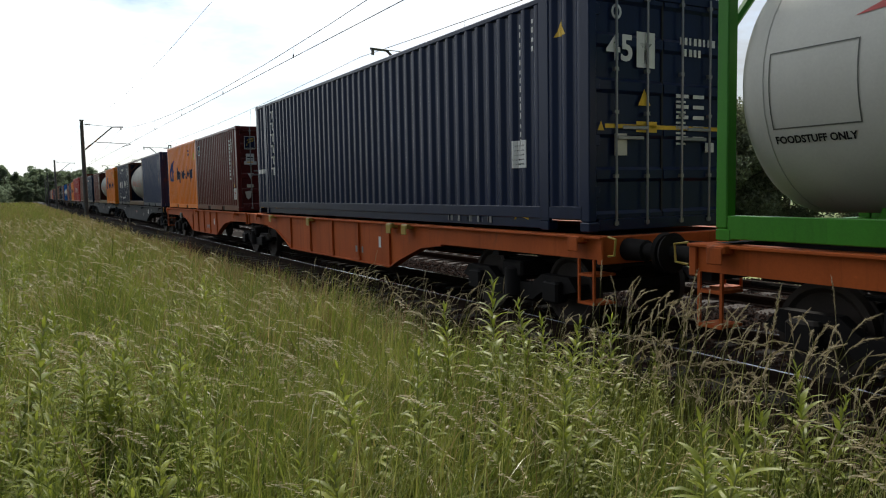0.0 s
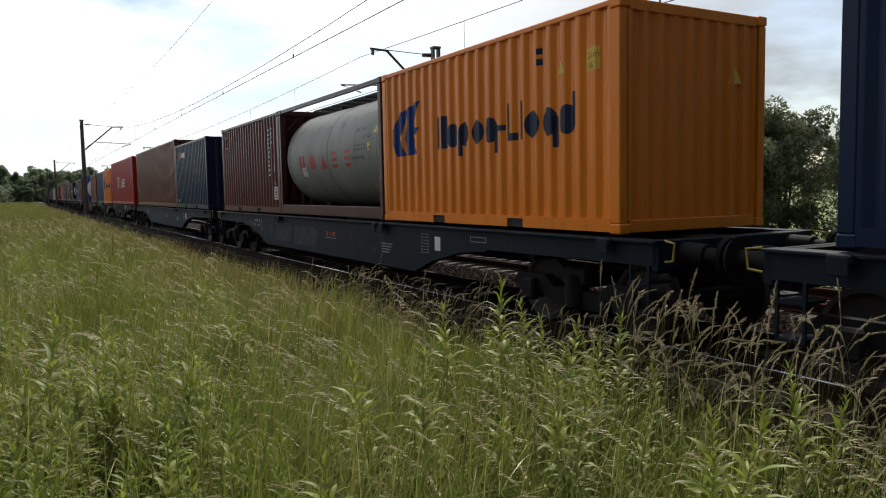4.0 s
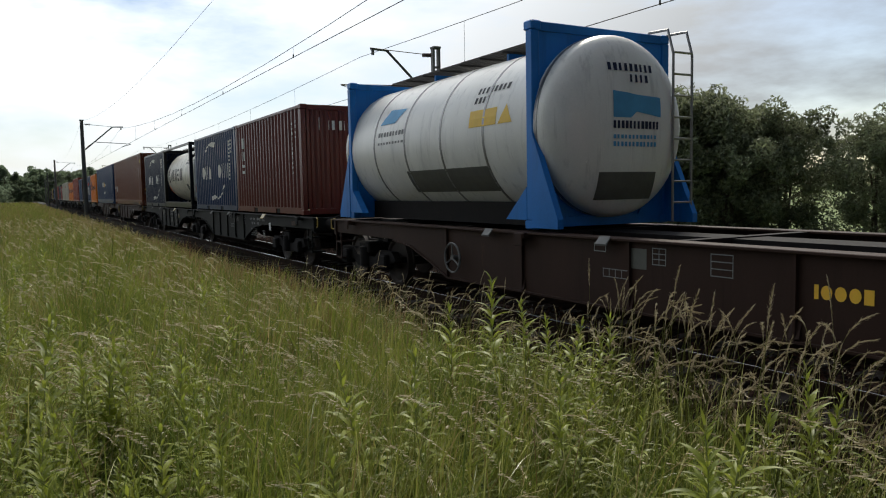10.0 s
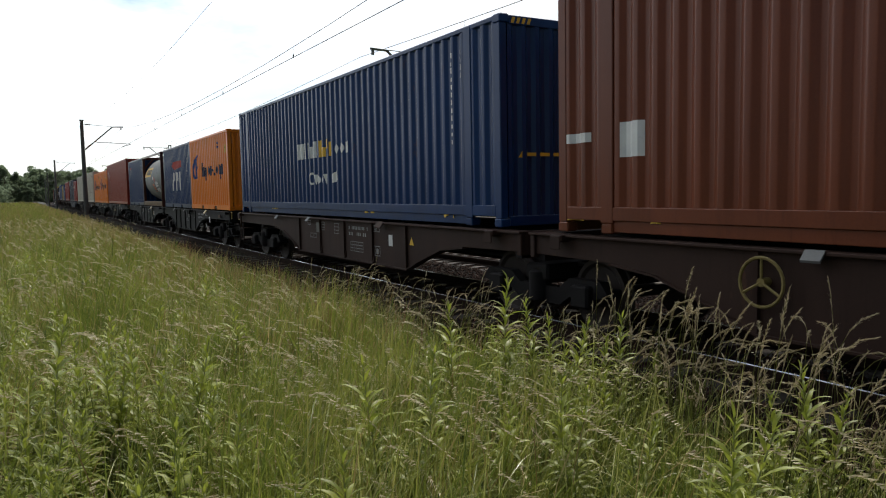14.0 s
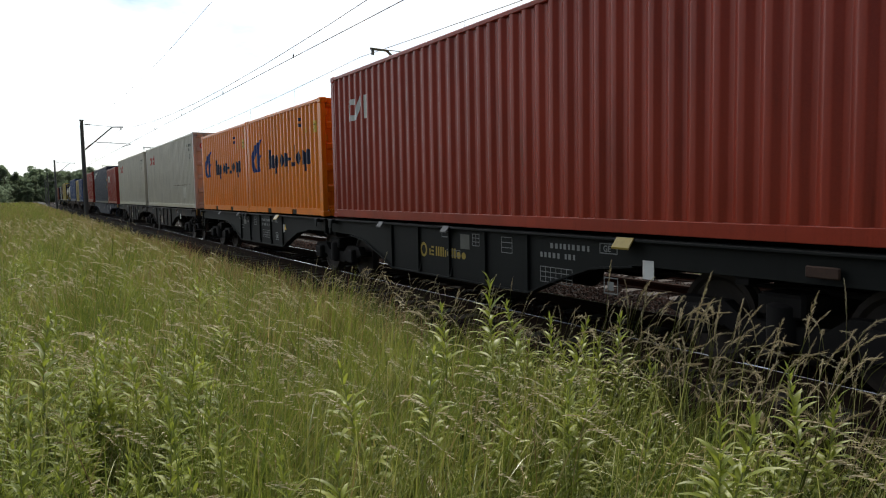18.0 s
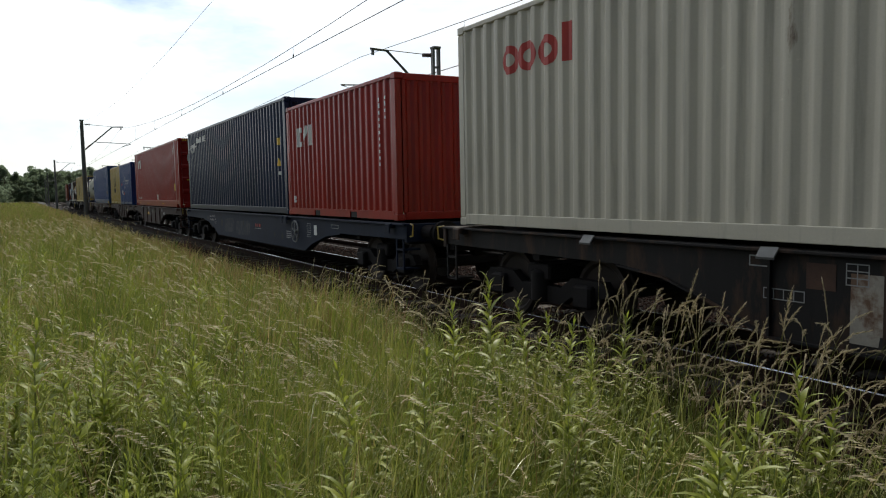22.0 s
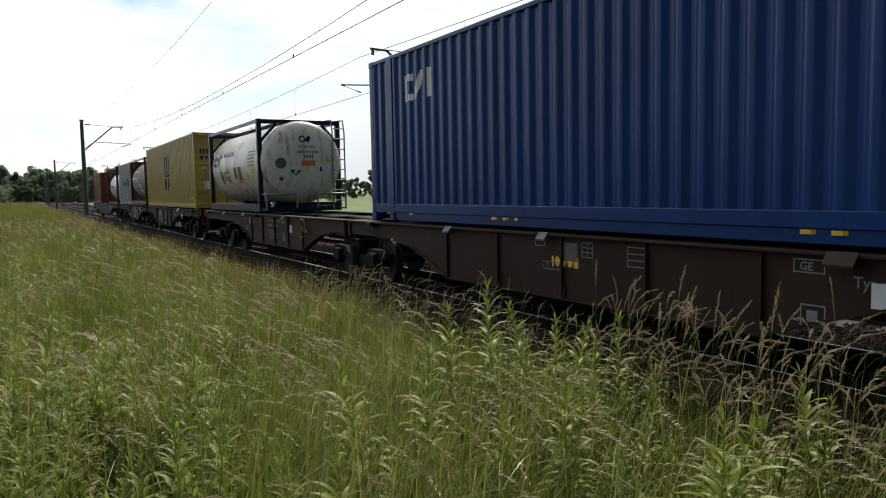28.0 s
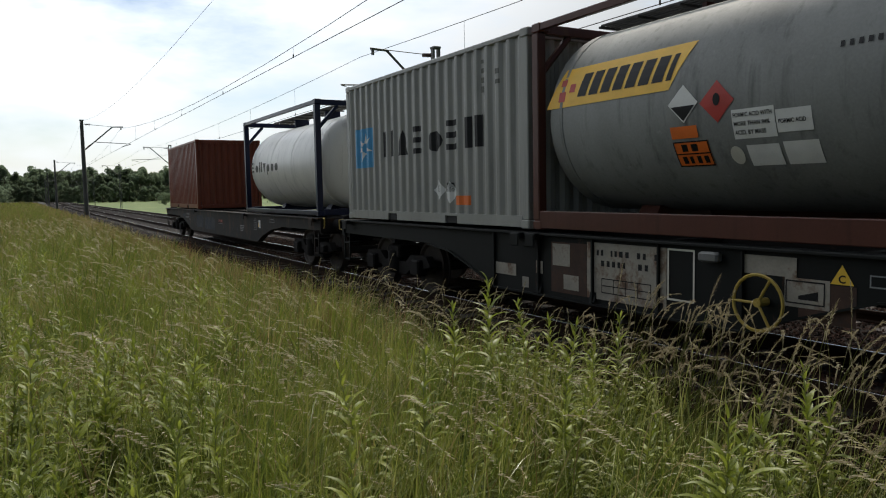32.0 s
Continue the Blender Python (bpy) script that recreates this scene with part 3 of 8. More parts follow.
class Box:
    """A container standing on z = 0, its near end at -y; the camera's side is -x."""

    def __init__(self, feet, mat, label, doors=False, height=None, end_mat=None, name="shipping_container", category="shipping container"):
        self.L, self.H = SIZES[feet]
        self.H = height or self.H
        self.feet, self.mat = feet, mat
        L, H, W = self.L, self.H, WIDE
        e = self.thing = empty(name)
        tagged(e, label, category, "containers on the train")
        low = 0.30 if feet == 45 else 0.17
        self.low = low
        key = (feet, round(H, 2))
        wall = shared(("wall",) + key, lambda: wall_mesh(L, low - 0.01, H - 0.07))
        for sx in (-1, 1):
            ob = part("side_wall", wall, mat, e)
            ob.matrix_local = Matrix.Translation((sx * (W / 2 - 0.012), -L / 2, 0)) @ Matrix.Diagonal((-sx, 1, 1, 1))
            s = Shape()
            x = sorted((sx * (W / 2 - 0.004), sx * (W / 2 - 0.06)))
            if feet == 20:
                e0 = L / 2 - POST
                s.prism([(-e0, 0.02), (-1.21, 0.02), (-1.21, 0.135), (-0.85, 0.135), (-0.85, 0.02), (0.85, 0.02), (0.85, 0.135), (1.21, 0.135), (1.21, 0.02), (e0, 0.02), (e0, low), (-e0, low)], 0, *x)
            elif feet == 45:
                s.box(*x, -L / 2 + POST, L / 2 - POST, 0.15, low, 0.006)
                x2 = sorted((sx * (W / 2 - 0.03), sx * (W / 2 - 0.10)))
                s.box(*x2, -L / 2 + 0.86, L / 2 - 0.86, 0.02, 0.15, 0.006)
            else:
                s.box(*x, -L / 2 + POST, L / 2 - POST, 0.02, low, 0.006)
            part("bottom_rail", s, mat, e)
            part("top_rail", Shape().box(*x, -L / 2 + POST, L / 2 - POST, H - 0.085, H - 0.012, 0.012), mat, e)
            if feet == 20:
                # black filler blocks stand in for the shade inside the pockets
                for y in (-1.03, 1.03):
                    part("fork_pocket", Shape().box(*sorted((sx * (W / 2 - 0.03), sx * (W / 2 - 0.5))), y - 0.18, y + 0.18, 0.022, 0.134), M_RUBBER_HOLES, e, "fork pocket filled black for its shade")
            if feet == 45:
                for y in (-1, 1):
                    part("inner_post", Shape().box(*sorted((sx * (W / 2 + 0.002), sx * (W / 2 - 0.06))), y * (L / 2 - 0.85) - 0.1, y * (L / 2 - 0.85) + 0.1, 0.118, H - 0.03, 0.01), mat, e)
                    part("inner_corner_casting", casting(), mat, e).matrix_local = Matrix.Translation((sx * (W / 2 - 0.08), y * (L / 2 - 0.85), 0))
        for sx in (-1, 1):
            for sy in (-1, 1):
                x, y = sorted((sx * W / 2, sx * (W / 2 - 0.13))), sorted((sy * L / 2, sy * (L / 2 - POST - 0.004)))
                part("corner_post", Shape().box(x[0] + 0.006, x[1] - 0.006, y[0] + 0.006, y[1], 0.118, H - 0.118, 0.012), end_mat or mat, e)
                for z in (0.0, H - 0.118):
                    part("corner_casting", casting(), end_mat or mat, e).matrix_local = Matrix.Translation((sx * (W / 2 - 0.08), sy * (L / 2 - 0.085), z))
        roof = shared(("roof", feet), lambda: roof_mesh(L))
        part("roof", roof, mat, e).matrix_local = Matrix.Translation((0, 0, H - 0.05))
        part("floor_pan", Shape().box(-W / 2 + 0.07, W / 2 - 0.07, -L / 2 + 0.1, L / 2 - 0.1, 0.14, 0.19), M_UNDER, e)
        for sy in (-1, 1):
            self.end(sy, doors if sy < 0 else (not doors and feet != 20), end_mat or mat)
        self.prof = folds(L)
        self.cuts = [u for u, d in self.prof]

    def end(self, sy, doors, mat):
        L, H, W, e = self.L, self.H, WIDE, self.thing
        y = sorted((sy * (L / 2 - 0.02), sy * (L / 2 - 0.10)))
        part("end_sill", Shape().box(-W / 2 + 0.17, W / 2 - 0.17, *y, 0.01, 0.15, 0.008), mat, e)
        part("end_header", Shape().box(-W / 2 + 0.17, W / 2 - 0.17, *y, H - 0.13, H - 0.01, 0.008), mat, e)
        if not doors:
            me = shared(("front", round(H, 2)), lambda: front_mesh(H))
            part("front_wall", me, mat, e).matrix_local = Matrix.Translation((0, sy * (L / 2 - 0.03), 0)) @ Matrix.Diagonal((-sy, -sy, 1, 1))
            return
        leaf = shared(("door", round(H, 2)), lambda: door_mesh(1.06, H - 0.29))
        for k in (0, 1):
            d = part("door", leaf, mat, e)
            m = Matrix.Translation((-1.075 + 1.09 * k, -L / 2 + 0.035, 0.155))
            d.matrix_local = m if sy < 0 else Matrix.Rotation(math.pi, 4, "Z") @ m
            for r in (0.28, 0.78):
                s = Shape().tube([(r, -0.035, -0.09), (r, -0.035, H - 0.2)], 0.015, 8)
                for z in (-0.06, 0.5, 1.25, 1.75, H - 0.3):
                    s.box(r - 0.03, r + 0.03, -0.045, 0.002, z - 0.022, z + 0.022)
                part("lock_rod", s, M_CHROME, d, "galvanised lock rod")
                hx = (r, r + 0.42) if (r < 0.5) else (r - 0.42, r)
                part("door_handle", Shape().box(*hx, -0.06, -0.045, 0.93 + (0.12 if r > 0.5 else 0), 0.975 + (0.12 if r > 0.5 else 0), 0.006), M_CHROME, d, "galvanised door handle")
            for z in (0.25, 0.85, 1.5, H - 0.55):
                part("hinge", Shape().box((-0.05 if k == 0 else 1.03), (0.03 if k == 0 else 1.11), -0.03, 0.004, z, z + 0.13, 0.006), mat, d)
        part("door_seal", Shape().box(-0.014, 0.014, -L / 2 + 0.05, -L / 2 + 0.09, 0.155, H - 0.135), M_RUBBER_HOLES, e).matrix_local = Matrix.Rotation(0 if sy < 0 else math.pi, 4, "Z")

    # surfaces for markings: u runs from the far end towards the near end, v up
    def side(self, name, polys, mat, label=""):
        L, prof = self.L, self.prof
        return decal(self.thing, name, polys, mat, lambda u, v, m: (-(WIDE / 2 - 0.012) + depth_at(prof, L - u) - 0.003, L / 2 - u, v), [L - c for c in reversed(self.cuts)], 0, label)

    def front(self, name, polys, mat, label="", off=0.012):
        L = self.L
        return decal(self.thing, name, polys, mat, lambda u, v, m: (u, -L / 2 + 0.034 - off * 0.3, v), [], 0, label)


def casting():
    def make():
        s = Shape()
        s.box(-0.081, 0.081, -0.089, 0.089, 0.0, 0.118, 0.014)
        return s.mesh("corner_casting")
    return shared("casting", make)


def roof_mesh(L):
    s, n = Shape(), round(L / 0.36)
    v, f = [], []
    for k in range(n * 2 + 1):
        y = -L / 2 + 0.1 + (L - 0.2) * k / (n * 2)
        z = 0.03 if k % 2 else 0.012
        v += [(-1.17, y, z), (1.17, y, z), (-1.17, y, -0.01), (1.17, y, -0.01)]
    for k in range(n * 2):
        a, b = 4 * k, 4 * k + 4
        f += [(a, a + 1, b + 1, b), (a + 2, b + 2, b + 3, a + 3), (a, b, b + 2, a + 2), (a + 1, a + 3, b + 3, b + 1)]
    return s.add(v, f).mesh("roof")


def front_mesh(H):
    s, v, f, n = Shape(), [], [], 9
    p, prof = (WIDE - 0.3) / n, []
    for k in range(n):
        a = -(WIDE - 0.3) / 2 + k * p
        prof += [(a, 0), (a + p * 0.28, 0), (a + p * 0.5, 0.045), (a + p * 0.78, 0.045)]
    prof.append(((WIDE - 0.3) / 2, 0))
    for x, d in prof:
        v += [(x, d, 0.14), (x, d, H - 0.12), (x, d + 0.012, 0.14), (x, d + 0.012, H - 0.12)]
    for k in range(len(prof) - 1):
        a, b = 4 * k, 4 * k + 4
        f += [(a, b, b + 1, a + 1), (a + 2, a + 3, b + 3, b + 2)]
    return s.add(v, f).mesh("front_wall")


# ---- tank containers ----
class Tank:
    """A tank in an open frame; same axes as Box."""

    def __init__(self, label, frame_mat, tank_mat, radius=1.14, beam=False, gusset=False, ladder=False, height=2.591, bands=3, over=-0.03):
        L, H, W = 6.058, height, WIDE
        self.L, self.H, self.R, self.zc = L, H, radius, (0.12 + radius + (0.12 if beam else 0.02) if not gusset else H / 2)
        e = self.thing = empty("tank_container")
        tagged(e, label, "tank container", "containers on the train")
        s = 0.13
        for sx in (-1, 1):
            for sy in (-1, 1):
                x, y = sorted((sx * W / 2, sx * (W / 2 - s))), sorted((sy * L / 2, sy * (L / 2 - s)))
                part("corner_post", Shape().box(*x, *y, 0.118, H - 0.118, 0.012), frame_mat, e)
                for z in (0.0, H - 0.118):
                    part("corner_casting", casting(), frame_mat, e).matrix_local = Matrix.Translation((sx * (W / 2 - 0.08), sy * (L / 2 - 0.085), z))
                if gusset:
                    part("gusset", Shape().prism([(sy * (L / 2 - 0.13), 0.12), (sy * (L / 2 - 0.13), 0.55), (sy * (L / 2 - 0.6), 0.12)], 0, *x), frame_mat, e)
                    part("outer_gusset", Shape().prism([(sy * L / 2, 0.02), (sy * L / 2, 1.25), (sy * (L / 2 + 0.52), 0.14), (sy * (L / 2 + 0.52), 0.02)], 0, *sorted((sx * (W / 2 + 0.01), sx * (W / 2 - 0.08)))), frame_mat, e, "sloping outer gusset")
                    part("end_gusset", Shape().prism([(sx * (W / 2 - 0.13), 0.12), (sx * (W / 2 - 0.13), 0.95), (sx * (W / 2 - 0.6), 0.12)], 1, *y), frame_mat, e)
            x = sorted((sx * (W / 2 - 0.005), sx * (W / 2 - 0.11)))
            if not gusset:
                part("bottom_rail", Shape().box(*x, -L / 2 + s, L / 2 - s, 0.02, 0.24 if beam else 0.12, 0.008), frame_mat, e)
                part("top_rail", Shape().box(*sorted((sx * (W / 2 - 0.01), sx * (W / 2 - 0.08))), -L / 2 + s, L / 2 - s, H - 0.10, H - 0.01, 0.008), frame_mat, e)
        for sy in (-1, 1):
            y = sorted((sy * (L / 2 - 0.01), sy * (L / 2 - 0.12)))
            part("end_rail", Shape().box(-W / 2 + s, W / 2 - s, *y, 0.01, 0.15, 0.008), frame_mat, e)
            part("end_header", Shape().box(-W / 2 + s, W / 2 - s, *y, H - 0.13, H - 0.01, 0.008), frame_mat, e)
            if gusset:                          # solid end plate that the tank passes through
                n, v = 32, []
                for y in (sy * (L / 2 - 0.03), sy * (L / 2 - 0.10)):
                    for k in range(n):
                        a = 2 * math.pi * (k + 0.5) / n
                        c, d = math.cos(a), math.sin(a)
                        q = min((W / 2 - 0.02) / max(abs(c), 1e-6), (H / 2 - 0.06) / max(abs(d), 1e-6))
                        v += [(c * (radius - 0.02), y, H / 2 + d * (radius - 0.02)), (c * max(q, radius), y, H / 2 + d * max(q, radius))]
                f = []
                for k in range(n):
                    a, b = 2 * k, 2 * ((k + 1) % n)
                    f += [(a, b, b + 1, a + 1), (2 * n + a, 2 * n + a + 1, 2 * n + b + 1, 2 * n + b), (a + 1, b + 1, 2 * n + b + 1, 2 * n + a + 1), (a, 2 * n + a, 2 * n + b, b)]
                part("end_plate", Shape().add(v, f), frame_mat, e)
            for sx in () if gusset else (-1, 1):
                part("brace", Shape().tube([(sx * (W / 2 - 0.1), sy * (L / 2 - 0.06), H - 0.62), (sx * (W / 2 - 0.55), sy * (L / 2 - 0.06), H - 0.13)], 0.045, 6), frame_mat, e)
            part("tank_saddle", Shape().prism([(-0.5, 0.12), (0.5, 0.12), (0.4, 0.30), (-0.4, 0.30)], 1, *sorted((sy * (L / 2 - 1.1), sy * (L / 2 - 1.4)))), frame_mat, e)
        r, h = radius, L / 2 + over
        prof = [(-h, 0.02)] + [(-h + (0.30 if over < 0 else 0.36) * (1 - math.cos(a)), r * (0.10 + 0.90 * math.sin(a) ** (0.6 if over < 0 else 0.75))) for a in [math.pi / 2 * k / 9 for k in range(1, 10)]]
        prof = prof + [(-y, q) for y, q in reversed(prof)]
        self.dish = prof
        part("tank", Shape().lathe(prof, 48, "y", (0, 0, self.zc)), tank_mat, e, "rounded insulated tank", True)
        for k in range(bands + 2):
            y = -h + 0.45 + (2 * h - 0.9) * k / (bands + 1)
            part("band", Shape().lathe([(y - 0.025, r + 0.001), (y - 0.025, r + 0.006), (y + 0.025, r + 0.006), (y + 0.025, r + 0.001)], 48, "y", (0, 0, self.zc)), M_CHROME if bands > 3 else tank_mat, e, "", True)
        top = self.zc + r
        if gusset:
            part("support_cradle", Shape().box(-0.75, 0.75, -L / 2 + 0.1, L / 2 - 0.1, 0.01, 0.34), M_UNDER, e, "dark support cradle")
        s = Shape()
        for k in range(7):
            s.box(-0.42 + k * 0.085, -0.42 + k * 0.085 + 0.05, -L / 2 + 0.5, L / 2 - 0.4, H - 0.035, H - 0.012)
        for k in range(9):
            y = -L / 2 + 0.5 + (L - 0.9) * k / 8
            s.box(-0.44, 0.2, y - 0.02, y + 0.02, H - 0.06, H - 0.034)
        part("walkway", s, M_GRATE, e, "grated walkway along the top")
        for k in (-1.2, 1.1):
            part("walkway_support", Shape().box(-0.3, 0.1, k - 0.03, k + 0.03, top - 0.1, H - 0.06), frame_mat, e)
        part("manhole", Shape().lathe([(0, 0.27), (0.10, 0.27), (0.13, 0.2)], 20, "z", (0.35, 0.4, top - 0.12)), M_ALU, e)
        part("spill_box", Shape().box(-0.05, 0.85, -0.7, 1.3, top - 0.18, top - 0.0, 0.03), tank_mat, e)
        part("outlet_valve", Shape().lathe([(-0.3, 0.08), (0, 0.08), (0.02, 0.14), (0.10, 0.14)], 14, "y", (0, -L / 2 + 0.3, 0.36)), M_RUBBER_HOLES, e)
        if ladder:
            s = Shape()
            yl = -L / 2 - max(0.02, over * 0.9)
            x0 = 0.62 if over < 0 else 0.82
            for x in (x0, x0 + 0.36):
                s.tube([(x, yl, 0.05 if over > 0 else 0.25), (x, yl, H - 0.35), (x, yl + 0.1, H - 0.02), (x, yl + 0.45, H)], 0.02, 6)
            for k in range(8):
                s.tube([(x0, yl, 0.3 + k * 0.29), (x0 + 0.36, yl, 0.3 + k * 0.29)], 0.016, 6)
            part("ladder", s, M_CHROME, e, "galvanised ladder")

    def end_panel(self, mat):
        """A flat eight-sided panel closing the near end, on which its markings lie."""
        w, h, y = 1.06, self.H / 2 - 0.15, -self.L / 2 + 0.02
        c = self.H / 2
        part("end_panel", Shape().prism([(-w, c - h + 0.3), (-w + 0.45, c - h), (w - 0.45, c - h), (w, c - h + 0.3), (w, c + h - 0.55), (w - 0.5, c + h), (-w + 0.5, c + h), (-w, c + h - 0.55)], 1, y, y + 0.05), mat, self.thing, "flat eight-sided end panel")
        self.dish = [(y, 0.0), (y, 3.0)]

    def side(self, name, polys, mat, label="", off=0.004):
        """v is the height on the tank as seen level from the side."""
        L, r, zc = self.L, self.R + off, self.zc

        def put(u, v, m):
            dz = max(-r + 1e-3, min(r - 1e-3, v - zc))
            return (-math.sqrt(r * r - dz * dz), L / 2 - u, v)
        return decal(self.thing, name, polys, mat, put, [zc + r * math.sin(radians(a)) for a in range(-85, 86, 5)], 1, label)

    def front(self, name, polys, mat, label=""):
        """On the dished near end; u runs from the middle to the right."""
        zc, dish = self.zc, self.dish

        def put(u, v, m):
            q = math.hypot(u, v - zc)
            for (y0, r0), (y1, r1) in zip(dish, dish[1:]):
                if r0 <= q <= r1:
                    return (u, y0 + (y1 - y0) * (q - r0) / max(r1 - r0, 1e-6) - 0.006, v)
            return (u, dish[0][0] - 0.006, v)
        small = []
        for p in polys:
            lo, hi = min(q[0] for q in p), max(q[0] for q in p)
            n = max(1, int((hi - lo) / 0.09))
            for k in range(n):
                piece = clip_poly(list(p), 0, lo + (hi - lo) * k / n, lo + (hi - lo) * (k + 1) / n)
                if piece:
                    small.append(piece)
        return decal(self.thing, name, small, mat, put, [0.1 * k for k in range(1, 26)], 1, label)


# ---- wagons ----
def bogie_mesh():
    s = Shape()
    for sx in (-1, 1):
        x = sorted((sx * 1.06, sx * 0.93))
        s.prism([(-1.32, 0.50), (-1.18, 0.66), (-0.62, 0.66), (-0.42, 0.52), (0.42, 0.52), (0.62, 0.66), (1.18, 0.66), (1.32, 0.50), (1.0, 0.42), (0.62, 0.42), (0.42, 0.30), (-0.42, 0.30), (-0.62, 0.42), (-1.0, 0.42)], 0, *x)
    s.box(-1.1, 1.1, -0.24, 0.24, 0.58, 0.80, 0.03)
    s.box(-0.98, 0.98, -1.27, -1.17, 0.46, 0.56).box(-0.98, 0.98, 1.17, 1.27, 0.46, 0.56)
    return s.mesh("bogie_frame")


def wheel_mesh():
    return Shape().lathe([(-0.075, 0.12), (-0.075, 0.38), (-0.065, 0.485), (-0.04, 0.485), (-0.03, 0.462), (0.06, 0.455), (0.065, 0.40), (0.03, 0.36), (0.02, 0.14), (0.09, 0.12), (0.09, 0.02)], 28, "x").mesh("wheel", True)


def handwheel(parent, y, z, mat, r=0.25, x=-1.30, spokes=(90, 210, 330)):
    s, n = Shape(), 24
    ringpts = [(x, y + math.cos(2 * math.pi * k / n) * r, z + math.sin(2 * math.pi * k / n) * r) for k in range(n + 1)]
    s.tube(ringpts, 0.016, 6)
    for a in spokes:
        s.tube([(x, y, z), (x, y + math.cos(radians(a)) * r, z + math.sin(radians(a)) * r)], 0.013, 6)
    s.lathe([(x - 0.01, 0.04), (x + 0.12, 0.04)], 10, "x", (0, y, z))
    return part("brake_handwheel", s, mat, parent, "spoked handbrake wheel")


class Wagon:
    """An open container wagon; y from a (near end) to b (far end), z = 0 on the rail."""

    def __init__(self, a, b, mat, label, near_joint=False, far_joint=False, flat=False, first_bogie=True, reach=(3.4, 3.4)):
        self.c = c = (a + b) / 2
        a, b = a - c, b - c
        self.a, self.b, self.mat = a, b, mat
        e = self.thing = empty("container_wagon")
        tagged(e, label, "railway wagon", "wagons of the train")
        top = DECK - 0.035
        ya, yb = a + reach[0], b - reach[1]
        deep, slope = (0.46 if flat else 0.44), (2.2 if flat else 1.9)
        self.belly = (ya + slope, yb - slope)
        for sx in (-1, 1):
            x = sorted((sx * 1.235, sx * 1.205)) if not flat else sorted((sx * 1.27, sx * 1.24))
            mid = [(ya, 0.93), (ya + slope * 0.35, 0.86), (ya + slope * 0.75, 0.62 if not flat else 0.66), (ya + slope, deep), (yb - slope, deep), (yb - slope * 0.75, 0.62 if not flat else 0.66), (yb - slope * 0.35, 0.86), (yb, 0.93)]
            part("side_sill", Shape().prism([(a, top), (a, 0.95)] + mid + [(b, 0.95), (b, top)], 0, *x), mat, e)
            xf = sorted((sx * 1.30, sx * 1.06)) if not flat else sorted((sx * 1.33, sx * 1.1))
            part("top_flange", Shape().box(*xf, a, b, top - 0.03, top + 0.002, 0.006), mat, e)
            low = [(p[0], p[1] - 0.022) for p in mid]
            part("bottom_flange", Shape().prism(mid + low[::-1], 0, *sorted((sx * 1.28, sx * 1.12))), mat, e)
            n = 1 if flat else 4
            for k in range(n + 1):
                y = ya + slope + (yb - ya - 2 * slope) * k / n
                part("web_rib", Shape().box(*sorted((sx * (1.275 if not flat else 1.255), sx * 1.205)), y - 0.012, y + 0.012, deep, top - 0.03), mat, e)
                if 0 < k < n:
                    part("rib_foot", Shape().prism([(sx * 1.236, deep + 0.02), (sx * 1.275, deep + 0.02), (sx * 1.236, deep + 0.16)], 1, y - 0.05, y + 0.05), mat, e)
        part("centre_sill", Shape().box(-0.28, 0.28, a + 0.1, b - 0.1, 0.78, top - 0.02), M_UNDER, e)
        n = max(3, round((b - a) / 2.2))
        beam = shared("cross_member", lambda: Shape().box(-1.2, 1.2, -0.07, 0.07, 0.86, top - 0.005).mesh("cross_member"))
        for k in range(n + 1):
            part("cross_member", beam, M_UNDER, e).matrix_local = Matrix.Translation((0, a + 0.15 + (b - a - 0.3) * k / n, 0))
        for sx in (-1, 1):
            part("brake_pipe", Shape().tube([(sx * 0.7, a + 0.3, 0.8), (sx * 0.7, b - 0.3, 0.8)], 0.03, 6), M_UNDER, e)
        part("brake_cylinder", Shape().lathe([(-0.35, 0.17), (0.35, 0.17), (0.42, 0.08)], 14, "y", (0.5, 0.6, 0.72)), M_UNDER, e)
        part("air_tank", Shape().lathe([(-0.6, 0.1), (-0.5, 0.2), (0.5, 0.2), (0.6, 0.1)], 14, "y", (-0.55, -0.8, 0.7)), M_UNDER, e)
        spots = []
        if first_bogie:
            spots.append(a + reach[0] - 1.65 if not near_joint else a)
        spots.append(b - reach[1] + 1.65 if not far_joint else b + 0.10)
        for y in spots:
            bog = part("bogie", shared("bogie", bogie_mesh), M_UNDER, e, "sprung two-axle bogie")
            bog.matrix_local = Matrix.Translation((0, y, 0))
            for sx in (-1, 1):
                for dy in (-0.9, 0.9):
                    part("axle_box", shared("axle_box", lambda: Shape().box(-0.105, 0.105, -0.16, 0.16, 0.32, 0.60, 0.03).mesh("axle_box")), M_UNDER, bog).matrix_local = Matrix.Translation((sx * 1.055, dy, 0))
                part("spring", shared("spring", lambda: Shape().lathe([(0.30, 0.10), (0.33, 0.15), (0.69, 0.15), (0.72, 0.10)], 12, "z").mesh("spring", True)), M_UNDER, bog).matrix_local = Matrix.Translation((sx * 1.03, 0, 0))
            for dy in (-0.9, 0.9):
                for sx in (-1, 1):
                    wh = part("wheel", shared("wheel", wheel_mesh), M_WHEEL, bog, "worn steel wheel")
                    wh.matrix_local = Matrix.Translation((sx * 0.75, dy, 0.455)) @ Matrix.Diagonal((sx, 1, 1, 1))
                part("axle", shared("axle", lambda: Shape().lathe([(-1.1, 0.06), (-0.72, 0.085), (0.72, 0.085), (1.1, 0.06)], 12, "x").mesh("axle", True)), M_WHEEL, bog).matrix_local = Matrix.Translation((0, dy, 0.455))
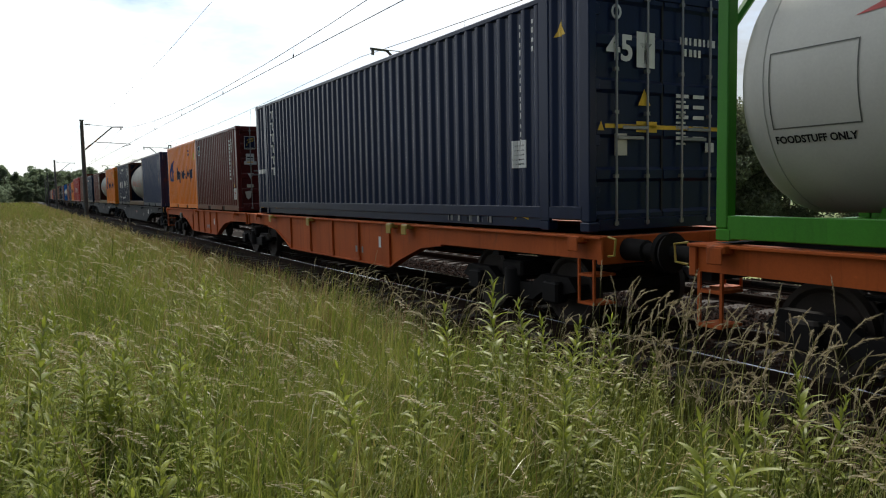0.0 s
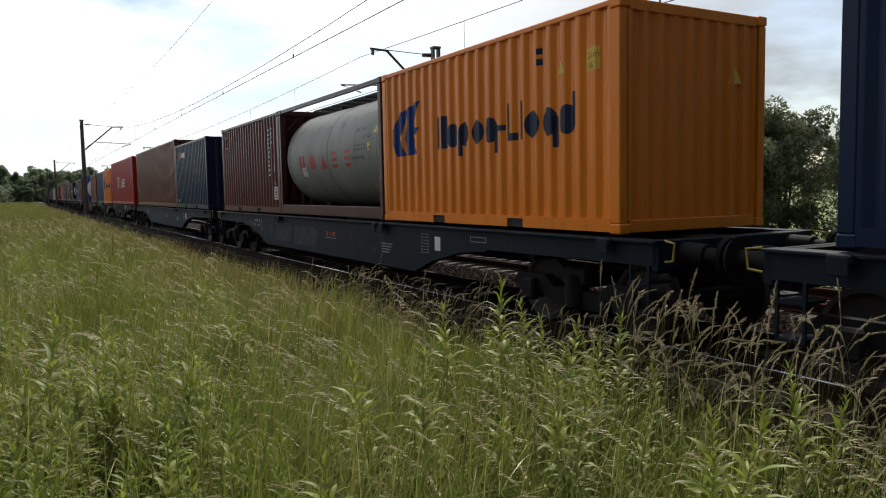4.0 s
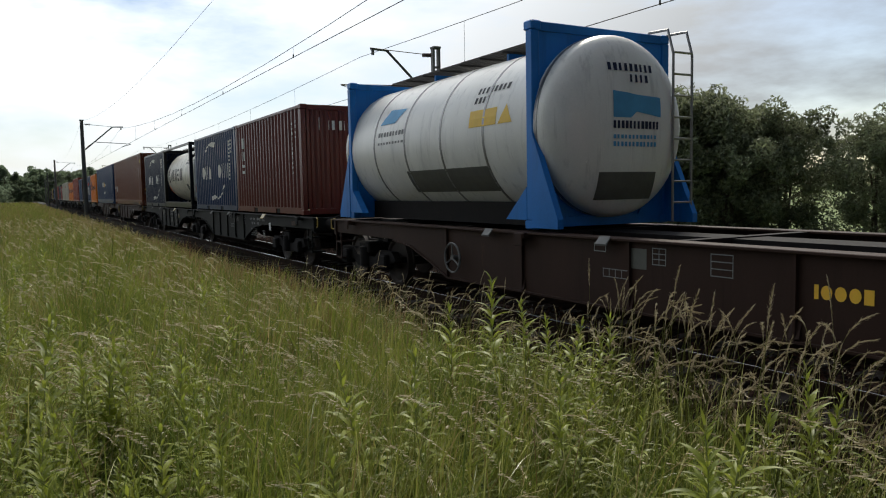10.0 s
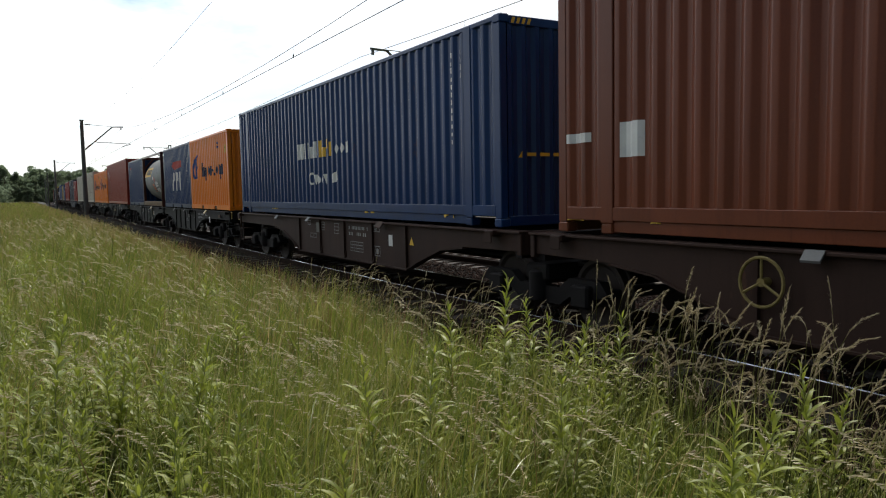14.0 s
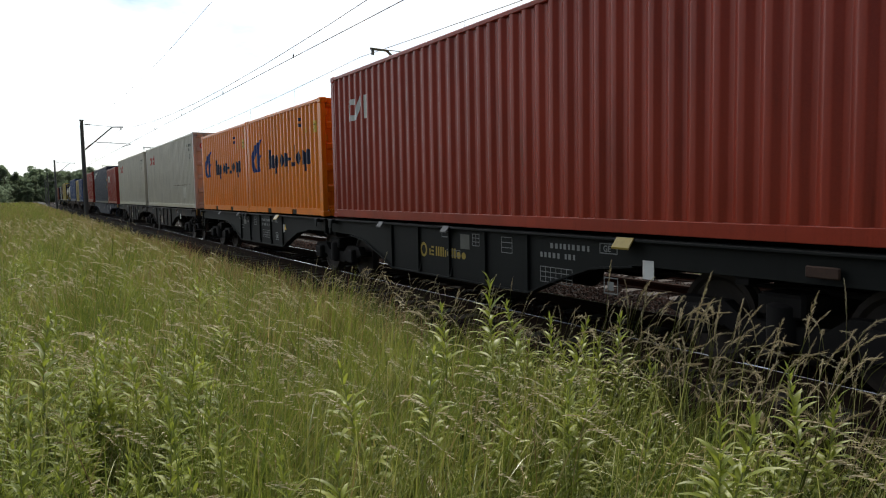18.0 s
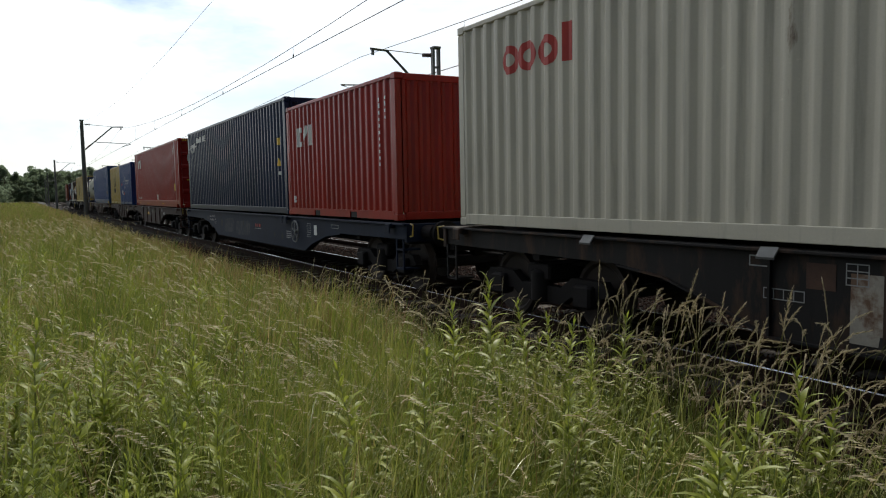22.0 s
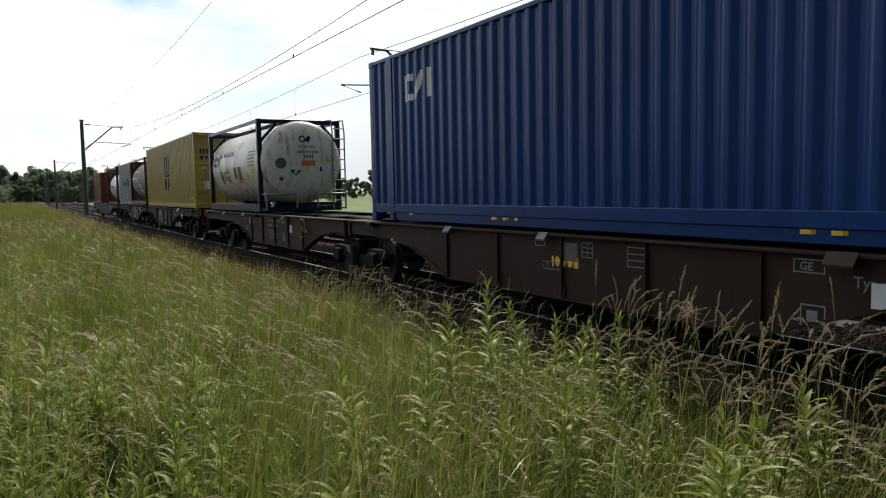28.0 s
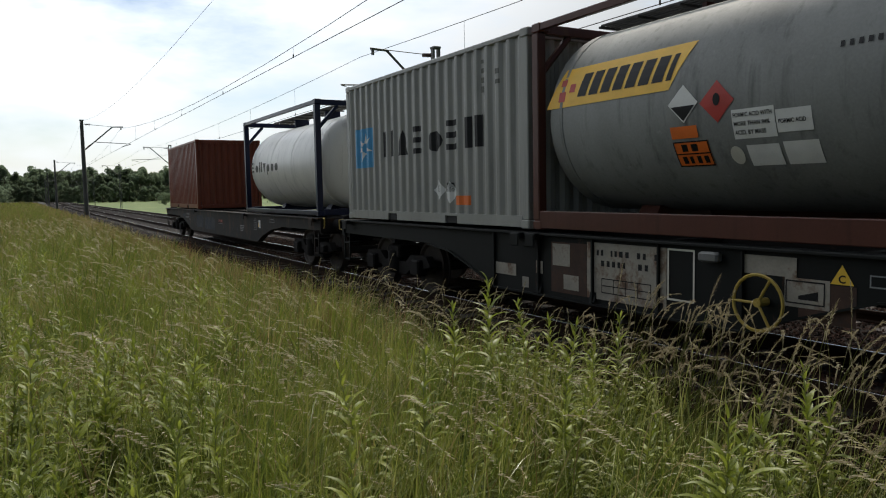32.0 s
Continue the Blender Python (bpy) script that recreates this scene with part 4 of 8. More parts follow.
        for sy, end, joint in ((-1, a, near_joint), (1, b, far_joint)):
            part("headstock", Shape().box(-1.27, 1.27, *sorted((end, end - sy * 0.09)), 0.90, top - 0.002, 0.01), mat, e)
            if joint:
                continue
            for sx in (-1, 1):
                buf = part("buffer", shared(("buffer", sy), lambda: Shape().lathe([(0.0, 0.13), (sy * 0.3, 0.12), (sy * 0.31, 0.085), (sy * 0.55, 0.085), (sy * 0.56, 0.22), (sy * 0.60, 0.20), (sy * 0.61, 0.05)], 18, "y").mesh("buffer", True)), M_UNDER, e, "round black buffer")
                buf.matrix_local = Matrix.Translation((sx * 0.875, end, 1.06))
                s = Shape()
                for z in (0.42, 0.75):
                    s.box(*sorted((sx * 1.28, sx * 0.95)), *sorted((end - sy * 0.12, end - sy * 0.38)), z, z + 0.03)
                for dy in (0.12, 0.38):
                    s.box(*sorted((sx * 1.28, sx * 1.255)), *sorted((end - sy * dy, end - sy * (dy + 0.03))), 0.42, 0.95)
                part("step", s, mat, e)
                s = Shape().tube([(sx * 1.22, end + sy * 0.05, 1.0), (sx * 1.25, end + sy * 0.18, 1.02), (sx * 1.25, end + sy * 0.20, 1.2), (sx * 1.22, end + sy * 0.05, 1.22)], 0.014, 6)
                part("shunter_handrail", s, P["yellow"], e, "yellow shunter's handrail")
            part("coupler", Shape().box(-0.05, 0.05, *sorted((end, end + sy * 0.42)), 1.0, 1.12, 0.02).tube([(0, end + sy * 0.35, 1.05), (0.0, end + sy * 0.45, 0.8), (0, end + sy * 0.55, 1.03)], 0.025, 6), M_UNDER, e, "screw coupler")

    def pads(self, ys, mat):
        """Folding container supports along the sills, at world places ys."""
        for y in ys:
            for sx in (-1, 1):
                s = Shape().box(*sorted((sx * 1.37, sx * 1.2)), y - self.c - 0.11, y - self.c + 0.11, DECK - 0.115, DECK - 0.034, 0.012)
                s.box(*sorted((sx * 1.38, sx * 1.36)), y - self.c - 0.09, y - self.c + 0.09, DECK - 0.21, DECK - 0.05, 0.008)
                part("container_support", s, mat, self.thing, "folding container support")

    def side(self, name, polys, mat, label="", x=-1.240):
        """Markings on the sill: u from the far end, v the height above the rail."""
        return decal(self.thing, name, polys, mat, lambda u, v, m: (x, self.b - u, v), [], 0, label)

    def at(self, far, near, low, high):
        """A rectangle on the sill between two places of the train."""
        return rect(self.c + self.b - far, low, far - near, high - low)

    def stencils(self, seed, mat, flat=False, rows=5):
        rng, (y0, y1) = random.Random(seed), self.belly
        x = -1.240 if not flat else -1.2745
        for k in range(rows):
            u = self.b - y1 + 0.25 + (y1 - y0 - 1.0) * (k + rng.uniform(0.1, 0.7)) / rows
            v = rng.uniform(0.62, 0.9)
            kind = k % 4
            if kind == 0:
                polys = []
                for r in range(4):
                    polys += rect(u, v + 0.16 - r * 0.055, rng.uniform(0.3, 0.48), 0.028)
            elif kind == 1:
                polys = frame_of(u, v - 0.05, 0.34, 0.16, 0.012) + rect(u, v + 0.025, 0.34, 0.01)
            elif kind == 2:
                polys = frame_of(u, v, 0.2, 0.15, 0.012) + rect(u + 0.05, v + 0.05, 0.1, 0.05)
            else:
                polys = rect(u, v, 0.3, 0.035) + rect(u, v - 0.06, 0.22, 0.035)
            self.side("stencil", polys, mat, "", x)


# ---- the train: far end of each load at the start, from the first to the last ----
LOADS = []      # (thing, length, place of its far end)


def load(box, far):
    LOADS.append((box.thing, box.L, far))
    return box


def warn(b, u, v, w=0.24, h=0.2):
    b.side("warning_triangle", tri(u, v, w, h), M_YELLOW, "yellow warning triangle")


def columns(b, seed, u=None, v=2.15, n=11, mat=None):
    u = u or b.L - 0.72
    b.side("number_column", bars(u, v, n, 0.088, seed, 0.05, True, 0.32), mat or M_WHITE)
    b.side("code_column", bars(u + 0.26, v + 0.02, 4, 0.088, seed + 7, 0.05, True, 0.32), mat or M_WHITE)


def door_marks(b, seed, stickers=True):
    """Bars for numbers, stickers and a warning triangle on a door end."""
    H = b.H
    b.front("number_bars", bars(0.28, H - 0.62, 8, 0.09, seed, 0.055, False) + bars(0.36, H - 0.76, 4, 0.09, seed + 1, 0.055, False), M_WHITE)
    p = []
    for k in range(5):
        p += rect(0.22, 1.62 - k * 0.13, 0.22, 0.045) + rect(0.52, 1.62 - k * 0.13, 0.2, 0.045) + rect(0.22, 1.56 - k * 0.13, 0.17, 0.025)
    b.front("weight_table", p, M_WHITE)
    if stickers:
        b.front("warning_triangle", tri(-0.63, 1.55, 0.2, 0.19), M_YELLOW, "yellow warning triangle")
        b.front("sticker", rect(-0.62, 0.36, 0.16, 0.13), M_WHITE, "white sticker")
        b.front("sticker", ring(-0.92, 1.6, 0.16, 0.2, 0.2), M_WHITE)


def high_marks(b):
    """Black and yellow strips along the top corners of a high container."""
    for sy in (-1,):
        p = []
        for k in range(4):
            p += rect(-1.02 + k * 0.09, b.H - 0.115, 0.05, 0.08, 0.03) + rect(0.7 + k * 0.09, b.H - 0.115, 0.05, 0.08, 0.03)
        decal(b.thing, "height_mark", p, M_YELLOW, lambda u, v, m: (u, -b.L / 2 + 0.016, v), [], 0, "striped height mark")


def liner_20(feet, doors=True):
    b = Box(20, P["orange"], "bright orange corrugated twenty-foot container with blue emblem", doors)
    # arrow-like emblem and a long dark word, kept as plain shapes
    u, v = 0.32, 1.12
    for shape in ([(0.0, 0.34), (0.26, 0.70), (0.58, 0.80), (0.43, 0.38), (0.34, 0.34), (0.52, 0.0), (0.20, 0.0)], [(0.50, 0.37), (0.66, 0.80), (1.04, 0.88), (0.84, 0.45), (1.02, 0.45), (0.95, 0.34), (0.78, 0.34), (0.98, 0.02), (0.62, 0.0), (0.48, 0.28)]):
        b.side("emblem", [[(u + p, v + q) for p, q in shape]], M_EMBLEM, "dark blue arrow-like emblem")
    b.side("name_mark", word_mark(1.92, 1.17, "nopoq-Lloqd", 0.50, 0.31, 0.12, 0.27), M_NAVYINK, "dark blue name mark")
    warn(b, 4.92, 1.9, 0.2, 0.17)
    b.side("height_sign", rect(5.46, 1.86, 0.24, 0.26), M_YELLOW, "yellow height sign")
    b.side("height_text", moved(letters("2.6m", 0.11), 5.475, 2.0) + moved(letters("8'6\"", 0.11), 5.49, 1.88), M_BLACK)
    b.side("number_column", bars(4.55, 2.2, 2, 0.09, 5, 0.09), M_NAVYINK)
    if doors:
        b.front("number_bars", bars(0.25, 2.1, 7, 0.09, 3, 0.06, False) + bars(0.3, 1.6, 5, 0.07, 4, 0.05, False), M_NAVYINK)
        b.front("sticker", ring(-0.85, 1.85, 0.14, 0.2, 0.2), M_WHITE)
        b.front("sticker", rect(-0.55, 1.82, 0.3, 0.16), M_CREAMY, "cream sticker")
    else:
        b.front("warning_triangle", tri(0.55, 1.75, 0.25, 0.2), M_YELLOW, "yellow warning triangle")
    return b


def ring_liner(far_mat, label, small_words=True):
    b = Box(20, far_mat, label)
    b.side("name_mark", word_mark(1.2, 1.06, "ONw  ONN", 0.46, 0.42, 0.16, 0.25), M_WHITE, "white name mark")
    b.side("swoosh", ring(1.6, 1.2, 2.6, 1.12, 0.022, 100, 170, 10) + [[(2.3, 2.22), (3.2, 2.1), (3.25, 2.28), (2.75, 2.32)]], M_WHITE, "white swoosh")
    b.side("swoosh", ring(1.9, 0.34, 2.5, 1.2, 0.022, 285, 350, 10) + [[(2.45, 0.3), (3.4, 0.42), (3.1, 0.52), (2.6, 0.46)]], M_WHITE, "white swoosh")
    if small_words:
        b.side("small_text", moved(letters("eco container", 0.19), 0.75, 0.66) + moved(letters("bamboo flooring", 0.19), 0.75, 0.44), M_WHITE)
    columns(b, 11, 5.12)
    return b


def oblique_mark(b, u, v, s, mat=M_WHITE):
    """A lessor's short mark as three plain blocks."""
    polys = rect(u, v, s * 0.28, s * 0.95) + rect(u + s * 0.36, v, s * 0.3, s * 0.24) + rect(u + s * 0.36, v + s * 0.7, s * 0.3, s * 0.25)
    polys += [[(u + s * 0.75, v), (u + s * 1.0, v), (u + s * 1.5, v + s), (u + s * 1.22, v + s)]] + rect(u + s * 1.75, v, s * 0.26, s)
    b.side("name_mark", polys, mat, "white name mark")


def hazard(b, u, v, s=0.34, kind="b"):
    b.side("hazard_diamond", diamond(u, v, s), M_WHITE, "white hazard diamond", **({"off": 0.005} if isinstance(b, Tank) else {}))
    low = [[(u + s * 0.5, v + 0.02), (u + s * 0.9, v + s * 0.44), (u + s * 0.1, v + s * 0.44)]]
    b.side("hazard_symbol", low if kind == "b" else rect(u + s * 0.35, v + s * 0.3, s * 0.3, s * 0.3), M_BLACK, **({"off": 0.008} if isinstance(b, Tank) else {}))


# first: a pale tank in a green frame
b = load(Tank("pale grey tank in a bright green frame", P["green"], P["tank_pale"], 1.195, beam=True, bands=1, over=0.0), 4.75)
b.side("panel_outline", frame_of(0.53, 1.0, 0.80, 0.66, 0.012), M_DIRTY)
b.side("notice_text", moved(letters("FOODSTUFF ONLY", 0.086, 0.003), 0.53, 0.88), M_BLACK)
b.side("swoosh", [[(1.25, 1.84), (2.15, 1.92), (2.15, 2.06), (1.65, 2.0)]], M_REDINK, "red swoosh")
b.side("emblem", rect(1.6, 1.5, 1.1, 0.36), M_LOGOBLUE, "blue emblem block")

b = load(Box(45, P["navy"], "dark navy corrugated forty-five-foot container", True), 20.25)
b.side("name_mark", [q for k in range(6) for q in rect(1.36, 2.45 - k * 0.29, 0.06 if k in (0, 2) else 0.2, 0.2) + rect(1.3, 2.6 - k * 0.29, 0.28, 0.045)], M_WHITE, "white upright name mark")
b.side("sticker", rect(0.14, 1.07, 0.42, 0.11), M_WHITE, "white sticker")
b.side("corner_mark", rect(0.16, 0.14, 0.3, 0.10) + ring(1.42, 0.02, 0.36, 0.2, 0.2, 0, 180), M_YELLOW, "yellow lifting mark")
b.side("corner_mark", ring(12.2, 0.02, 0.36, 0.2, 0.2, 0, 180), M_YELLOW, "yellow lifting mark")
columns(b, 21, 12.3, 2.6, 14)
b.side("placard", rect(12.16, 0.8, 0.32, 0.36), M_WHITE, "white placard")
b.side("placard_lines", [q for k in range(5) for q in rect(12.19, 1.08 - k * 0.06, 0.25, 0.02)], M_BLACK)
b.side("address_bar", bars(10.3, 0.06, 14, 0.09, 4, 0.08, False, 0.35), M_LABEL)
warn(b, 13.05, 2.35)
door_marks(b, 31, False)
b.front("size_number", moved(letters("45", 0.42, 0.012), -0.92, 2.02), M_WHITE)
b.front("sticker", rect(-0.45, 1.95, 0.3, 0.42), M_WHITE, "white sticker")
b.front("emblem", tri(-0.40, 2.12, 0.2, 0.12, True) + rect(-0.325, 2.0, 0.05, 0.16), M_DIRTY)
b.front("sticker", ring(-0.85, 2.48, 0.16, 0.18, 0.2), M_WHITE)
b.front("warning_triangle", tri(-0.42, 1.5, 0.2, 0.2), M_YELLOW, "yellow warning triangle")
b.front("size_arrow", rect(-0.95, 1.22, 2.0, 0.05) + rect(-0.45, 1.18, 0.34, 0.13) + tri(-1.06, 1.19, 0.1, 0.11), M_YELLOW, "yellow arrow along the doors")
b.front("placard", rect(-0.8, 0.9, 0.2, 0.26), M_CREAMY, "cream placard")
b.front("placard", rect(0.75, 0.95, 0.16, 0.12), M_WHITE, "white placard")


def lessor_20(far, doors=True, label="maroon corrugated twenty-foot container with square emblem", paint_of="maroon", stickers=True):
    b = load(Box(20, P[paint_of], label, doors), far)
    b.side("emblem", rect(0.45, 1.98, 0.26, 0.30), M_NAVYINK, "dark blue square emblem")
    b.side("emblem_flag", [[(0.49, 2.08), (0.55, 2.06), (0.60, 2.16), (0.68, 2.2), (0.68, 2.25), (0.54, 2.21)]], M_YELLOW)
    b.side("emblem_edge", frame_of(0.43, 1.96, 0.30, 0.34, 0.02), M_WHITE)
    columns(b, 41, 5.1)
    b.side("sticker", rect(5.42, 0.36, 0.3, 0.34), M_WHITE, "white placard")
    b.side("placard_lines", [q for k in range(4) for q in rect(5.45, 0.62 - k * 0.07, 0.24, 0.02)] + rect(5.45, 0.52, 0.24, 0.06), M_REDINK)
    if stickers:
        b.side("sticker", rect(5.45, 1.1, 0.16, 0.2), M_WHITE, "white sticker")
        warn(b, 5.44, 0.74, 0.22, 0.2)
        b.side("sticker", rect(5.45, 1.4, 0.14, 0.14), M_YELLOW, "yellow sticker")
    if doors:
        low = 0.0 if stickers else -0.24
        b.front("number_bars", bars(0.28, 2.03, 8, 0.09, 42, 0.055, False) + bars(0.6, 1.87, 4, 0.09, 43, 0.05, False), M_WHITE)
        b.front("emblem", rect(-0.95, 1.9 + low, 0.30, 0.36), M_NAVYINK, "dark blue square emblem")
        b.front("emblem_edge", frame_of(-0.965, 1.885 + low, 0.33, 0.39, 0.014), M_WHITE)
        b.front("emblem_flag", [[(-0.91, 1.99 + low), (-0.87, 1.99 + low), (-0.84, 2.07 + low), (-0.69, 2.12 + low), (-0.67, 2.17 + low), (-0.82, 2.13 + low), (-0.87, 2.1 + low)], [(-0.88, 2.14 + low), (-0.69, 2.19 + low), (-0.67, 2.23 + low), (-0.86, 2.2 + low)]], M_YELLOW)
        b.front("emblem_bars", bars(-0.94, 1.9 + low, 8, 0.035, 44, 0.026, False, 0.35), M_WHITE)
        p = []
        for k in range(4):
            p += rect(0.2, 1.62 - k * 0.2, 0.24, 0.05) + rect(0.55, 1.64 - k * 0.2, 0.22, 0.035) + rect(0.55, 1.58 - k * 0.2, 0.2, 0.03)
        b.front("weight_table", p, M_LABEL)
        b.front("hazard_mark", tri(-0.9, 0.98, 0.19, 0.17, True), M_WHITE, "white triangle sticker")
        if stickers:
            b.front("placard", rect(-0.93, 1.45, 0.25, 0.3) + rect(-0.99, 1.42, 0.38, 0.1), M_WHITE, "white placard with lines")
            b.front("placard_lines", rect(-0.9, 1.62, 0.19, 0.035) + rect(-0.9, 1.55, 0.19, 0.02), M_BLACK, "", 0.02)
            b.front("placard_lines", rect(-0.9, 1.48, 0.19, 0.03), M_YELLOW, "", 0.02)
            b.front("warning_triangle", tri(-0.45, 1.44, 0.18, 0.2), M_YELLOW, "yellow warning triangle")
            b.front("placard", rect(-0.45, 0.86, 0.2, 0.28), M_DIRTY, "grey placard")
            b.front("sticker", rect(-0.93, 0.72, 0.2, 0.1), M_CREAMY, "pale sticker")
            b.front("placard", [[(-1.0, 0.6), (-0.8, 0.62), (-0.82, 0.42), (-0.9, 0.36), (-0.96, 0.42)]], M_CREAMY, "torn cream placard")
            b.front("sticker", [[(-0.34, 0.55), (-0.26, 0.52), (-0.18, 0.38), (-0.26, 0.38)]], material("pale pink sticker", (0.6, 0.3, 0.28), 0.5), "pink sticker")
    return b


lessor_20(28.55)
load(liner_20(20, False), 34.67)
b = load(Box(20, P["worn_blue"], "faded blue corrugated twenty-foot container"), 42.92)
columns(b, 51)


def pale_tank(far):
    b = load(Tank("off-white tank in a rust-red frame", P["frame_rust"], P["tank_grey"], 1.12, beam=True, bands=1), far)
    b.side("name_mark", word_mark(1.2, 1.05, "nOwee", 0.34, 0.38, 0.85, 0.28), M_REDINK, "dark red name mark")
    b.side("small_text", moved(letters("22K2  L4CH", 0.10), 4.55, 1.72) + moved(letters("RID / ADR", 0.10), 4.92, 1.56) + moved(letters("MAWP 4 BAR", 0.11), 4.4, 1.16), M_BLACK)
    b.side("small_text", bars(4.55, 1.42, 5, 0.05, 9, 0.08, False) + bars(4.55, 1.34, 7, 0.05, 8, 0.08, False), M_DIRTY)
    b.side("warning_triangle", tri(5.42, 1.64, 0.28, 0.16), M_YELLOW, "yellow warning triangle")
    b.side("sticker", rect(5.2, 1.32, 0.12, 0.16), M_YELLOW)
    b.side("placard", rect(1.3, 0.9, 0.3, 0.22), M_CREAMY)
    return b


pale_tank(49.03)
load(ring_liner(P["navy"], "dark blue twenty-foot container with white ring mark"), 55.14)
load(liner_20(20, False), 63.67)
pale_tank(69.79)
lessor_20(75.9, False)

b = load(Box(20, P["steel_blue"], "weathered blue twenty-foot container with pale mark"), 84.39)
b.side("name_mark", word_mark(0.85, 2.02, "soooo", 0.3, 0.2, 0.12, 0.3), M_WHITE, "white name mark")
b.side("name_dots", rect(0.55, 2.02, 0.12, 0.16) + rect(0.7, 2.02, 0.09, 0.2), M_REDINK, "red mark")
b.side("sticker", rect(0.38, 0.26, 0.12, 0.1), M_WHITE)
columns(b, 61, 4.9, 2.2, 2)
b.front("number_bars", bars(-0.5, 2.22, 4, 0.12, 6, 0.07, False) + bars(0.15, 2.2, 6, 0.12, 7, 0.07, False), M_WHITE)

b = load(Box(40, P["rust_brown"], "rust-brown corrugated forty-foot container"), 96.64)
columns(b, 62, 10.9, 2.2, 16)
warn(b, 11.3, 1.2, 0.22, 0.2)
b.side("sticker", rect(0.5, 0.76, 0.13, 0.16), M_YELLOW, "yellow sticker")
b.side("sticker", rect(11.3, 1.5, 0.16, 0.26), M_CREAMY)

b = load(Box(40, P["crimson"], "crimson corrugated forty-foot container with white mark", True), 110.81)
b.side("name_mark", rect(4.0, 1.06, 0.26, 0.78) + rect(4.42, 1.06, 0.2, 0.3) + rect(4.5, 1.5, 0.2, 0.34) + word_mark(5.5, 1.1, "LiNe", 0.55, 0.6, 0.3, 0.26), M_WHITE, "white name mark")
columns(b, 63, 11.35, 2.4, 14)
warn(b, 11.6, 1.0, 0.22, 0.2)
door_marks(b, 64)
high_marks(b)
b.front("name_mark", word_mark(-0.85, 2.12, "nLiNe", 0.15, 0.13, 0.3, 0.3), M_WHITE)
b.front("sticker", rect(-0.98, 0.86, 0.32, 0.28), M_YELLOW, "yellow sticker")

load(liner_20(20, True), 117.74)
b = load(Box(20, P["worn_blue"], "scratched blue corrugated twenty-foot container"), 123.86)
columns(b, 65)
b = lessor_20(131.37, True, "tile-red twenty-foot container with square emblem", "tile_red", False)

# clean white tank in a light blue frame
b = load(Tank("clean white tank in a light blue frame", P["frame_blue"], P["tank_white"], 1.205, gusset=True, ladder=True, bands=4, height=2.66, over=0.50), 142.38)
b.side("emblem", [[(1.35, 1.72), (1.95, 1.72), (2.25, 1.95), (1.6, 1.98)]], M_SKYBLUE, "light blue wave emblem")
b.side("name_bars", bars(1.35, 1.5, 9, 0.08, 2, 0.09, False, 0.3) + bars(1.35, 1.36, 9, 0.04, 3, 0.09, False, 0.3), M_LABEL)
b.side("grey_patch", rect(2.3, 0.5, 2.6, 0.36), M_DIRTY, "grey cladding patch")
b.side("number_bars", bars(4.55, 1.9, 8, 0.09, 12, 0.07, False) + bars(4.55, 1.76, 4, 0.09, 13, 0.07, False), M_BLACK)
b.side("placard", rect(4.5, 1.42, 0.7, 0.24), M_YELLOW, "yellow placard")
b.side("warning_triangle", tri(5.25, 1.42, 0.34, 0.26), M_YELLOW)
b.front("number_bars", bars(-0.35, 2.02, 9, 0.1, 14, 0.06, False) + bars(0.0, 1.88, 4, 0.1, 15, 0.06, False), M_NAVYINK)
b.front("emblem", [[(-0.3, 1.42), (0.0, 1.42), (0.1, 1.5), (0.55, 1.44), (0.55, 1.7), (0.1, 1.72), (-0.05, 1.74), (-0.3, 1.76)]], M_SKYBLUE, "light blue wave emblem")
b.front("name_bars", bars(-0.3, 1.28, 12, 0.1, 16, 0.055, False, 0.25), M_NAVYINK)
b.front("name_bars", bars(-0.3, 1.15, 12, 0.05, 17, 0.05, False, 0.3) + bars(-0.3, 1.05, 12, 0.06, 18, 0.05, False, 0.3), M_SKYBLUE)
b.front("grey_patch", rect(-0.5, 0.36, 1.0, 0.36), M_DIRTY, "grey cladding patch")

b = load(Box(20, P["maroon"], "dark maroon twenty-foot container with white short mark"), 151.28)
b.side("name_mark", rect(0.7, 1.85, 0.1, 0.3) + rect(0.64, 1.5, 0.08, 0.26) + rect(0.78, 1.5, 0.08, 0.26) + rect(0.64, 1.12, 0.22, 0.08) + rect(0.64, 1.3, 0.22, 0.08), M_WHITE, "white short mark")
columns(b, 71)
b.front("name_mark", rect(-0.82, 2.0, 0.07, 0.3) + rect(-0.58, 2.0, 0.07, 0.22) + rect(-0.44, 2.0, 0.07, 0.22) + rect(-0.26, 2.0, 0.08, 0.22) + rect(-0.13, 2.0, 0.08, 0.22), M_WHITE, "white short mark")
load(ring_liner(P["worn_blue"], "dark blue twenty-foot container with white ring mark", False), 157.41)

b = load(Tank("stained cream tank in a black frame", P["frame_black"], P["tank_cream"], 1.12, beam=True, bands=2), 164.5)
b.side("name_mark", rect(0.45, 1.1, 0.14, 0.62) + rect(0.7, 1.4, 0.2, 0.3) + rect(0.8, 1.08, 0.2, 0.26) + word_mark(1.25, 1.14, "iNNeN", 0.5, 0.42, 0.42, 0.26), M_BLACK, "black name mark")
b.side("number_bars", bars(4.4, 1.9, 9, 0.08, 22, 0.07, False) + bars(4.35, 1.78, 6, 0.08, 23, 0.07, False), M_BLACK)
b.side("warning_triangle", [[(5.3, 1.55), (5.62, 1.55), (5.46, 1.82)]], M_YELLOW)
b.side("orange_plate", rect(0.25, 0.62, 0.26, 0.3), M_ORANGEINK, "orange hazard plate")
hazard(b, 0.52, 0.6, 0.3, "n")
b.side("sticker", rect(4.35, 0.68, 0.4, 0.3), M_DIRTY)
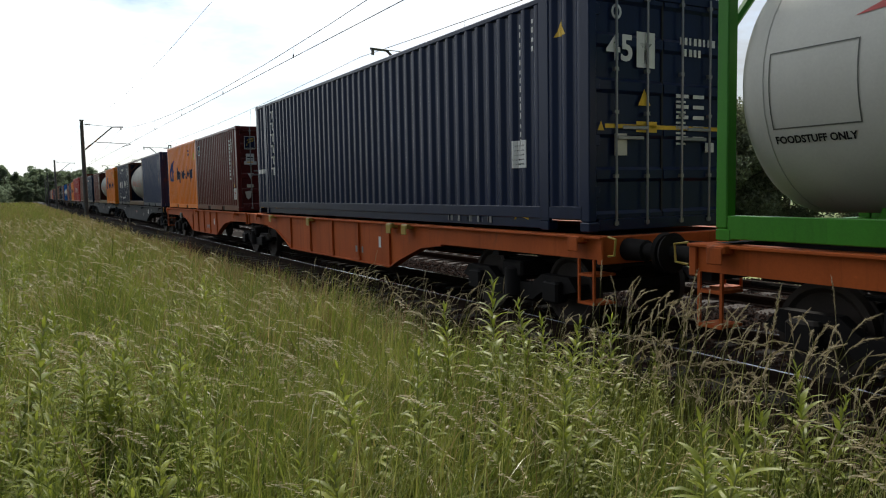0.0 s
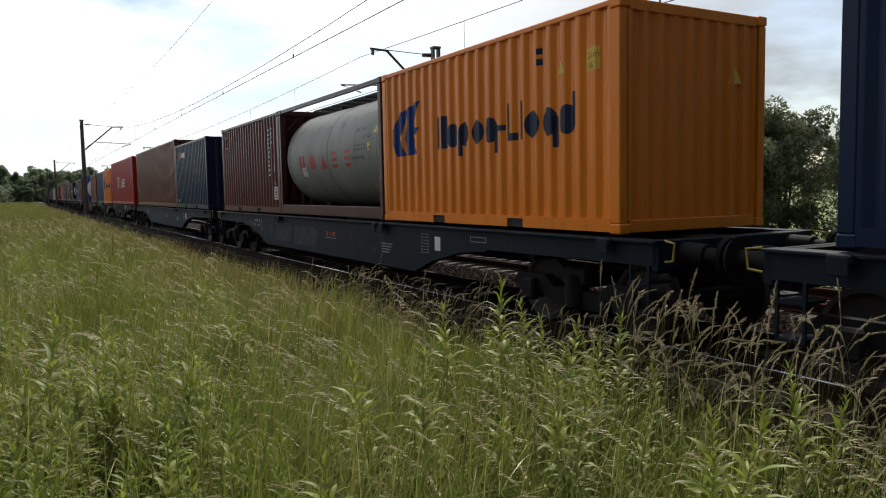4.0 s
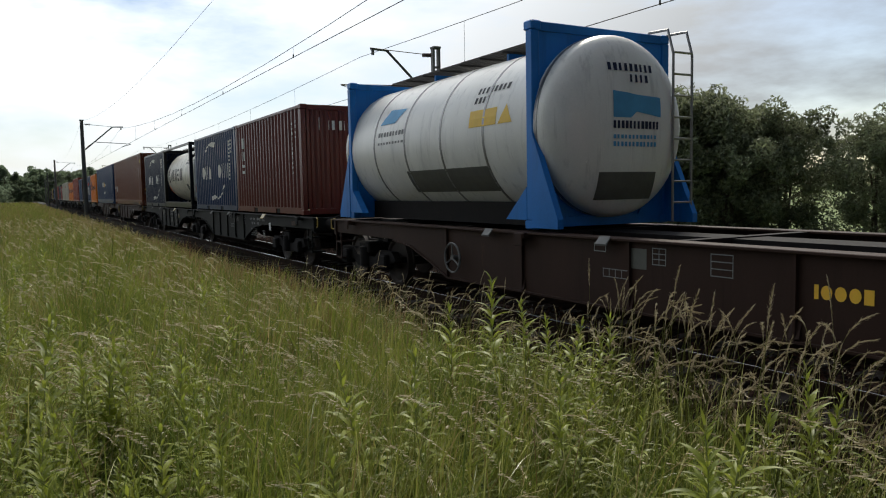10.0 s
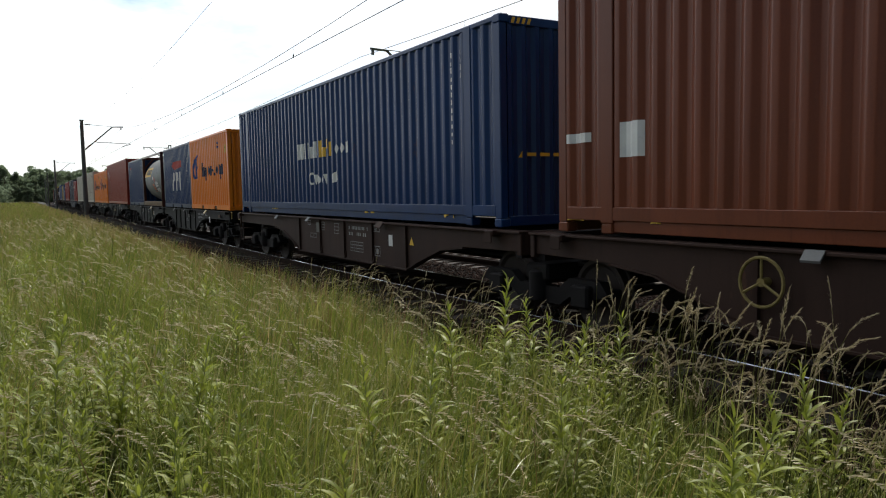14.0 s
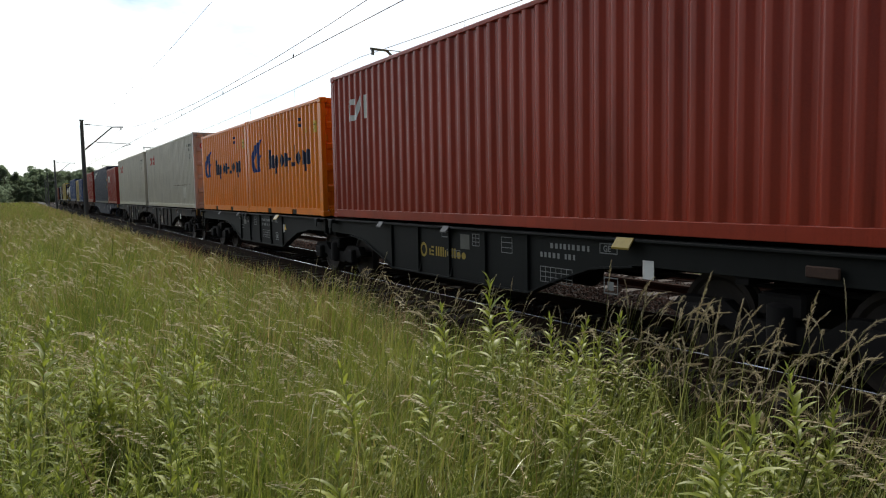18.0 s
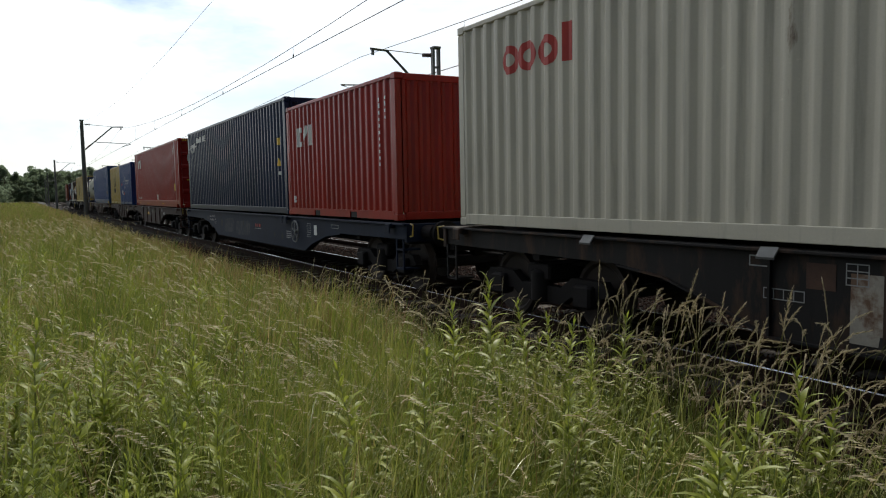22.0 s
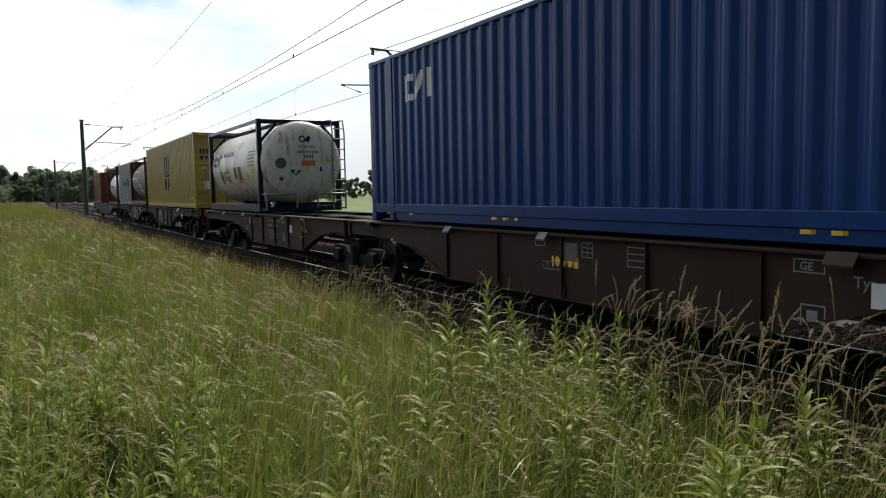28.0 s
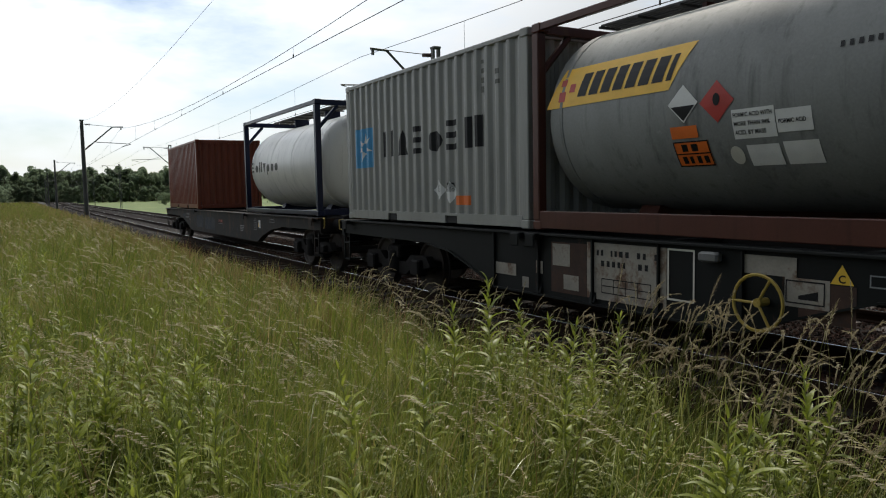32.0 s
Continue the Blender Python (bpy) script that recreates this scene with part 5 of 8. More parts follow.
b.end_panel(P["tank_white"])
b.front("name_mark", rect(-0.8, 1.2, 0.14, 0.6) + rect(-0.6, 1.5, 0.22, 0.28) + rect(-0.45, 1.2, 0.2, 0.22) + rect(-0.1, 1.26, 0.08, 0.3) + rect(0.04, 1.26, 0.08, 0.3), M_BLACK)
b.front("number_bars", bars(-0.55, 2.12, 8, 0.1, 71, 0.07, False) + bars(-0.3, 1.94, 4, 0.08, 72, 0.06, False), M_DIRTY)
b.front("orange_plate", rect(-1.02, 0.62, 0.34, 0.3), M_ORANGEINK, "orange hazard plate")
b.front("placard", rect(-0.72, 0.9, 0.42, 0.3), M_DIRTY, "dark scuffed placard")
b.front("placard", rect(-0.72, 0.55, 0.42, 0.26), M_LABEL, "grey scuffed placard")
load(ring_liner(P["navy"], "navy twenty-foot container with white ring mark", False), 170.6)

b = load(Box(45, P["rust_brown"], "rust-brown corrugated forty-five-foot container", True), 185.94)
columns(b, 81, 12.28, 2.6, 14)
warn(b, 13.2, 2.36, 0.22, 0.2)
b.side("address_bar", bars(9.72, 0.05, 18, 0.09, 82, 0.09, False, 0.3), M_LABEL)
b.side("sticker", rect(0.15, 1.05, 0.4, 0.11) + rect(1.05, 0.85, 0.34, 0.38), M_WHITE, "white sticker")
b.side("corner_mark", rect(0.16, 0.14, 0.3, 0.10) + ring(1.42, 0.02, 0.3, 0.18, 0.2, 0, 180) + ring(12.2, 0.02, 0.3, 0.18, 0.2, 0, 180), M_YELLOW, "yellow lifting mark")
door_marks(b, 83, False)
b.front("size_number", moved(letters("45", 0.36, 0.012), -0.98, 1.17), M_WHITE)
b.front("sticker", rect(-0.6, 2.4, 0.3, 0.3), M_REDINK, "red lessor sticker")
b.front("sticker", rect(-0.47, 1.2, 0.18, 0.24), M_CREAMY)
b.front("warning_triangle", tri(-0.45, 2.0, 0.2, 0.18), M_YELLOW)
b.front("size_arrow", rect(-0.95, 0.87, 2.0, 0.05) + rect(-0.4, 0.84, 0.3, 0.12) + tri(-1.06, 0.84, 0.1, 0.11), M_YELLOW, "yellow arrow along the doors")
b.front("sticker", rect(-1.0, 0.62, 0.34, 0.14), M_WHITE)

b = load(Box(45, P["blue"], "blue corrugated forty-five-foot container with white mark"), 200.89)
b.side("name_mark", word_mark(5.2, 1.3, "nNi", 0.36, 0.36, 0.18, 0.28) + rect(6.24, 1.3, 0.16, 0.36) + word_mark(7.5, 1.32, "oox", 0.3, 0.26, 0.12, 0.3), M_WHITE, "white name mark")
b.side("name_mark", rect(6.62, 1.3, 0.13, 0.36) + rect(6.84, 1.3, 0.12, 0.2) + rect(7.04, 1.46, 0.12, 0.2) + rect(7.2, 1.3, 0.12, 0.3), M_YGOLD, "yellow number mark")
b.side("script_mark", ring(5.95, 0.7, 0.3, 0.28, 0.16, 60, 330) + word_mark(6.28, 0.72, "voov", 0.24, 0.18, 0.1, 0.22), M_WHITE, "white script mark")
b.side("emblem", [[(7.4, 0.72), (7.7, 0.78), (7.66, 0.98), (7.5, 0.95), (7.38, 0.9)]], M_WHITE)
b.side("corner_mark", rect(8.97, 0.12, 0.6, 0.03) + rect(11.4, 0.16, 0.28, 0.11) + ring(12.1, 0.0, 0.32, 0.2, 0.2, 0, 180) + rect(3.0, 0.12, 0.5, 0.03), M_YELLOW, "yellow lifting mark")
columns(b, 84, 12.38, 2.5, 12)
high_marks(b)
b.front("size_arrow", rect(-0.75, 0.98, 1.7, 0.05) + tri(-0.9, 0.96, 0.14, 0.1), M_YELLOW, "yellow arrow on the end wall")
b.front("placard", rect(-0.1, 0.5, 0.35, 0.4), M_CREAMY, "cream placard")

load(liner_20(20, False), 208.51)


def wing_20(far, big):
    b = load(Box(20, P["blue"], "blue twenty-foot container with white block mark" if big else "blue twenty-foot container with small white mark"), far)
    if big:
        b.side("name_mark", [[(1.9, 0.72), (2.2, 0.72), (2.6, 1.5), (2.3, 1.5)]] + rect(2.9, 0.72, 0.22, 0.78) + rect(3.2, 1.12, 0.26, 0.36) + rect(3.7, 0.72, 0.22, 0.78), M_WHITE, "white name mark")
        b.side("emblem", [[(1.95, 1.78), (2.6, 1.6), (4.2, 1.7), (4.2, 1.95), (2.4, 1.95)]], M_REDINK, "red wing emblem")
    else:
        b.side("name_mark", [[(0.45, 1.78), (0.62, 1.78), (0.78, 2.08), (0.65, 2.08)]] + rect(0.9, 1.78, 0.12, 0.3) + rect(1.16, 1.78, 0.1, 0.3), M_WHITE, "white name mark")
        b.side("emblem", rect(0.5, 2.12, 0.7, 0.07), M_REDINK)
    columns(b, 91)
    return b


wing_20(214.63, True)


def steel_tank(far, m=0.0):
    b = load(Tank("dull steel tank in a rust-red frame with hazard diamonds", P["frame_rust"], P["tank_steel"], 1.14, beam=True, bands=0), far)
    b.side("name_band", [[(0.2, 1.5), (2.2, 1.5), (2.45, 1.97), (0.42, 1.97)]], M_YGOLD, "golden name band")
    b.side("name_mark", [q for k in range(8) for q in rect(0.76 + k * 0.198, 1.6, 0.15 if k < 7 else 0.07, 0.27, 0.06)], M_BLACK, "black slanting name mark", 0.007)
    b.side("emblem", rect(0.42, 1.57, 0.12, 0.12) + rect(0.6, 1.67, 0.1, 0.1) + rect(0.42, 1.76, 0.1, 0.08), M_REDINK, "red squares", 0.007)
    hazard(b, 2.2 + m, 1.15, 0.38)
    b.side("hazard_diamond", diamond(2.6 + m, 1.12, 0.40), M_REDINK, "red hazard diamond", 0.005)
    b.side("hazard_symbol", disc(2.76 + m, 1.28, 0.08, 0.12), M_BLACK, "", 0.008)
    b.side("orange_plate", rect(2.2 + m, 1.0, 0.34, 0.12) + rect(2.2 + m, 0.72, 0.44, 0.25), M_ORANGEINK, "orange hazard plate", 0.005)
    b.side("plate_frame", frame_of(2.2 + m, 0.72, 0.44, 0.25, 0.012) + rect(2.2 + m, 0.84, 0.44, 0.012) + bars(2.3 + m, 0.87, 2, 0.07, 5, 0.08, False) + bars(2.27 + m, 0.75, 4, 0.07, 6, 0.06, False), M_BLACK, "", 0.008)
    b.side("placard", rect(2.96 + m, 0.95, 0.45, 0.27) + rect(3.42 + m, 0.98, 0.34, 0.2) + rect(3.06 + m, 0.7, 0.34, 0.19) + rect(3.44 + m, 0.7, 0.34, 0.2), M_WHITE, "white placard", 0.005)
    b.side("placard_text", moved(letters("FORMIC ACID WITH", 0.055, 0.001), 2.975 + m, 1.15, 0.82) + moved(letters("MORE THAN 94%", 0.055, 0.001), 2.975 + m, 1.07, 0.9) + moved(letters("ACID, BY MASS", 0.055, 0.001), 2.975 + m, 0.99, 0.9) + moved(letters("FORMIC ACID", 0.05, 0.001), 3.44 + m, 1.06, 0.85), M_BLACK, "", 0.008)
    b.side("sticker", disc(2.86 + m, 0.72, 0.15, 0.17), M_CREAMY, "", 0.005)
    b.side("number_bars", bars(4.0, 1.62, 6, 0.05, 7, 0.05, False), M_BLACK, "", 0.005)
    b.front("hazard_diamond", diamond(-0.75, 1.4, 0.36), M_WHITE)
    b.front("hazard_symbol", [[(-0.57, 1.42), (-0.43, 1.56), (-0.71, 1.56)]], M_BLACK)
    b.front("orange_plate", rect(-0.72, 1.2, 0.3, 0.12) + rect(-0.75, 0.9, 0.42, 0.24), M_ORANGEINK, "orange hazard plate")
    return b


steel_tank(221.61, 0.55)
wing_20(227.77, False)

b = load(Box(40, P["brown_red"], "brick-red corrugated forty-foot container", True), 241.26)
oblique_mark(b, 0.85, 1.92, 0.44)
door_marks(b, 96)
b.front("name_mark", rect(-0.85, 2.0, 0.12, 0.2) + rect(-0.6, 2.0, 0.06, 0.2, 0.08) + rect(-0.4, 2.0, 0.06, 0.2) + rect(-0.28, 2.0, 0.06, 0.2), M_WHITE)
load(liner_20(20, True), 247.96)
load(liner_20(20, True), 254.1)


def grey_40(far, doors):
    b = load(Box(40, P["grey"], "pale grey corrugated forty-foot container with red mark", doors, end_mat=P["pink"] if doors else None), far)
    b.side("name_mark", ring(1.1, 2.04, 0.38, 0.38, 0.27) + ring(1.5, 2.04, 0.38, 0.38, 0.27) + ring(1.9, 2.04, 0.38, 0.38, 0.27) + rect(2.4, 2.04, 0.14, 0.46), M_REDINK, "red name mark")
    b.side("number_bars", bars(10.9, 2.4, 4, 0.1, 1, 0.07, False) + bars(11.4, 2.4, 4, 0.1, 2, 0.07, False) + bars(11.2, 2.24, 3, 0.1, 3, 0.07, False), M_DIRTY)
    b.side("code_frame", frame_of(11.25, 1.92, 0.14, 0.2, 0.02) + frame_of(11.55, 1.95, 0.12, 0.18, 0.02), M_DIRTY)
    if doors:
        for k in range(14):                  # scraped ridges
            b.side("scrape", rect(7.6 + k * 0.2815, 0.93 - 0.005 * (k % 3), 0.06 + 0.02 * (k % 2), 0.018), M_RUSTY, "rusty scrape")
        b.side("pale_patch", rect(9.67, 0.4, 0.66, 0.44), M_CREAMY, "pale repainted patch")
        b.front("name_mark", ring(-0.97, 2.28, 0.2, 0.22, 0.27) + ring(-0.76, 2.28, 0.2, 0.22, 0.27) + ring(-0.55, 2.28, 0.2, 0.22, 0.27) + rect(-0.33, 2.28, 0.08, 0.24), M_REDINK, "red name mark")
        b.front("sticker", rect(-0.4, 1.55, 0.3, 0.28), M_YELLOW, "yellow sticker")
        b.front("sticker", ring(-0.9, 1.72, 0.12, 0.14, 0.3), M_DIRTY)
        b.front("number_bars", bars(0.3, 2.3, 8, 0.09, 3, 0.05, False), M_DIRTY)
        p = []
        for k in range(5):
            p += rect(0.28, 1.7 - k * 0.14, 0.2, 0.04) + rect(0.55, 1.7 - k * 0.14, 0.18, 0.04)
        b.front("weight_table", p, M_DIRTY)
        b.front("sticker", rect(-0.36, 0.95, 0.22, 0.3), M_ORANGEINK, "faded orange sticker")
    return b


grey_40(267.8, True)
grey_40(281.16, False)

b = load(Box(20, P["red"], "weathered red twenty-foot container with white mark"), 289.34)
oblique_mark(b, 0.75, 1.6, 0.46)
b.side("sticker", disc(0.38, 0.36, 0.14, 0.1) + rect(0.36, 0.3, 0.16, 0.06), M_WHITE)
columns(b, 101)
b = load(Box(40, P["navy"], "navy corrugated forty-foot container with horse emblem"), 301.61)
b.side("emblem", ring(0.4, 2.1, 0.5, 0.34, 0.2, 0, 300) + [[(0.85, 2.2), (1.1, 2.5), (1.35, 2.42), (1.1, 2.36), (1.05, 2.12), (0.95, 2.12)]] + rect(1.1, 2.3, 0.4, 0.05), M_WHITE, "white horse-like emblem")
b.side("name_mark", word_mark(1.5, 2.42, "OoONOs", 0.2, 0.2, 0.35, 0.2), M_WHITE, "white name mark")
columns(b, 103, 11.05, 2.3, 14)
warn(b, 11.4, 1.22, 0.24, 0.2)
b.side("sticker", rect(11.45, 1.75, 0.14, 0.18), M_YELLOW)
b.side("sticker", rect(11.5, 1.0, 0.12, 0.08), M_WHITE)

b = load(Box(45, P["red"], "red corrugated forty-five-foot container with white mark", True), 317.52)
oblique_mark(b, 1.3, 2.02, 0.44)
b.side("sticker", rect(7.5, 0.33, 0.45, 0.24), M_WHITE, "white sticker")
b.side("notice_text", moved(letters("NO RESTRAINT ALLOWED", 0.105, 0.002), 0.87, 0.38, 0.9), M_WHITE)
b.side("corner_mark", rect(1.27, 0.14, 0.42, 0.14) + rect(4.08, 0.12, 0.62, 0.035) + rect(9.0, 0.12, 0.62, 0.035) + rect(12.1, 0.14, 0.42, 0.14), M_YELLOW, "yellow lifting mark")
columns(b, 105, 12.4, 2.5, 8)
b.side("sticker", rect(12.45, 0.72, 0.2, 0.3), M_YELLOW)
door_marks(b, 106, False)
high_marks(b)
b.front("name_mark", rect(-0.85, 1.95, 0.14, 0.26) + rect(-0.58, 1.95, 0.07, 0.26, 0.09) + rect(-0.42, 1.95, 0.07, 0.26) + rect(-0.28, 1.95, 0.07, 0.26), M_WHITE)
b.front("sticker", rect(-0.16, 1.3, 0.3, 0.26), M_YELLOW, "yellow size sticker")
b.front("size_number", moved(letters("45", 0.22, 0.008), -0.13, 1.35), M_BLACK)
b.front("warning_triangle", tri(-0.72, 1.62, 0.22, 0.18), M_YELLOW)
b.front("sticker", ring(-0.72, 1.32, 0.18, 0.2, 0.2), M_WHITE)
b.front("size_arrow", rect(-0.9, 1.14, 1.9, 0.05) + rect(-0.16, 1.08, 0.4, 0.1), M_YELLOW, "yellow arrow along the doors")

b = load(Box(20, P["bright_blue"], "blue twenty-foot container with white scrawl"), 325.77)
scrawl = []
for k in range(7):
    scrawl += ring(1.9 + k * 0.42, 1.1 + 0.12 * (k % 2), 0.36, 0.42 + 0.3 * (k == 1), 0.09, 20 + 40 * (k % 3), 260 + 30 * (k % 2), 12)
b.side("scrawl", scrawl + [[(2.6, 1.0), (2.7, 1.0), (3.0, 1.75), (2.94, 1.75)]], M_WHITE, "white painted scrawl")
b.side("scrawl", ring(1.0, 0.62, 0.4, 0.32, 0.14, 0, 250) + ring(1.5, 0.6, 0.5, 0.3, 0.12, 80, 330), M_WHITE, "white painted scrawl")
b.side("orange_plate", rect(1.9, 0.62, 0.4, 0.15) + rect(0.95, 1.2, 0.2, 0.16), M_ORANGEINK, "orange hazard plate")
columns(b, 111, 5.0, 2.25, 4)
b.front("hazard_diamond", diamond(-0.5, 1.25, 0.34), M_WHITE)
b.front("orange_plate", rect(-0.05, 1.05, 0.4, 0.16), M_ORANGEINK, "orange hazard plate")


def mesh_mark(b, u, s):
    """Two stacked plain shapes standing for the yellow line's mark."""
    v = 0.72
    b.side("name_mark", [q for k in (0, 0.5, 1.0) for q in rect(u + s * k, v + s * 0.74, s * 0.24, s * 0.84)] + rect(u - s * 0.12, v + s * 0.66, s * 1.5, s * 0.07), M_BLACK, "black barred mark")
    b.side("name_mark", disc(u, v, s * 0.55, s * 0.6) + disc(u + s * 0.68, v, s * 0.55, s * 0.6), M_BLACK, "black rounded mark")


b = load(Box(20, P["yellow"], "ochre yellow twenty-foot container with black mark"), 331.89)
mesh_mark(b, 2.35, 0.72)
columns(b, 113, 5.2, 2.2, 4, M_BLACK)

b = load(Box(45, P["bright_blue"], "bright blue corrugated forty-five-foot container", True), 347.63)
oblique_mark(b, 1.38, 2.03, 0.46)
b.side("corner_mark", rect(0.55, 0.12, 0.2, 0.12) + ring(1.32, 0.0, 0.46, 0.24, 0.2, 0, 180) + rect(1.32, 0.12, 0.46, 0.1) + rect(4.02, 0.1, 0.64, 0.04) + rect(8.6, 0.1, 0.64, 0.04) + rect(11.46, 0.18, 0.28, 0.11) + rect(12.0, 0.14, 0.42, 0.1) + ring(12.0, 0.0, 0.42, 0.24, 0.2, 0, 180) + rect(12.95, 0.02, 0.2, 0.13), M_YELLOW, "yellow lifting mark")
columns(b, 115, 12.38, 2.55, 13)
warn(b, 12.55, 1.6, 0.2, 0.2)
b.side("sticker", rect(12.3, 0.74, 0.2, 0.2) + rect(12.62, 1.2, 0.12, 0.16), M_YELLOW, "yellow sticker")
door_marks(b, 116, False)
b.front("name_mark", rect(-0.85, 2.3, 0.14, 0.26) + rect(-0.58, 2.3, 0.07, 0.26, 0.09) + rect(-0.42, 2.3, 0.07, 0.26), M_WHITE)
b.front("warning_triangle", tri(-0.95, 1.95, 0.2, 0.2), M_YELLOW)
b.front("sticker", rect(-0.5, 1.45, 0.26, 0.3), M_YELLOW, "yellow size sticker")
b.front("size_number", moved(letters("45", 0.2, 0.008), -0.48, 1.52), M_BLACK)
b.front("size_arrow", rect(-1.0, 1.3, 1.9, 0.05) + rect(-0.5, 1.26, 0.4, 0.11), M_YELLOW, "yellow arrow along the doors")
b.front("placard", rect(-0.92, 0.8, 0.16, 0.3), M_BLACK)

# stained cream tank, near end fully in view
b = load(Tank("stained cream tank in a dark blue frame", P["frame_navy"], P["tank_cream"], 1.15, beam=True, ladder=True, bands=0, over=0.45), 361.25)
b.side("emblem", ring(0.35, 1.42, 0.62, 0.36, 0.2, 0, 300) + [[(0.85, 1.5), (1.1, 1.84), (1.4, 1.76), (1.12, 1.64), (1.02, 1.40)], [(0.45, 1.62), (0.85, 1.72), (0.8, 1.8), (0.5, 1.74)]], M_NAVYINK, "dark blue horse-like emblem")
b.side("name_mark", word_mark(1.6, 1.7, "OoONOs", 0.17, 0.17, 0.5, 0.26), M_NAVYINK)
b.side("scuffed_label", rect(1.25, 0.86, 0.3, 0.42) + rect(1.75, 0.95, 0.25, 0.3) + rect(2.15, 0.9, 0.2, 0.4), M_DIRTY, "scuffed dark label")
b.side("scuffed_label", rect(3.0, 1.0, 0.35, 0.34) + rect(3.5, 0.95, 0.4, 0.4), M_DIRTY, "scuffed dark label")
b.side("notice", rect(1.6, 0.98, 0.8, 0.2), M_WHITE)
b.side("notice_text", moved(letters("ALKYLPHENOLS,", 0.075, 0.001), 1.62, 1.09) + moved(letters("LIQUID, N.O.S.", 0.075, 0.001), 1.62, 1.0), M_BLACK, "", 0.007)
b.side("orange_plate", rect(3.35, 0.85, 0.35, 0.14), M_ORANGEINK, "orange hazard plate")
hazard(b, 3.3, 0.5, 0.32)
hazard(b, 3.95, 0.5, 0.3, "n")
b.side("number_bars", [q for r in range(5) for q in bars(4.65, 1.72 - r * 0.1, 7, 0.05, 30 + r, 0.08, False, 0.4)], M_DIRTY)
b.side("warning_triangle", tri(5.05, 1.1, 0.34, 0.24), M_YELLOW, "yellow warning triangle")
b.front("emblem", ring(-0.18, 1.92, 0.2, 0.2, 0.2) + [[(-0.02, 1.98), (0.1, 2.12), (0.18, 2.06), (0.1, 1.92)]], M_NAVYINK, "dark blue horse-like emblem")
b.front("number_bars", bars(-0.2, 1.78, 7, 0.06, 33, 0.05, False) + bars(-0.25, 1.62, 9, 0.08, 34, 0.05, False) + bars(-0.05, 1.5, 4, 0.08, 35, 0.05, False), M_DIRTY)
b.front("orange_plate", rect(-0.12, 1.28, 0.4, 0.15), M_ORANGEINK, "orange hazard plate")
b.front("hazard_diamond", diamond(-0.5, 0.98, 0.42) + diamond(0.22, 0.98, 0.42), M_WHITE, "white hazard diamond")
b.front("hazard_symbol", [[(-0.29, 1.0), (-0.12, 1.17), (-0.46, 1.17)], [(0.4, 1.12), (0.48, 1.12), (0.46, 1.26), (0.42, 1.26)]], M_BLACK)
b.front("stain", disc(-0.85, 1.2, 0.3, 0.3) + disc(-0.75, 0.86, 0.12, 0.12), M_DIRTY, "brown stain")
b.front("warning_triangle", tri(0.55, 1.4, 0.2, 0.2), M_YELLOW)
s = Shape()
for sx in (-1, 1):
    s.tube([(sx * 1.15, -3.02, 0.5), (sx * 1.15, -3.5, 0.5), (sx * 1.1, -3.54, 0.5), (sx * 0.35, -3.54, 0.5), (sx * 0.3, -3.54, 0.45), (sx * 0.3, -3.54, 0.12)], 0.025, 6)
    s.tube([(sx * 1.15, -3.02, 0.08), (sx * 1.15, -3.5, 0.08), (sx * 1.15, -3.5, 0.5)], 0.025, 6)
part("guard_rail", s, M_CHROME, b.thing, "bent grey guard rail")

b = load(Box(40, P["yellow"], "ochre yellow corrugated forty-foot container with black mark", True), 376.11)
mesh_mark(b, 5.35, 0.98)
b.side("word_column", bars(0.96, 2.1, 12, 0.085, 117, 0.06, True, 0.35), M_BLACK)
warn(b, 11.55, 1.95, 0.2, 0.18)
b.side("sticker", rect(11.5, 0.75, 0.3, 0.14), M_ORANGEINK, "orange sticker")
b.side("sticker", rect(11.5, 0.36, 0.08, 0.08), M_WHITE)
door_marks(b, 118, False)
high_marks(b)
b.front("name_mark", rect(-0.98, 2.08, 0.06, 0.2) + rect(-0.86, 2.08, 0.06, 0.2) + rect(-0.74, 2.08, 0.06, 0.2) + disc(-0.98, 1.86, 0.13, 0.16) + disc(-0.82, 1.86, 0.13, 0.16), M_BLACK)
b.front("sticker", rect(-0.5, 2.02, 0.14, 0.12) + rect(-0.85, 0.75, 0.2, 0.3), M_WHITE, "white sticker")
b.front("sticker", tri(-0.92, 1.48, 0.14, 0.12, True), M_WHITE)
b.front("sticker", rect(0.5, 0.95, 0.32, 0.22), material("green sticker", (0.05, 0.3, 0.12), 0.5), "green sticker")

steel_tank(383.16)

b = load(Box(20, P["cool_grey"], "grey twenty-foot container with blue star square"), 389.31)
b.side("emblem", rect(0.42, 0.98, 0.82, 0.74), M_SKYBLUE, "light blue square")
star = []
for k in range(7):
    a = radians(90 + k * 360 / 7)
    star.append([(0.83 + math.cos(a) * 0.3, 1.35 + math.sin(a) * 0.3), (0.83 + math.cos(a + 0.45) * 0.1, 1.35 + math.sin(a + 0.45) * 0.1), (0.83 + math.cos(a - 0.45) * 0.1, 1.35 + math.sin(a - 0.45) * 0.1)])
L20 = b.L
decal(b.thing, "emblem_star", star, M_WHITE, lambda u, v, m: (-(WIDE / 2 - 0.012) + depth_at(b.prof, L20 - u) - 0.006, L20 / 2 - u, v), [L20 - c for c in reversed(b.cuts)], 0, "white seven-point star")
b.side("name_mark", word_mark(1.62, 1.14, "Nweosn", 0.45, 0.46, 0.24, 0.24), M_BLACK, "black name mark")
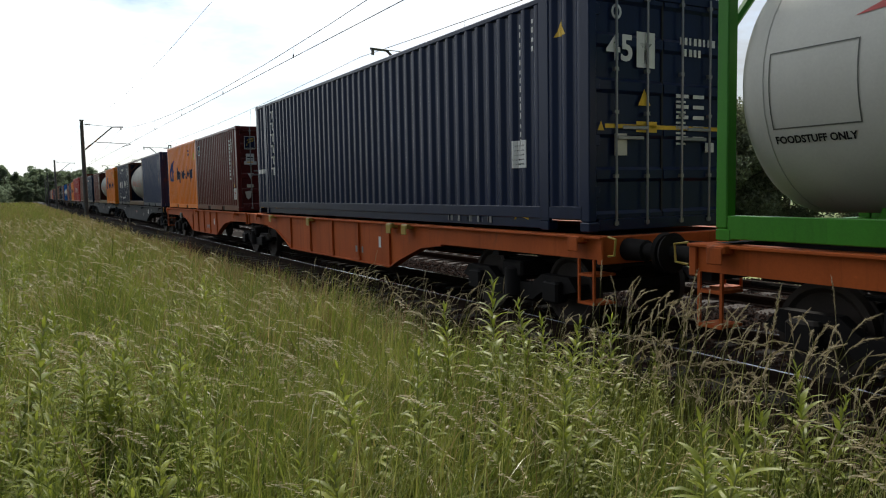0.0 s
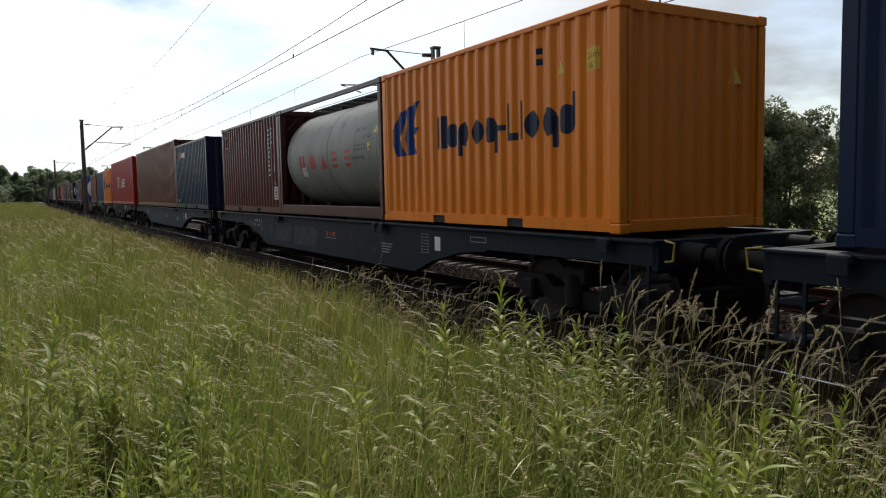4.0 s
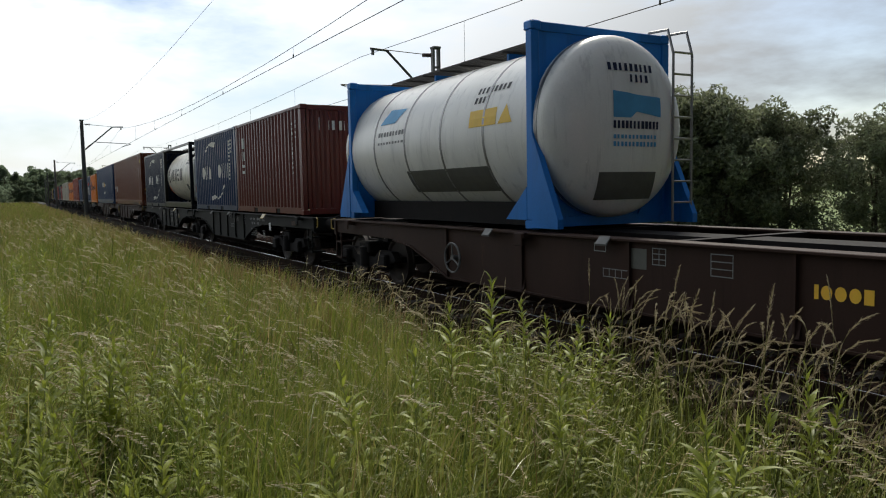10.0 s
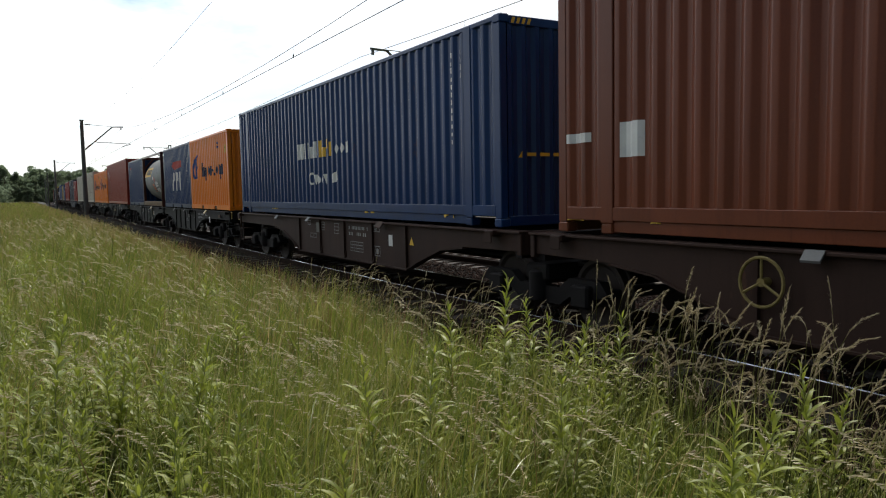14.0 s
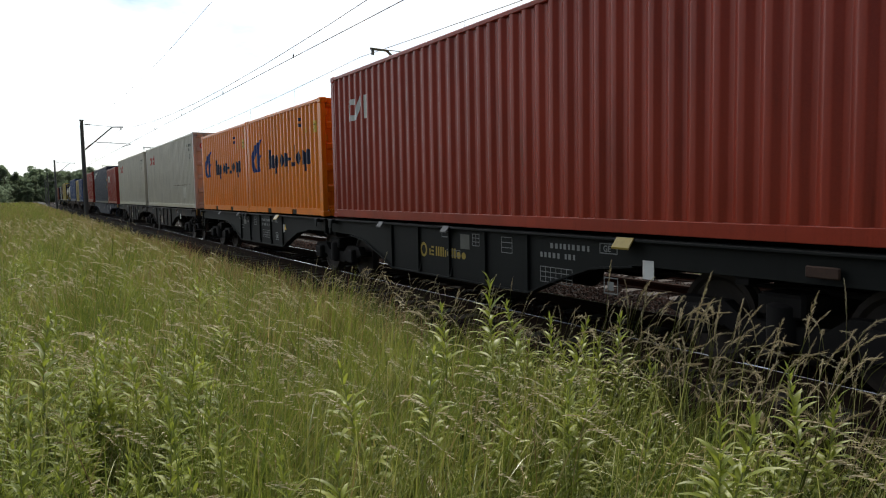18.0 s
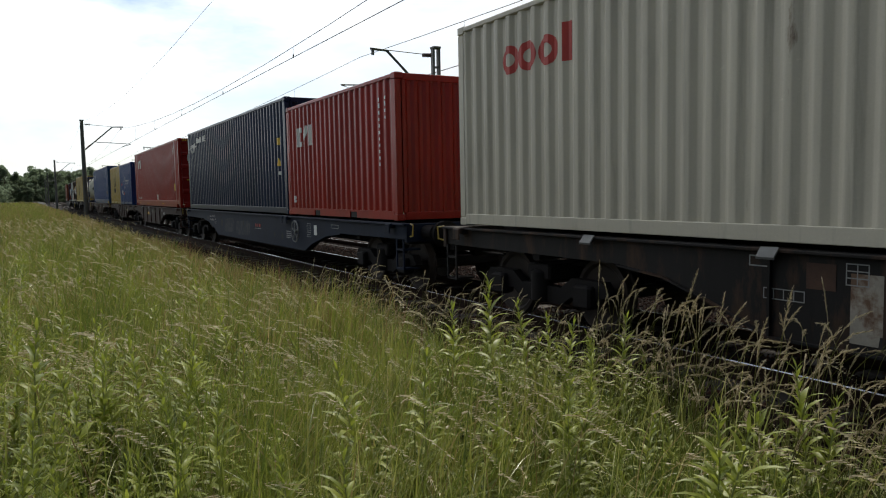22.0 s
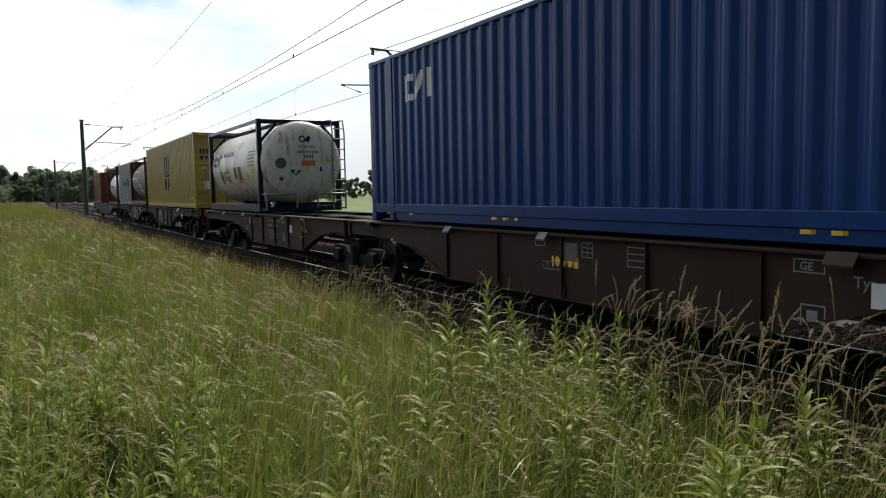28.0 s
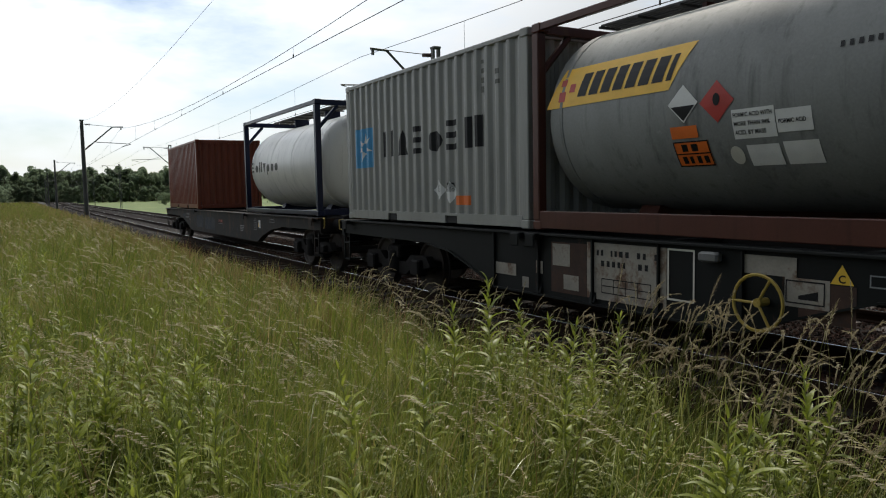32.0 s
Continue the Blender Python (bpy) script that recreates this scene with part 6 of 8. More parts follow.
b.side("number_column", bars(4.9, 2.3, 4, 0.09, 121, 0.1) + bars(5.3, 2.1, 2, 0.09, 122, 0.1), M_DIRTY)
b.side("hazard_diamond", diamond(3.5, 0.36, 0.34) + diamond(3.85, 0.32, 0.34), M_WHITE, "white hazard diamond")
b.side("hazard_symbol", [[(3.62, 0.5), (3.72, 0.5), (3.7, 0.62), (3.64, 0.62)], [(3.92, 0.5), (4.12, 0.5), (4.1, 0.64), (3.94, 0.64)]], M_BLACK)
b.side("orange_plate", rect(4.2, 0.3, 0.4, 0.14), M_ORANGEINK, "orange hazard plate")

b = load(Tank("pale grey tank in a dark blue frame", P["frame_navy"], P["tank_white"], 1.1, beam=False, ladder=True, bands=2), 397.14)
b.side("name_mark", word_mark(0.35, 1.12, "eoNvpoo", 0.28, 0.28, 0.3, 0.26), M_DIRTY, "grey name mark")
b.front("warning_triangle", tri(-0.45, 1.2, 0.3, 0.26), M_YELLOW, "yellow warning triangle")
load(Box(20, P["tile_red"], "plain rust-red twenty-foot container on the last wagon"), 410.09)

# ---- wagons under them: first and last load, paint, look ----
FAR = [far for _, _, far in LOADS]
NEAR = [far - length for _, length, far in LOADS]
LABELS = {"w_orange": "bright orange open container wagon", "w_slate": "dusty blue-grey open container wagon", "w_blue": "dark blue open container wagon",
          "w_green": "black-green painted container wagon", "w_brown": "dark brown open container wagon", "w_grey": "dirty dark grey container wagon"}
PLAN = [((0, 0), "w_orange", 0, 0, 0), ((1, 1), "w_orange", 0, 0, 1), ((2, 3), "w_orange", 0, 1, 0), ((4, 6), "w_slate", 1, 0, 0), ((7, 9), "w_slate", 1, 0, 0), ((10, 11), "w_slate", 1, 0, 0),
        ((12, 12), "w_green", 0, 0, 1), ((13, 14), "w_green", 0, 1, 0), ((15, 16), "w_brown", 0, 0, 0), ((17, 18), "w_green", 0, 0, 1), ((19, 20), "w_green", 0, 1, 0),
        ((21, 21), "w_brown", 0, 0, 1), ((22, 22), "w_brown", 0, 1, 0), ((23, 24), "w_green", 0, 0, 1), ((25, 26), "w_green", 0, 1, 0), ((27, 27), "w_green", 0, 0, 1), ((28, 29), "w_green", 0, 1, 0),
        ((30, 30), "w_grey", 0, 0, 1), ((31, 31), "w_grey", 0, 1, 0), ((32, 33), "w_blue", 1, 0, 0), ((34, 34), "w_brown", 0, 0, 1), ((35, 36), "w_brown", 0, 1, 0),
        ((37, 37), "w_brown", 0, 0, 1), ((38, 38), "w_brown", 0, 1, 0), ((39, 39), "w_green", 0, 0, 1), ((40, 41), "w_green", 0, 1, 0), ((42, 43), "w_grey", 1, 0, 0)]
WAGONS = []
WHEELS = ((183.0, 0.92, M_BRASS), (161.21, 0.77, M_STEEL), (271.64, 0.8, M_STEEL), (114.2, 0.74, P["yellow"]), (138.2, 0.76, M_STEEL), (351.38, 0.96, M_BRASS))


OWNER = {22: 342.21, 8: 132.42}


def grid(u, v, w, h, nx, ny, t=0.01):
    out = []
    for k in range(nx + 1):
        out += rect(u + (w - t) * k / nx, v, t, h)
    for k in range(ny + 1):
        out += rect(u, v + (h - t) * k / ny, w, t)
    return out


def number_rows(w, q, top, length, seed, mat, x):
    """The two rows of a wagon's number, as bars."""
    n = random.Random(seed)
    u = w.c + w.b - q
    for r, share in ((0, 1.0), (1, 0.85)):
        a = 0.0
        while a < length * share:
            b = n.uniform(0.04, 0.075)
            if n.random() > 0.22:
                w.side("number_bar", rect(u + a, top - 0.075 - r * 0.12, b * 0.75, 0.065), mat, "", x)
            a += b + 0.022


def sill_kit(w, k):
    """Stencils, boards and flap on the belly of a painted wagon."""
    c, x = w.c + random.Random(k).uniform(-0.25, 0.25), -1.2405
    u = w.c + w.b
    if k not in (8, 17, 18, 20, 22):
        number_rows(w, c - 1.25, 1.11, 1.0, k, M_LABEL, x)
        w.side("load_table", grid(u - c + 1.32, 0.60, 0.63, 0.2, 6, 3), M_LABEL, "stencilled load table", x)
    w.side("stencil_frame", frame_of(u - c + 2.43, 1.03, 0.29, 0.12, 0.012), M_LABEL, "", x)
    w.side("type_text", moved(letters("GE", 0.1, 0.002), u - c + 2.49, 1.055), M_LABEL, "", x)
    w.side("stencil_frame", frame_of(u - c + 2.5, 0.58, 0.23, 0.19, 0.014), M_LABEL, "", x)
    w.side("stencil", rect(u - c + 2.56, 0.62, 0.1, 0.1), M_LABEL, "", x)
    w.side("stencil_frame", frame_of(u - c - 1.2, 1.05, 0.2, 0.1, 0.012), M_LABEL, "", x)
    w.side("label_board", rect(u - c - 0.64, 0.9, 0.26, 0.22), M_RUSTY if k in (17, 18) else M_DIRTY, "weathered board", x)
    w.side("load_table", grid(u - c - 0.3, 0.96, 0.19, 0.18, 2, 3), M_LABEL, "", x)
    w.side("load_table", grid(u - c - 1.05, 0.77, 0.4, 0.1, 4, 1), M_LABEL, "", x)
    w.side("load_table", grid(u - c + 0.45, 0.91, 0.26, 0.22, 1, 3), M_LABEL, "", x)
    w.side("label_plate", rect(u - c + 3.1, 0.8, 0.16, 0.2), M_WHITE, "white label plate", x)
    y = c - 2.9 - w.c
    part("support_flap", Shape().prism([(-1.30, 1.21), (-1.30, 1.235), (-1.38, 1.13), (-1.375, 1.11)], 1, y - 0.13, y + 0.13), P["yellow"] if w.mat.name.startswith("black") else M_RUSTY, w.thing, "lowered support flap")
    for q in (c + 3.3, c + 0.95):
        y = q - w.c
        part("support_flap", Shape().prism([(-1.30, 1.21), (-1.30, 1.235), (-1.37, 1.15), (-1.365, 1.13)], 1, y - 0.09, y + 0.09), M_STEEL, w.thing, "worn bare steel support flap")


def flat_kit(w, k):
    """Dusty patches, black discs for holes, and plates on a deep blue sill."""
    c, x, u = w.c - 292.45, -1.2745, w.c + w.b
    for a, b, z0, z1 in ((295.9, 294.6, 0.58, 1.04), (294.4, 292.75, 0.55, 1.0), (298.6, 297.9, 0.9, 1.05)):
        w.side("dust_patch", [[(u - a - c, z0 + 0.05), (u - a - c + 0.2, z0), (u - b - c - 0.15, z0 + 0.03), (u - b - c, z1 - 0.12), (u - b - c - 0.2, z1), (u - a - c + 0.1, z1 - 0.03)]], M_DUST, "dusty grey patch", x)
    # no real openings: flat black discs paint the shade of each hole
    for a, z, s in ((296.2, 0.86, 0.26), (293.5, 0.93, 0.16), (289.75, 0.70, 0.16), (290.4, 0.72, 0.12)):
        w.side("lashing_hole", disc(u - a - c - s / 2, z - s / 2, s, s), M_RUBBER_HOLES, "lashing hole drawn as a black disc", x - 0.002)
    w.side("owner_mark", rect(u - 292.2 - c, 0.86, 0.1, 0.09) + rect(u - 292.0 - c, 0.86, 0.06, 0.09) + rect(u - 291.86 - c, 0.86, 0.16, 0.09), P["red"], "red owner's mark", x - 0.003)
    w.side("stencil", rect(u - 292.25 - c, 0.81, 0.6, 0.014), M_LABEL, "", x - 0.003)
    for r in range(4):
        w.side("stencil", rect(u - 289.42 - c, 0.83 - r * 0.05, 0.46 - 0.05 * r, 0.022), M_LABEL, "", x)
    w.side("load_table", grid(u - 287.88 - c, 0.77, 0.25, 0.31, 1, 6), M_LABEL, "stencilled load table", x)
    w.side("label_plate", rect(u - 287.42 - c, 0.83, 0.18, 0.22), M_WHITE, "white label plate", x)
    w.side("stencil_frame", frame_of(u - 286.35 - c, 1.02, 0.42, 0.08, 0.012), M_LABEL, "", x)
    number_rows(w, 297.97 + c, 1.08, 0.8, k, M_LABEL, x)
    w.side("type_text", moved(letters("Sgs", 0.1), u - 297.21 - c, 0.93) + moved(letters("3150", 0.1), u - 297.24 - c, 0.8), M_LABEL, "", x)


def board_25(w, k):
    """The stained board, plates and yellow handwheel of the last green wagon."""
    x = -1.2405
    w.side("rust_bloom", w.at(382.76, 382.1, 0.5, 1.12), M_RUSTY, "rust bloom beside the board", x)
    w.side("rust_bloom", w.at(379.4, 378.9, 0.62, 0.95), M_RUSTY, "rust bloom", x)
    w.side("label_board", w.at(382.09, 380.87, 0.5, 1.15), M_STAINED, "big rust-stained cream board", x - 0.003)
    number_rows(w, 381.92, 1.08, 0.95, 3, M_BLACK, x - 0.006)
    u = w.c + w.b
    w.side("load_table", grid(u - 381.84, 0.58, 0.76, 0.17, 4, 2), M_BLACK, "black load table", x - 0.006)
    for a, b, z0, z1 in ((382.73, 382.4, 0.83, 1.1), (382.52, 382.24, 0.55, 0.73), (384.05, 383.51, 0.62, 0.78), (383.07, 382.93, 0.7, 0.86), (383.37, 383.23, 0.49, 0.63)):
        w.side("label_plate", w.at(a, b, z0, z1), M_STAINED, "small stained plate", x - 0.003)
    w.side("label_frame", frame_of(u - 380.86, 0.62, 0.35, 0.53, 0.02), M_CREAMY, "", x - 0.003)
    w.side("label_board", w.at(379.95, 379.42, 0.98, 1.15), M_STAINED, "scuffed pale patch", x - 0.003)
    w.side("label_board", w.at(379.53, 379.12, 0.73, 0.98), M_STAINED, "pale brake plate", x - 0.003)
    w.side("plate_symbol", frame_of(u - 379.52, 0.76, 0.36, 0.2, 0.012) + [[(u - 379.4, 0.8), (u - 379.22, 0.8), (u - 379.22, 0.88), (u - 379.4, 0.83)]], M_BLACK, "", x - 0.006)
    w.side("warning_triangle", tri(u - 379.12, 0.96, 0.2, 0.16), M_YELLOW, "yellow warning triangle", x - 0.003)
    w.side("triangle_text", moved(letters("C", 0.09, 0.002), u - 379.05, 0.975), M_BLACK, "", x - 0.006)
    w.side("stencil_frame", frame_of(u - 378.8, 0.96, 0.14, 0.1, 0.012), M_LABEL, "", x)
    part("latch_box", Shape().box(-1.33, -1.235, 380.18 - w.c, 380.41 - w.c, 1.05, 1.15, 0.02), M_STEEL, w.thing, "grey latch box")
    handwheel(w.thing, 379.71 - w.c, 0.74, P["yellow"], 0.25, -1.36, (120, 0, 240))


for k, ((i, j), look_of, flat, nj, fj) in enumerate(PLAN):
    a0, b0 = NEAR[i], FAR[j]
    gap_near = a0 - FAR[i - 1] if i else 2.4
    gap_far = NEAR[j + 1] - b0 if j + 1 < len(FAR) else 2.4
    if k == 0:
        a0 -= 6.3
    if i == 38:
        a0, gap_near = a0 - 5.2, gap_near - 5.2
    if i == 15:
        gap_near = gap_near + 0.5
    if j == 37:
        gap_far -= 5.2
    near = a0 - (gap_near / 2 - 0.10 if nj else max(gap_near / 2 - 0.62, 0.12))
    far = b0 + (gap_far / 2 - 0.10 if fj else max(gap_far / 2 - 0.62, 0.12))
    outer = 2.6 if flat else 3.4
    reach = ((0.95 if nj else outer) + a0 - near, (0.95 if fj else (2.0 if i == 15 else outer)) + far - b0)
    if i == 38:
        reach = (max(0.15, reach[0] - 1.3), reach[1])
    w = Wagon(near, far, P[look_of], LABELS[look_of], nj, fj, flat, not nj, reach)
    WAGONS.append(w)
    w.pads([y for q in range(i, j + 1) for y in (NEAR[q] + 0.12, FAR[q] - 0.12)], P[look_of])
    u0, u1 = w.b - w.belly[1], w.b - w.belly[0]
    if look_of == "w_orange":
        w.side("stencil", rect(u1 - 0.5, 0.75, 0.1, 0.2), M_WHITE)
        w.side("stencil", moved(bars(u1 - 1.6, 0.6, 3, 0.12, k, 0.1, False), 0, 0), M_LABEL)
        if k == 1:
            w.pads([NEAR[1] + 4.5, NEAR[1] + 5.1, FAR[1] - 1.5, FAR[1] - 4.4], P["yellow"])
    else:
        (flat_kit if flat else board_25 if k == 25 else sill_kit)(w, k)
    x = -1.2745 if flat else -1.2405
    for place, z, mat in WHEELS:
        if w.c + w.a < place < w.c + w.b:
            handwheel(w.thing, place - w.c, z, mat, 0.22, -1.33)
    if look_of in ("w_green", "w_brown", "w_grey") and not fj and k != 25:
        w.side("warning_triangle", tri(u1 + 0.1, 0.86, 0.16, 0.14), M_YELLOW, "yellow warning triangle", x)
    if flat and i == 32:
        handwheel(w.thing, 288.61 - w.c, 0.87, M_LABEL, 0.25, -1.33, (90, 162, 234, 306, 18))
    if look_of == "w_brown" and k in (20, 22, 8):
        w.side("owner_mark", word_mark(w.b - (OWNER.get(k, w.c + 2.2) - w.c), 0.82, "iooox", 0.17, 0.10, 0.2, 0.34), M_YGOLD, "golden owner's mark")
    if k == 22:
        w.side("type_text", moved(letters("Type 6436 DD", 0.13, 0.002), w.c + w.b - 338.39, 0.95), M_LABEL)
    if k in (6, 15):
        w.side("owner_mark", ring(u0 + 1.05, 0.70, 0.22, 0.24, 0.2) + word_mark(u0 + 1.35, 0.74, "ieNnionoo", 0.15, 0.12, 0.22, 0.26), P["yellow"], "yellow owner's mark")
    if look_of == "w_green" and k == 24:
        w.side("label_board", rect(u0 + 0.72, 0.52, 0.5, 0.58), M_CREAMY, "pale owner's board", x - 0.002)
        w.side("rust_bloom", rect(u0 + 1.3, 0.6, 1.05, 0.45), M_RUSTY, "rust bloom beside the board", x)
        for du, z0, dw, dh in ((1.72, 0.62, 0.16, 0.26), (1.93, 0.74, 0.14, 0.18), (2.5, 0.68, 0.13, 0.2), (2.8, 0.66, 0.13, 0.16)):
            w.side("label_plate", rect(u0 + du, z0, dw, dh), M_STAINED, "small stained plate", x - 0.003)
        w.side("board_lines", [q for r in range(5) for q in rect(u0 + 0.8, 0.9 - r * 0.07, 0.34, 0.02)], M_DIRTY, "", x - 0.004)
        w.side("label_frame", frame_of(u0 + 2.0, 0.5, 0.36, 0.55, 0.025), M_CREAMY, "", x)
    if look_of == "w_grey" and not flat:
        w.side("label_board", rect(u0 + 0.72, 0.5, 0.38, 0.56) + rect(u0 + 1.3, 0.5, 0.25, 0.3), M_STAINED, "pale worn board", x)
    if look_of in ("w_green", "w_brown") and not nj:
        part("protection_plate", Shape().box(-1.30, -1.27, w.a + 1.2, w.a + 1.5, 1.0, 1.1, 0.01), M_RUSTY, w.thing, "worn rusty plate")
    if k == 2:
        part("junction_box", Shape().box(-1.30, -1.235, w.b - 3.6, w.b - 3.25, 0.84, 1.06, 0.02), M_DIRTY, w.thing, "grey-green box")


# ---- ground, ballast, rails ----
def ground_height(x, y):
    """Height of the meadow; x is measured across from the line's own curve."""
    z = -0.02 + 0.05 * math.sin(x * 0.9 + 1.3) * math.sin(y * 0.55) + 0.08 * math.sin(x * 0.21) * math.cos(y * 0.13)
    if x < 0:
        z += min(0.45, 0.018 * -x) * min(1.0, max(0.0, (y - 6) / 25))
    if x > 3.6:
        z -= min(0.73, (x - 3.6) * 0.8)
    if x > 14:
        z = -0.75
    return z


def spread(lo, hi, first, grow):
    out, step, p = [0.0], first, 0.0
    while p < hi:
        p, step = p + step, step * grow
        out.append(min(p, hi))
    step, p = first, 0.0
    while p > lo:
        p, step = p - step, step * grow
        out.append(max(p, lo))
    return sorted(set(out))


xs, ys = spread(-2600, 2600, 0.55, 1.075), spread(-2600, 3200, 1.0, 1.07)
gv = [(x + bend(max(-450, min(y, 900))), y, ground_height(x, y)) for y in ys for x in xs]
n = len(xs)
gf = [(j * n + i, j * n + i + 1, (j + 1) * n + i + 1, (j + 1) * n + i) for j in range(len(ys) - 1) for i in range(n - 1)]
me = mesh_of("ground", gv, gf, True)
me.materials.append(M_SOIL)
me.materials.append(M_FIELD)
for p in me.polygons:
    if p.center.x - bend(max(-450, min(p.center.y, 900))) > 13.5:
        p.material_index = 1
tagged(new("ground", me), "dry meadow ground running out to the horizon", "ground", kind="structure")

Y0, Y1 = -450.0, 700.0


def along(outline, step, mat, name, y0=Y0, y1=Y1):
    """A section (across, up) drawn out along the curve."""
    yy, v, f, m = [], [], [], len(outline)
    y = y0
    while y < y1 + 0.1:
        yy.append(y)
        y += step
    for y in yy:
        v += [(x + bend(y), y, z) for x, z in outline]
    for k in range(len(yy) - 1):
        f += [(k * m + i, k * m + (i + 1) % m, (k + 1) * m + (i + 1) % m, (k + 1) * m + i) for i in range(m)]
    f += [tuple(range(m - 1, -1, -1)), tuple(range((len(yy) - 1) * m, len(yy) * m))]
    s = Shape().add(v, f)
    me = s.mesh(name)
    me.materials.append(mat)
    return me


# the bed's near-black colour carries the shade under and beside the train
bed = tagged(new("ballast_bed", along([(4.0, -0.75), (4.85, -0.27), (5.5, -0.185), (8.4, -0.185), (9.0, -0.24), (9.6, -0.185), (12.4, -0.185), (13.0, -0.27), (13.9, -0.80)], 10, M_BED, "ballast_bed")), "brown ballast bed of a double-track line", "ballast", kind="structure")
# loose stones on the bed near the camera
rng = np.random.default_rng(4)
N = 60000
cx, cy = rng.uniform(4.5, 13.2, N), 0.5 + 32 * rng.uniform(0, 1, N) ** 1.5
r = rng.uniform(0.018, 0.04, N)
base = np.array([(1, 0, 0), (-1, 0, 0), (0, 1, 0), (0, -1, 0), (0, 0, 1), (0, 0, -1)], float)
v = base[None] * r[:, None, None] * rng.uniform(0.6, 1.3, (N, 6, 1))
ang = rng.uniform(0, 6.28, N)
ca, sa = np.cos(ang)[:, None], np.sin(ang)[:, None]
v = np.stack([v[..., 0] * ca - v[..., 1] * sa, v[..., 0] * sa + v[..., 1] * ca, v[..., 2] * 0.8], -1)
edge = np.clip((4.75 - cx) / 0.75, 0, 1) * 0.45
v += np.stack([cx, cy, -0.184 - edge], -1)[:, None]
oct_f = np.array([(0, 2, 4), (2, 1, 4), (1, 3, 4), (3, 0, 4), (2, 0, 5), (1, 2, 5), (3, 1, 5), (0, 3, 5)])
f = (oct_f[None] + (np.arange(N) * 6)[:, None, None]).reshape(-1, 3)
me = bpy.data.meshes.new("ballast_stones")
me.from_pydata(v.reshape(-1, 3), [], f)
me.materials.append(M_BALLAST)
tagged(new("ballast_stones", me), "loose brown ballast stones round the sleepers", "ballast", kind="stuff")

track_things = []
for ax in (AXIS, AXIS2):
    tr = empty("railway_track")
    tagged(tr, "steel rails on concrete sleepers", "railway track", "tracks of the line", "structure")
    track_things.append(tr)
    for sx in (-1, 1):
        c = ax + sx * 0.7535
        ob = part("rail", along([(c - 0.036, -0.05), (c - 0.036, -0.008), (c - 0.02, -0.001), (c + 0.02, -0.001), (c + 0.036, -0.008), (c + 0.036, -0.05), (c + 0.01, -0.06), (c + 0.01, -0.14), (c + 0.075, -0.155), (c + 0.075, -0.17), (c - 0.075, -0.17), (c - 0.075, -0.155), (c - 0.01, -0.14), (c - 0.01, -0.06)], 10, M_RAIL, "rail"), M_RAIL, tr)
        part("running_surface", along([(c - 0.018, -0.002), (c + 0.014, -0.002), (c + 0.012, 0.0025), (c - 0.016, 0.0025)], 10, M_TYRE, "running_surface"), M_TYRE, ob, "bright worn rail top")

# ---- overhead line ----
NEAR_MASTS, FAR_MASTS = (-5.0, 63.0, 131.0, 199.0, 267.0), (-33.0, 25.0, 85.0, 137.0, 200.0, 262.0)
WIRE_Z, MESS_Z = 5.63, 7.05


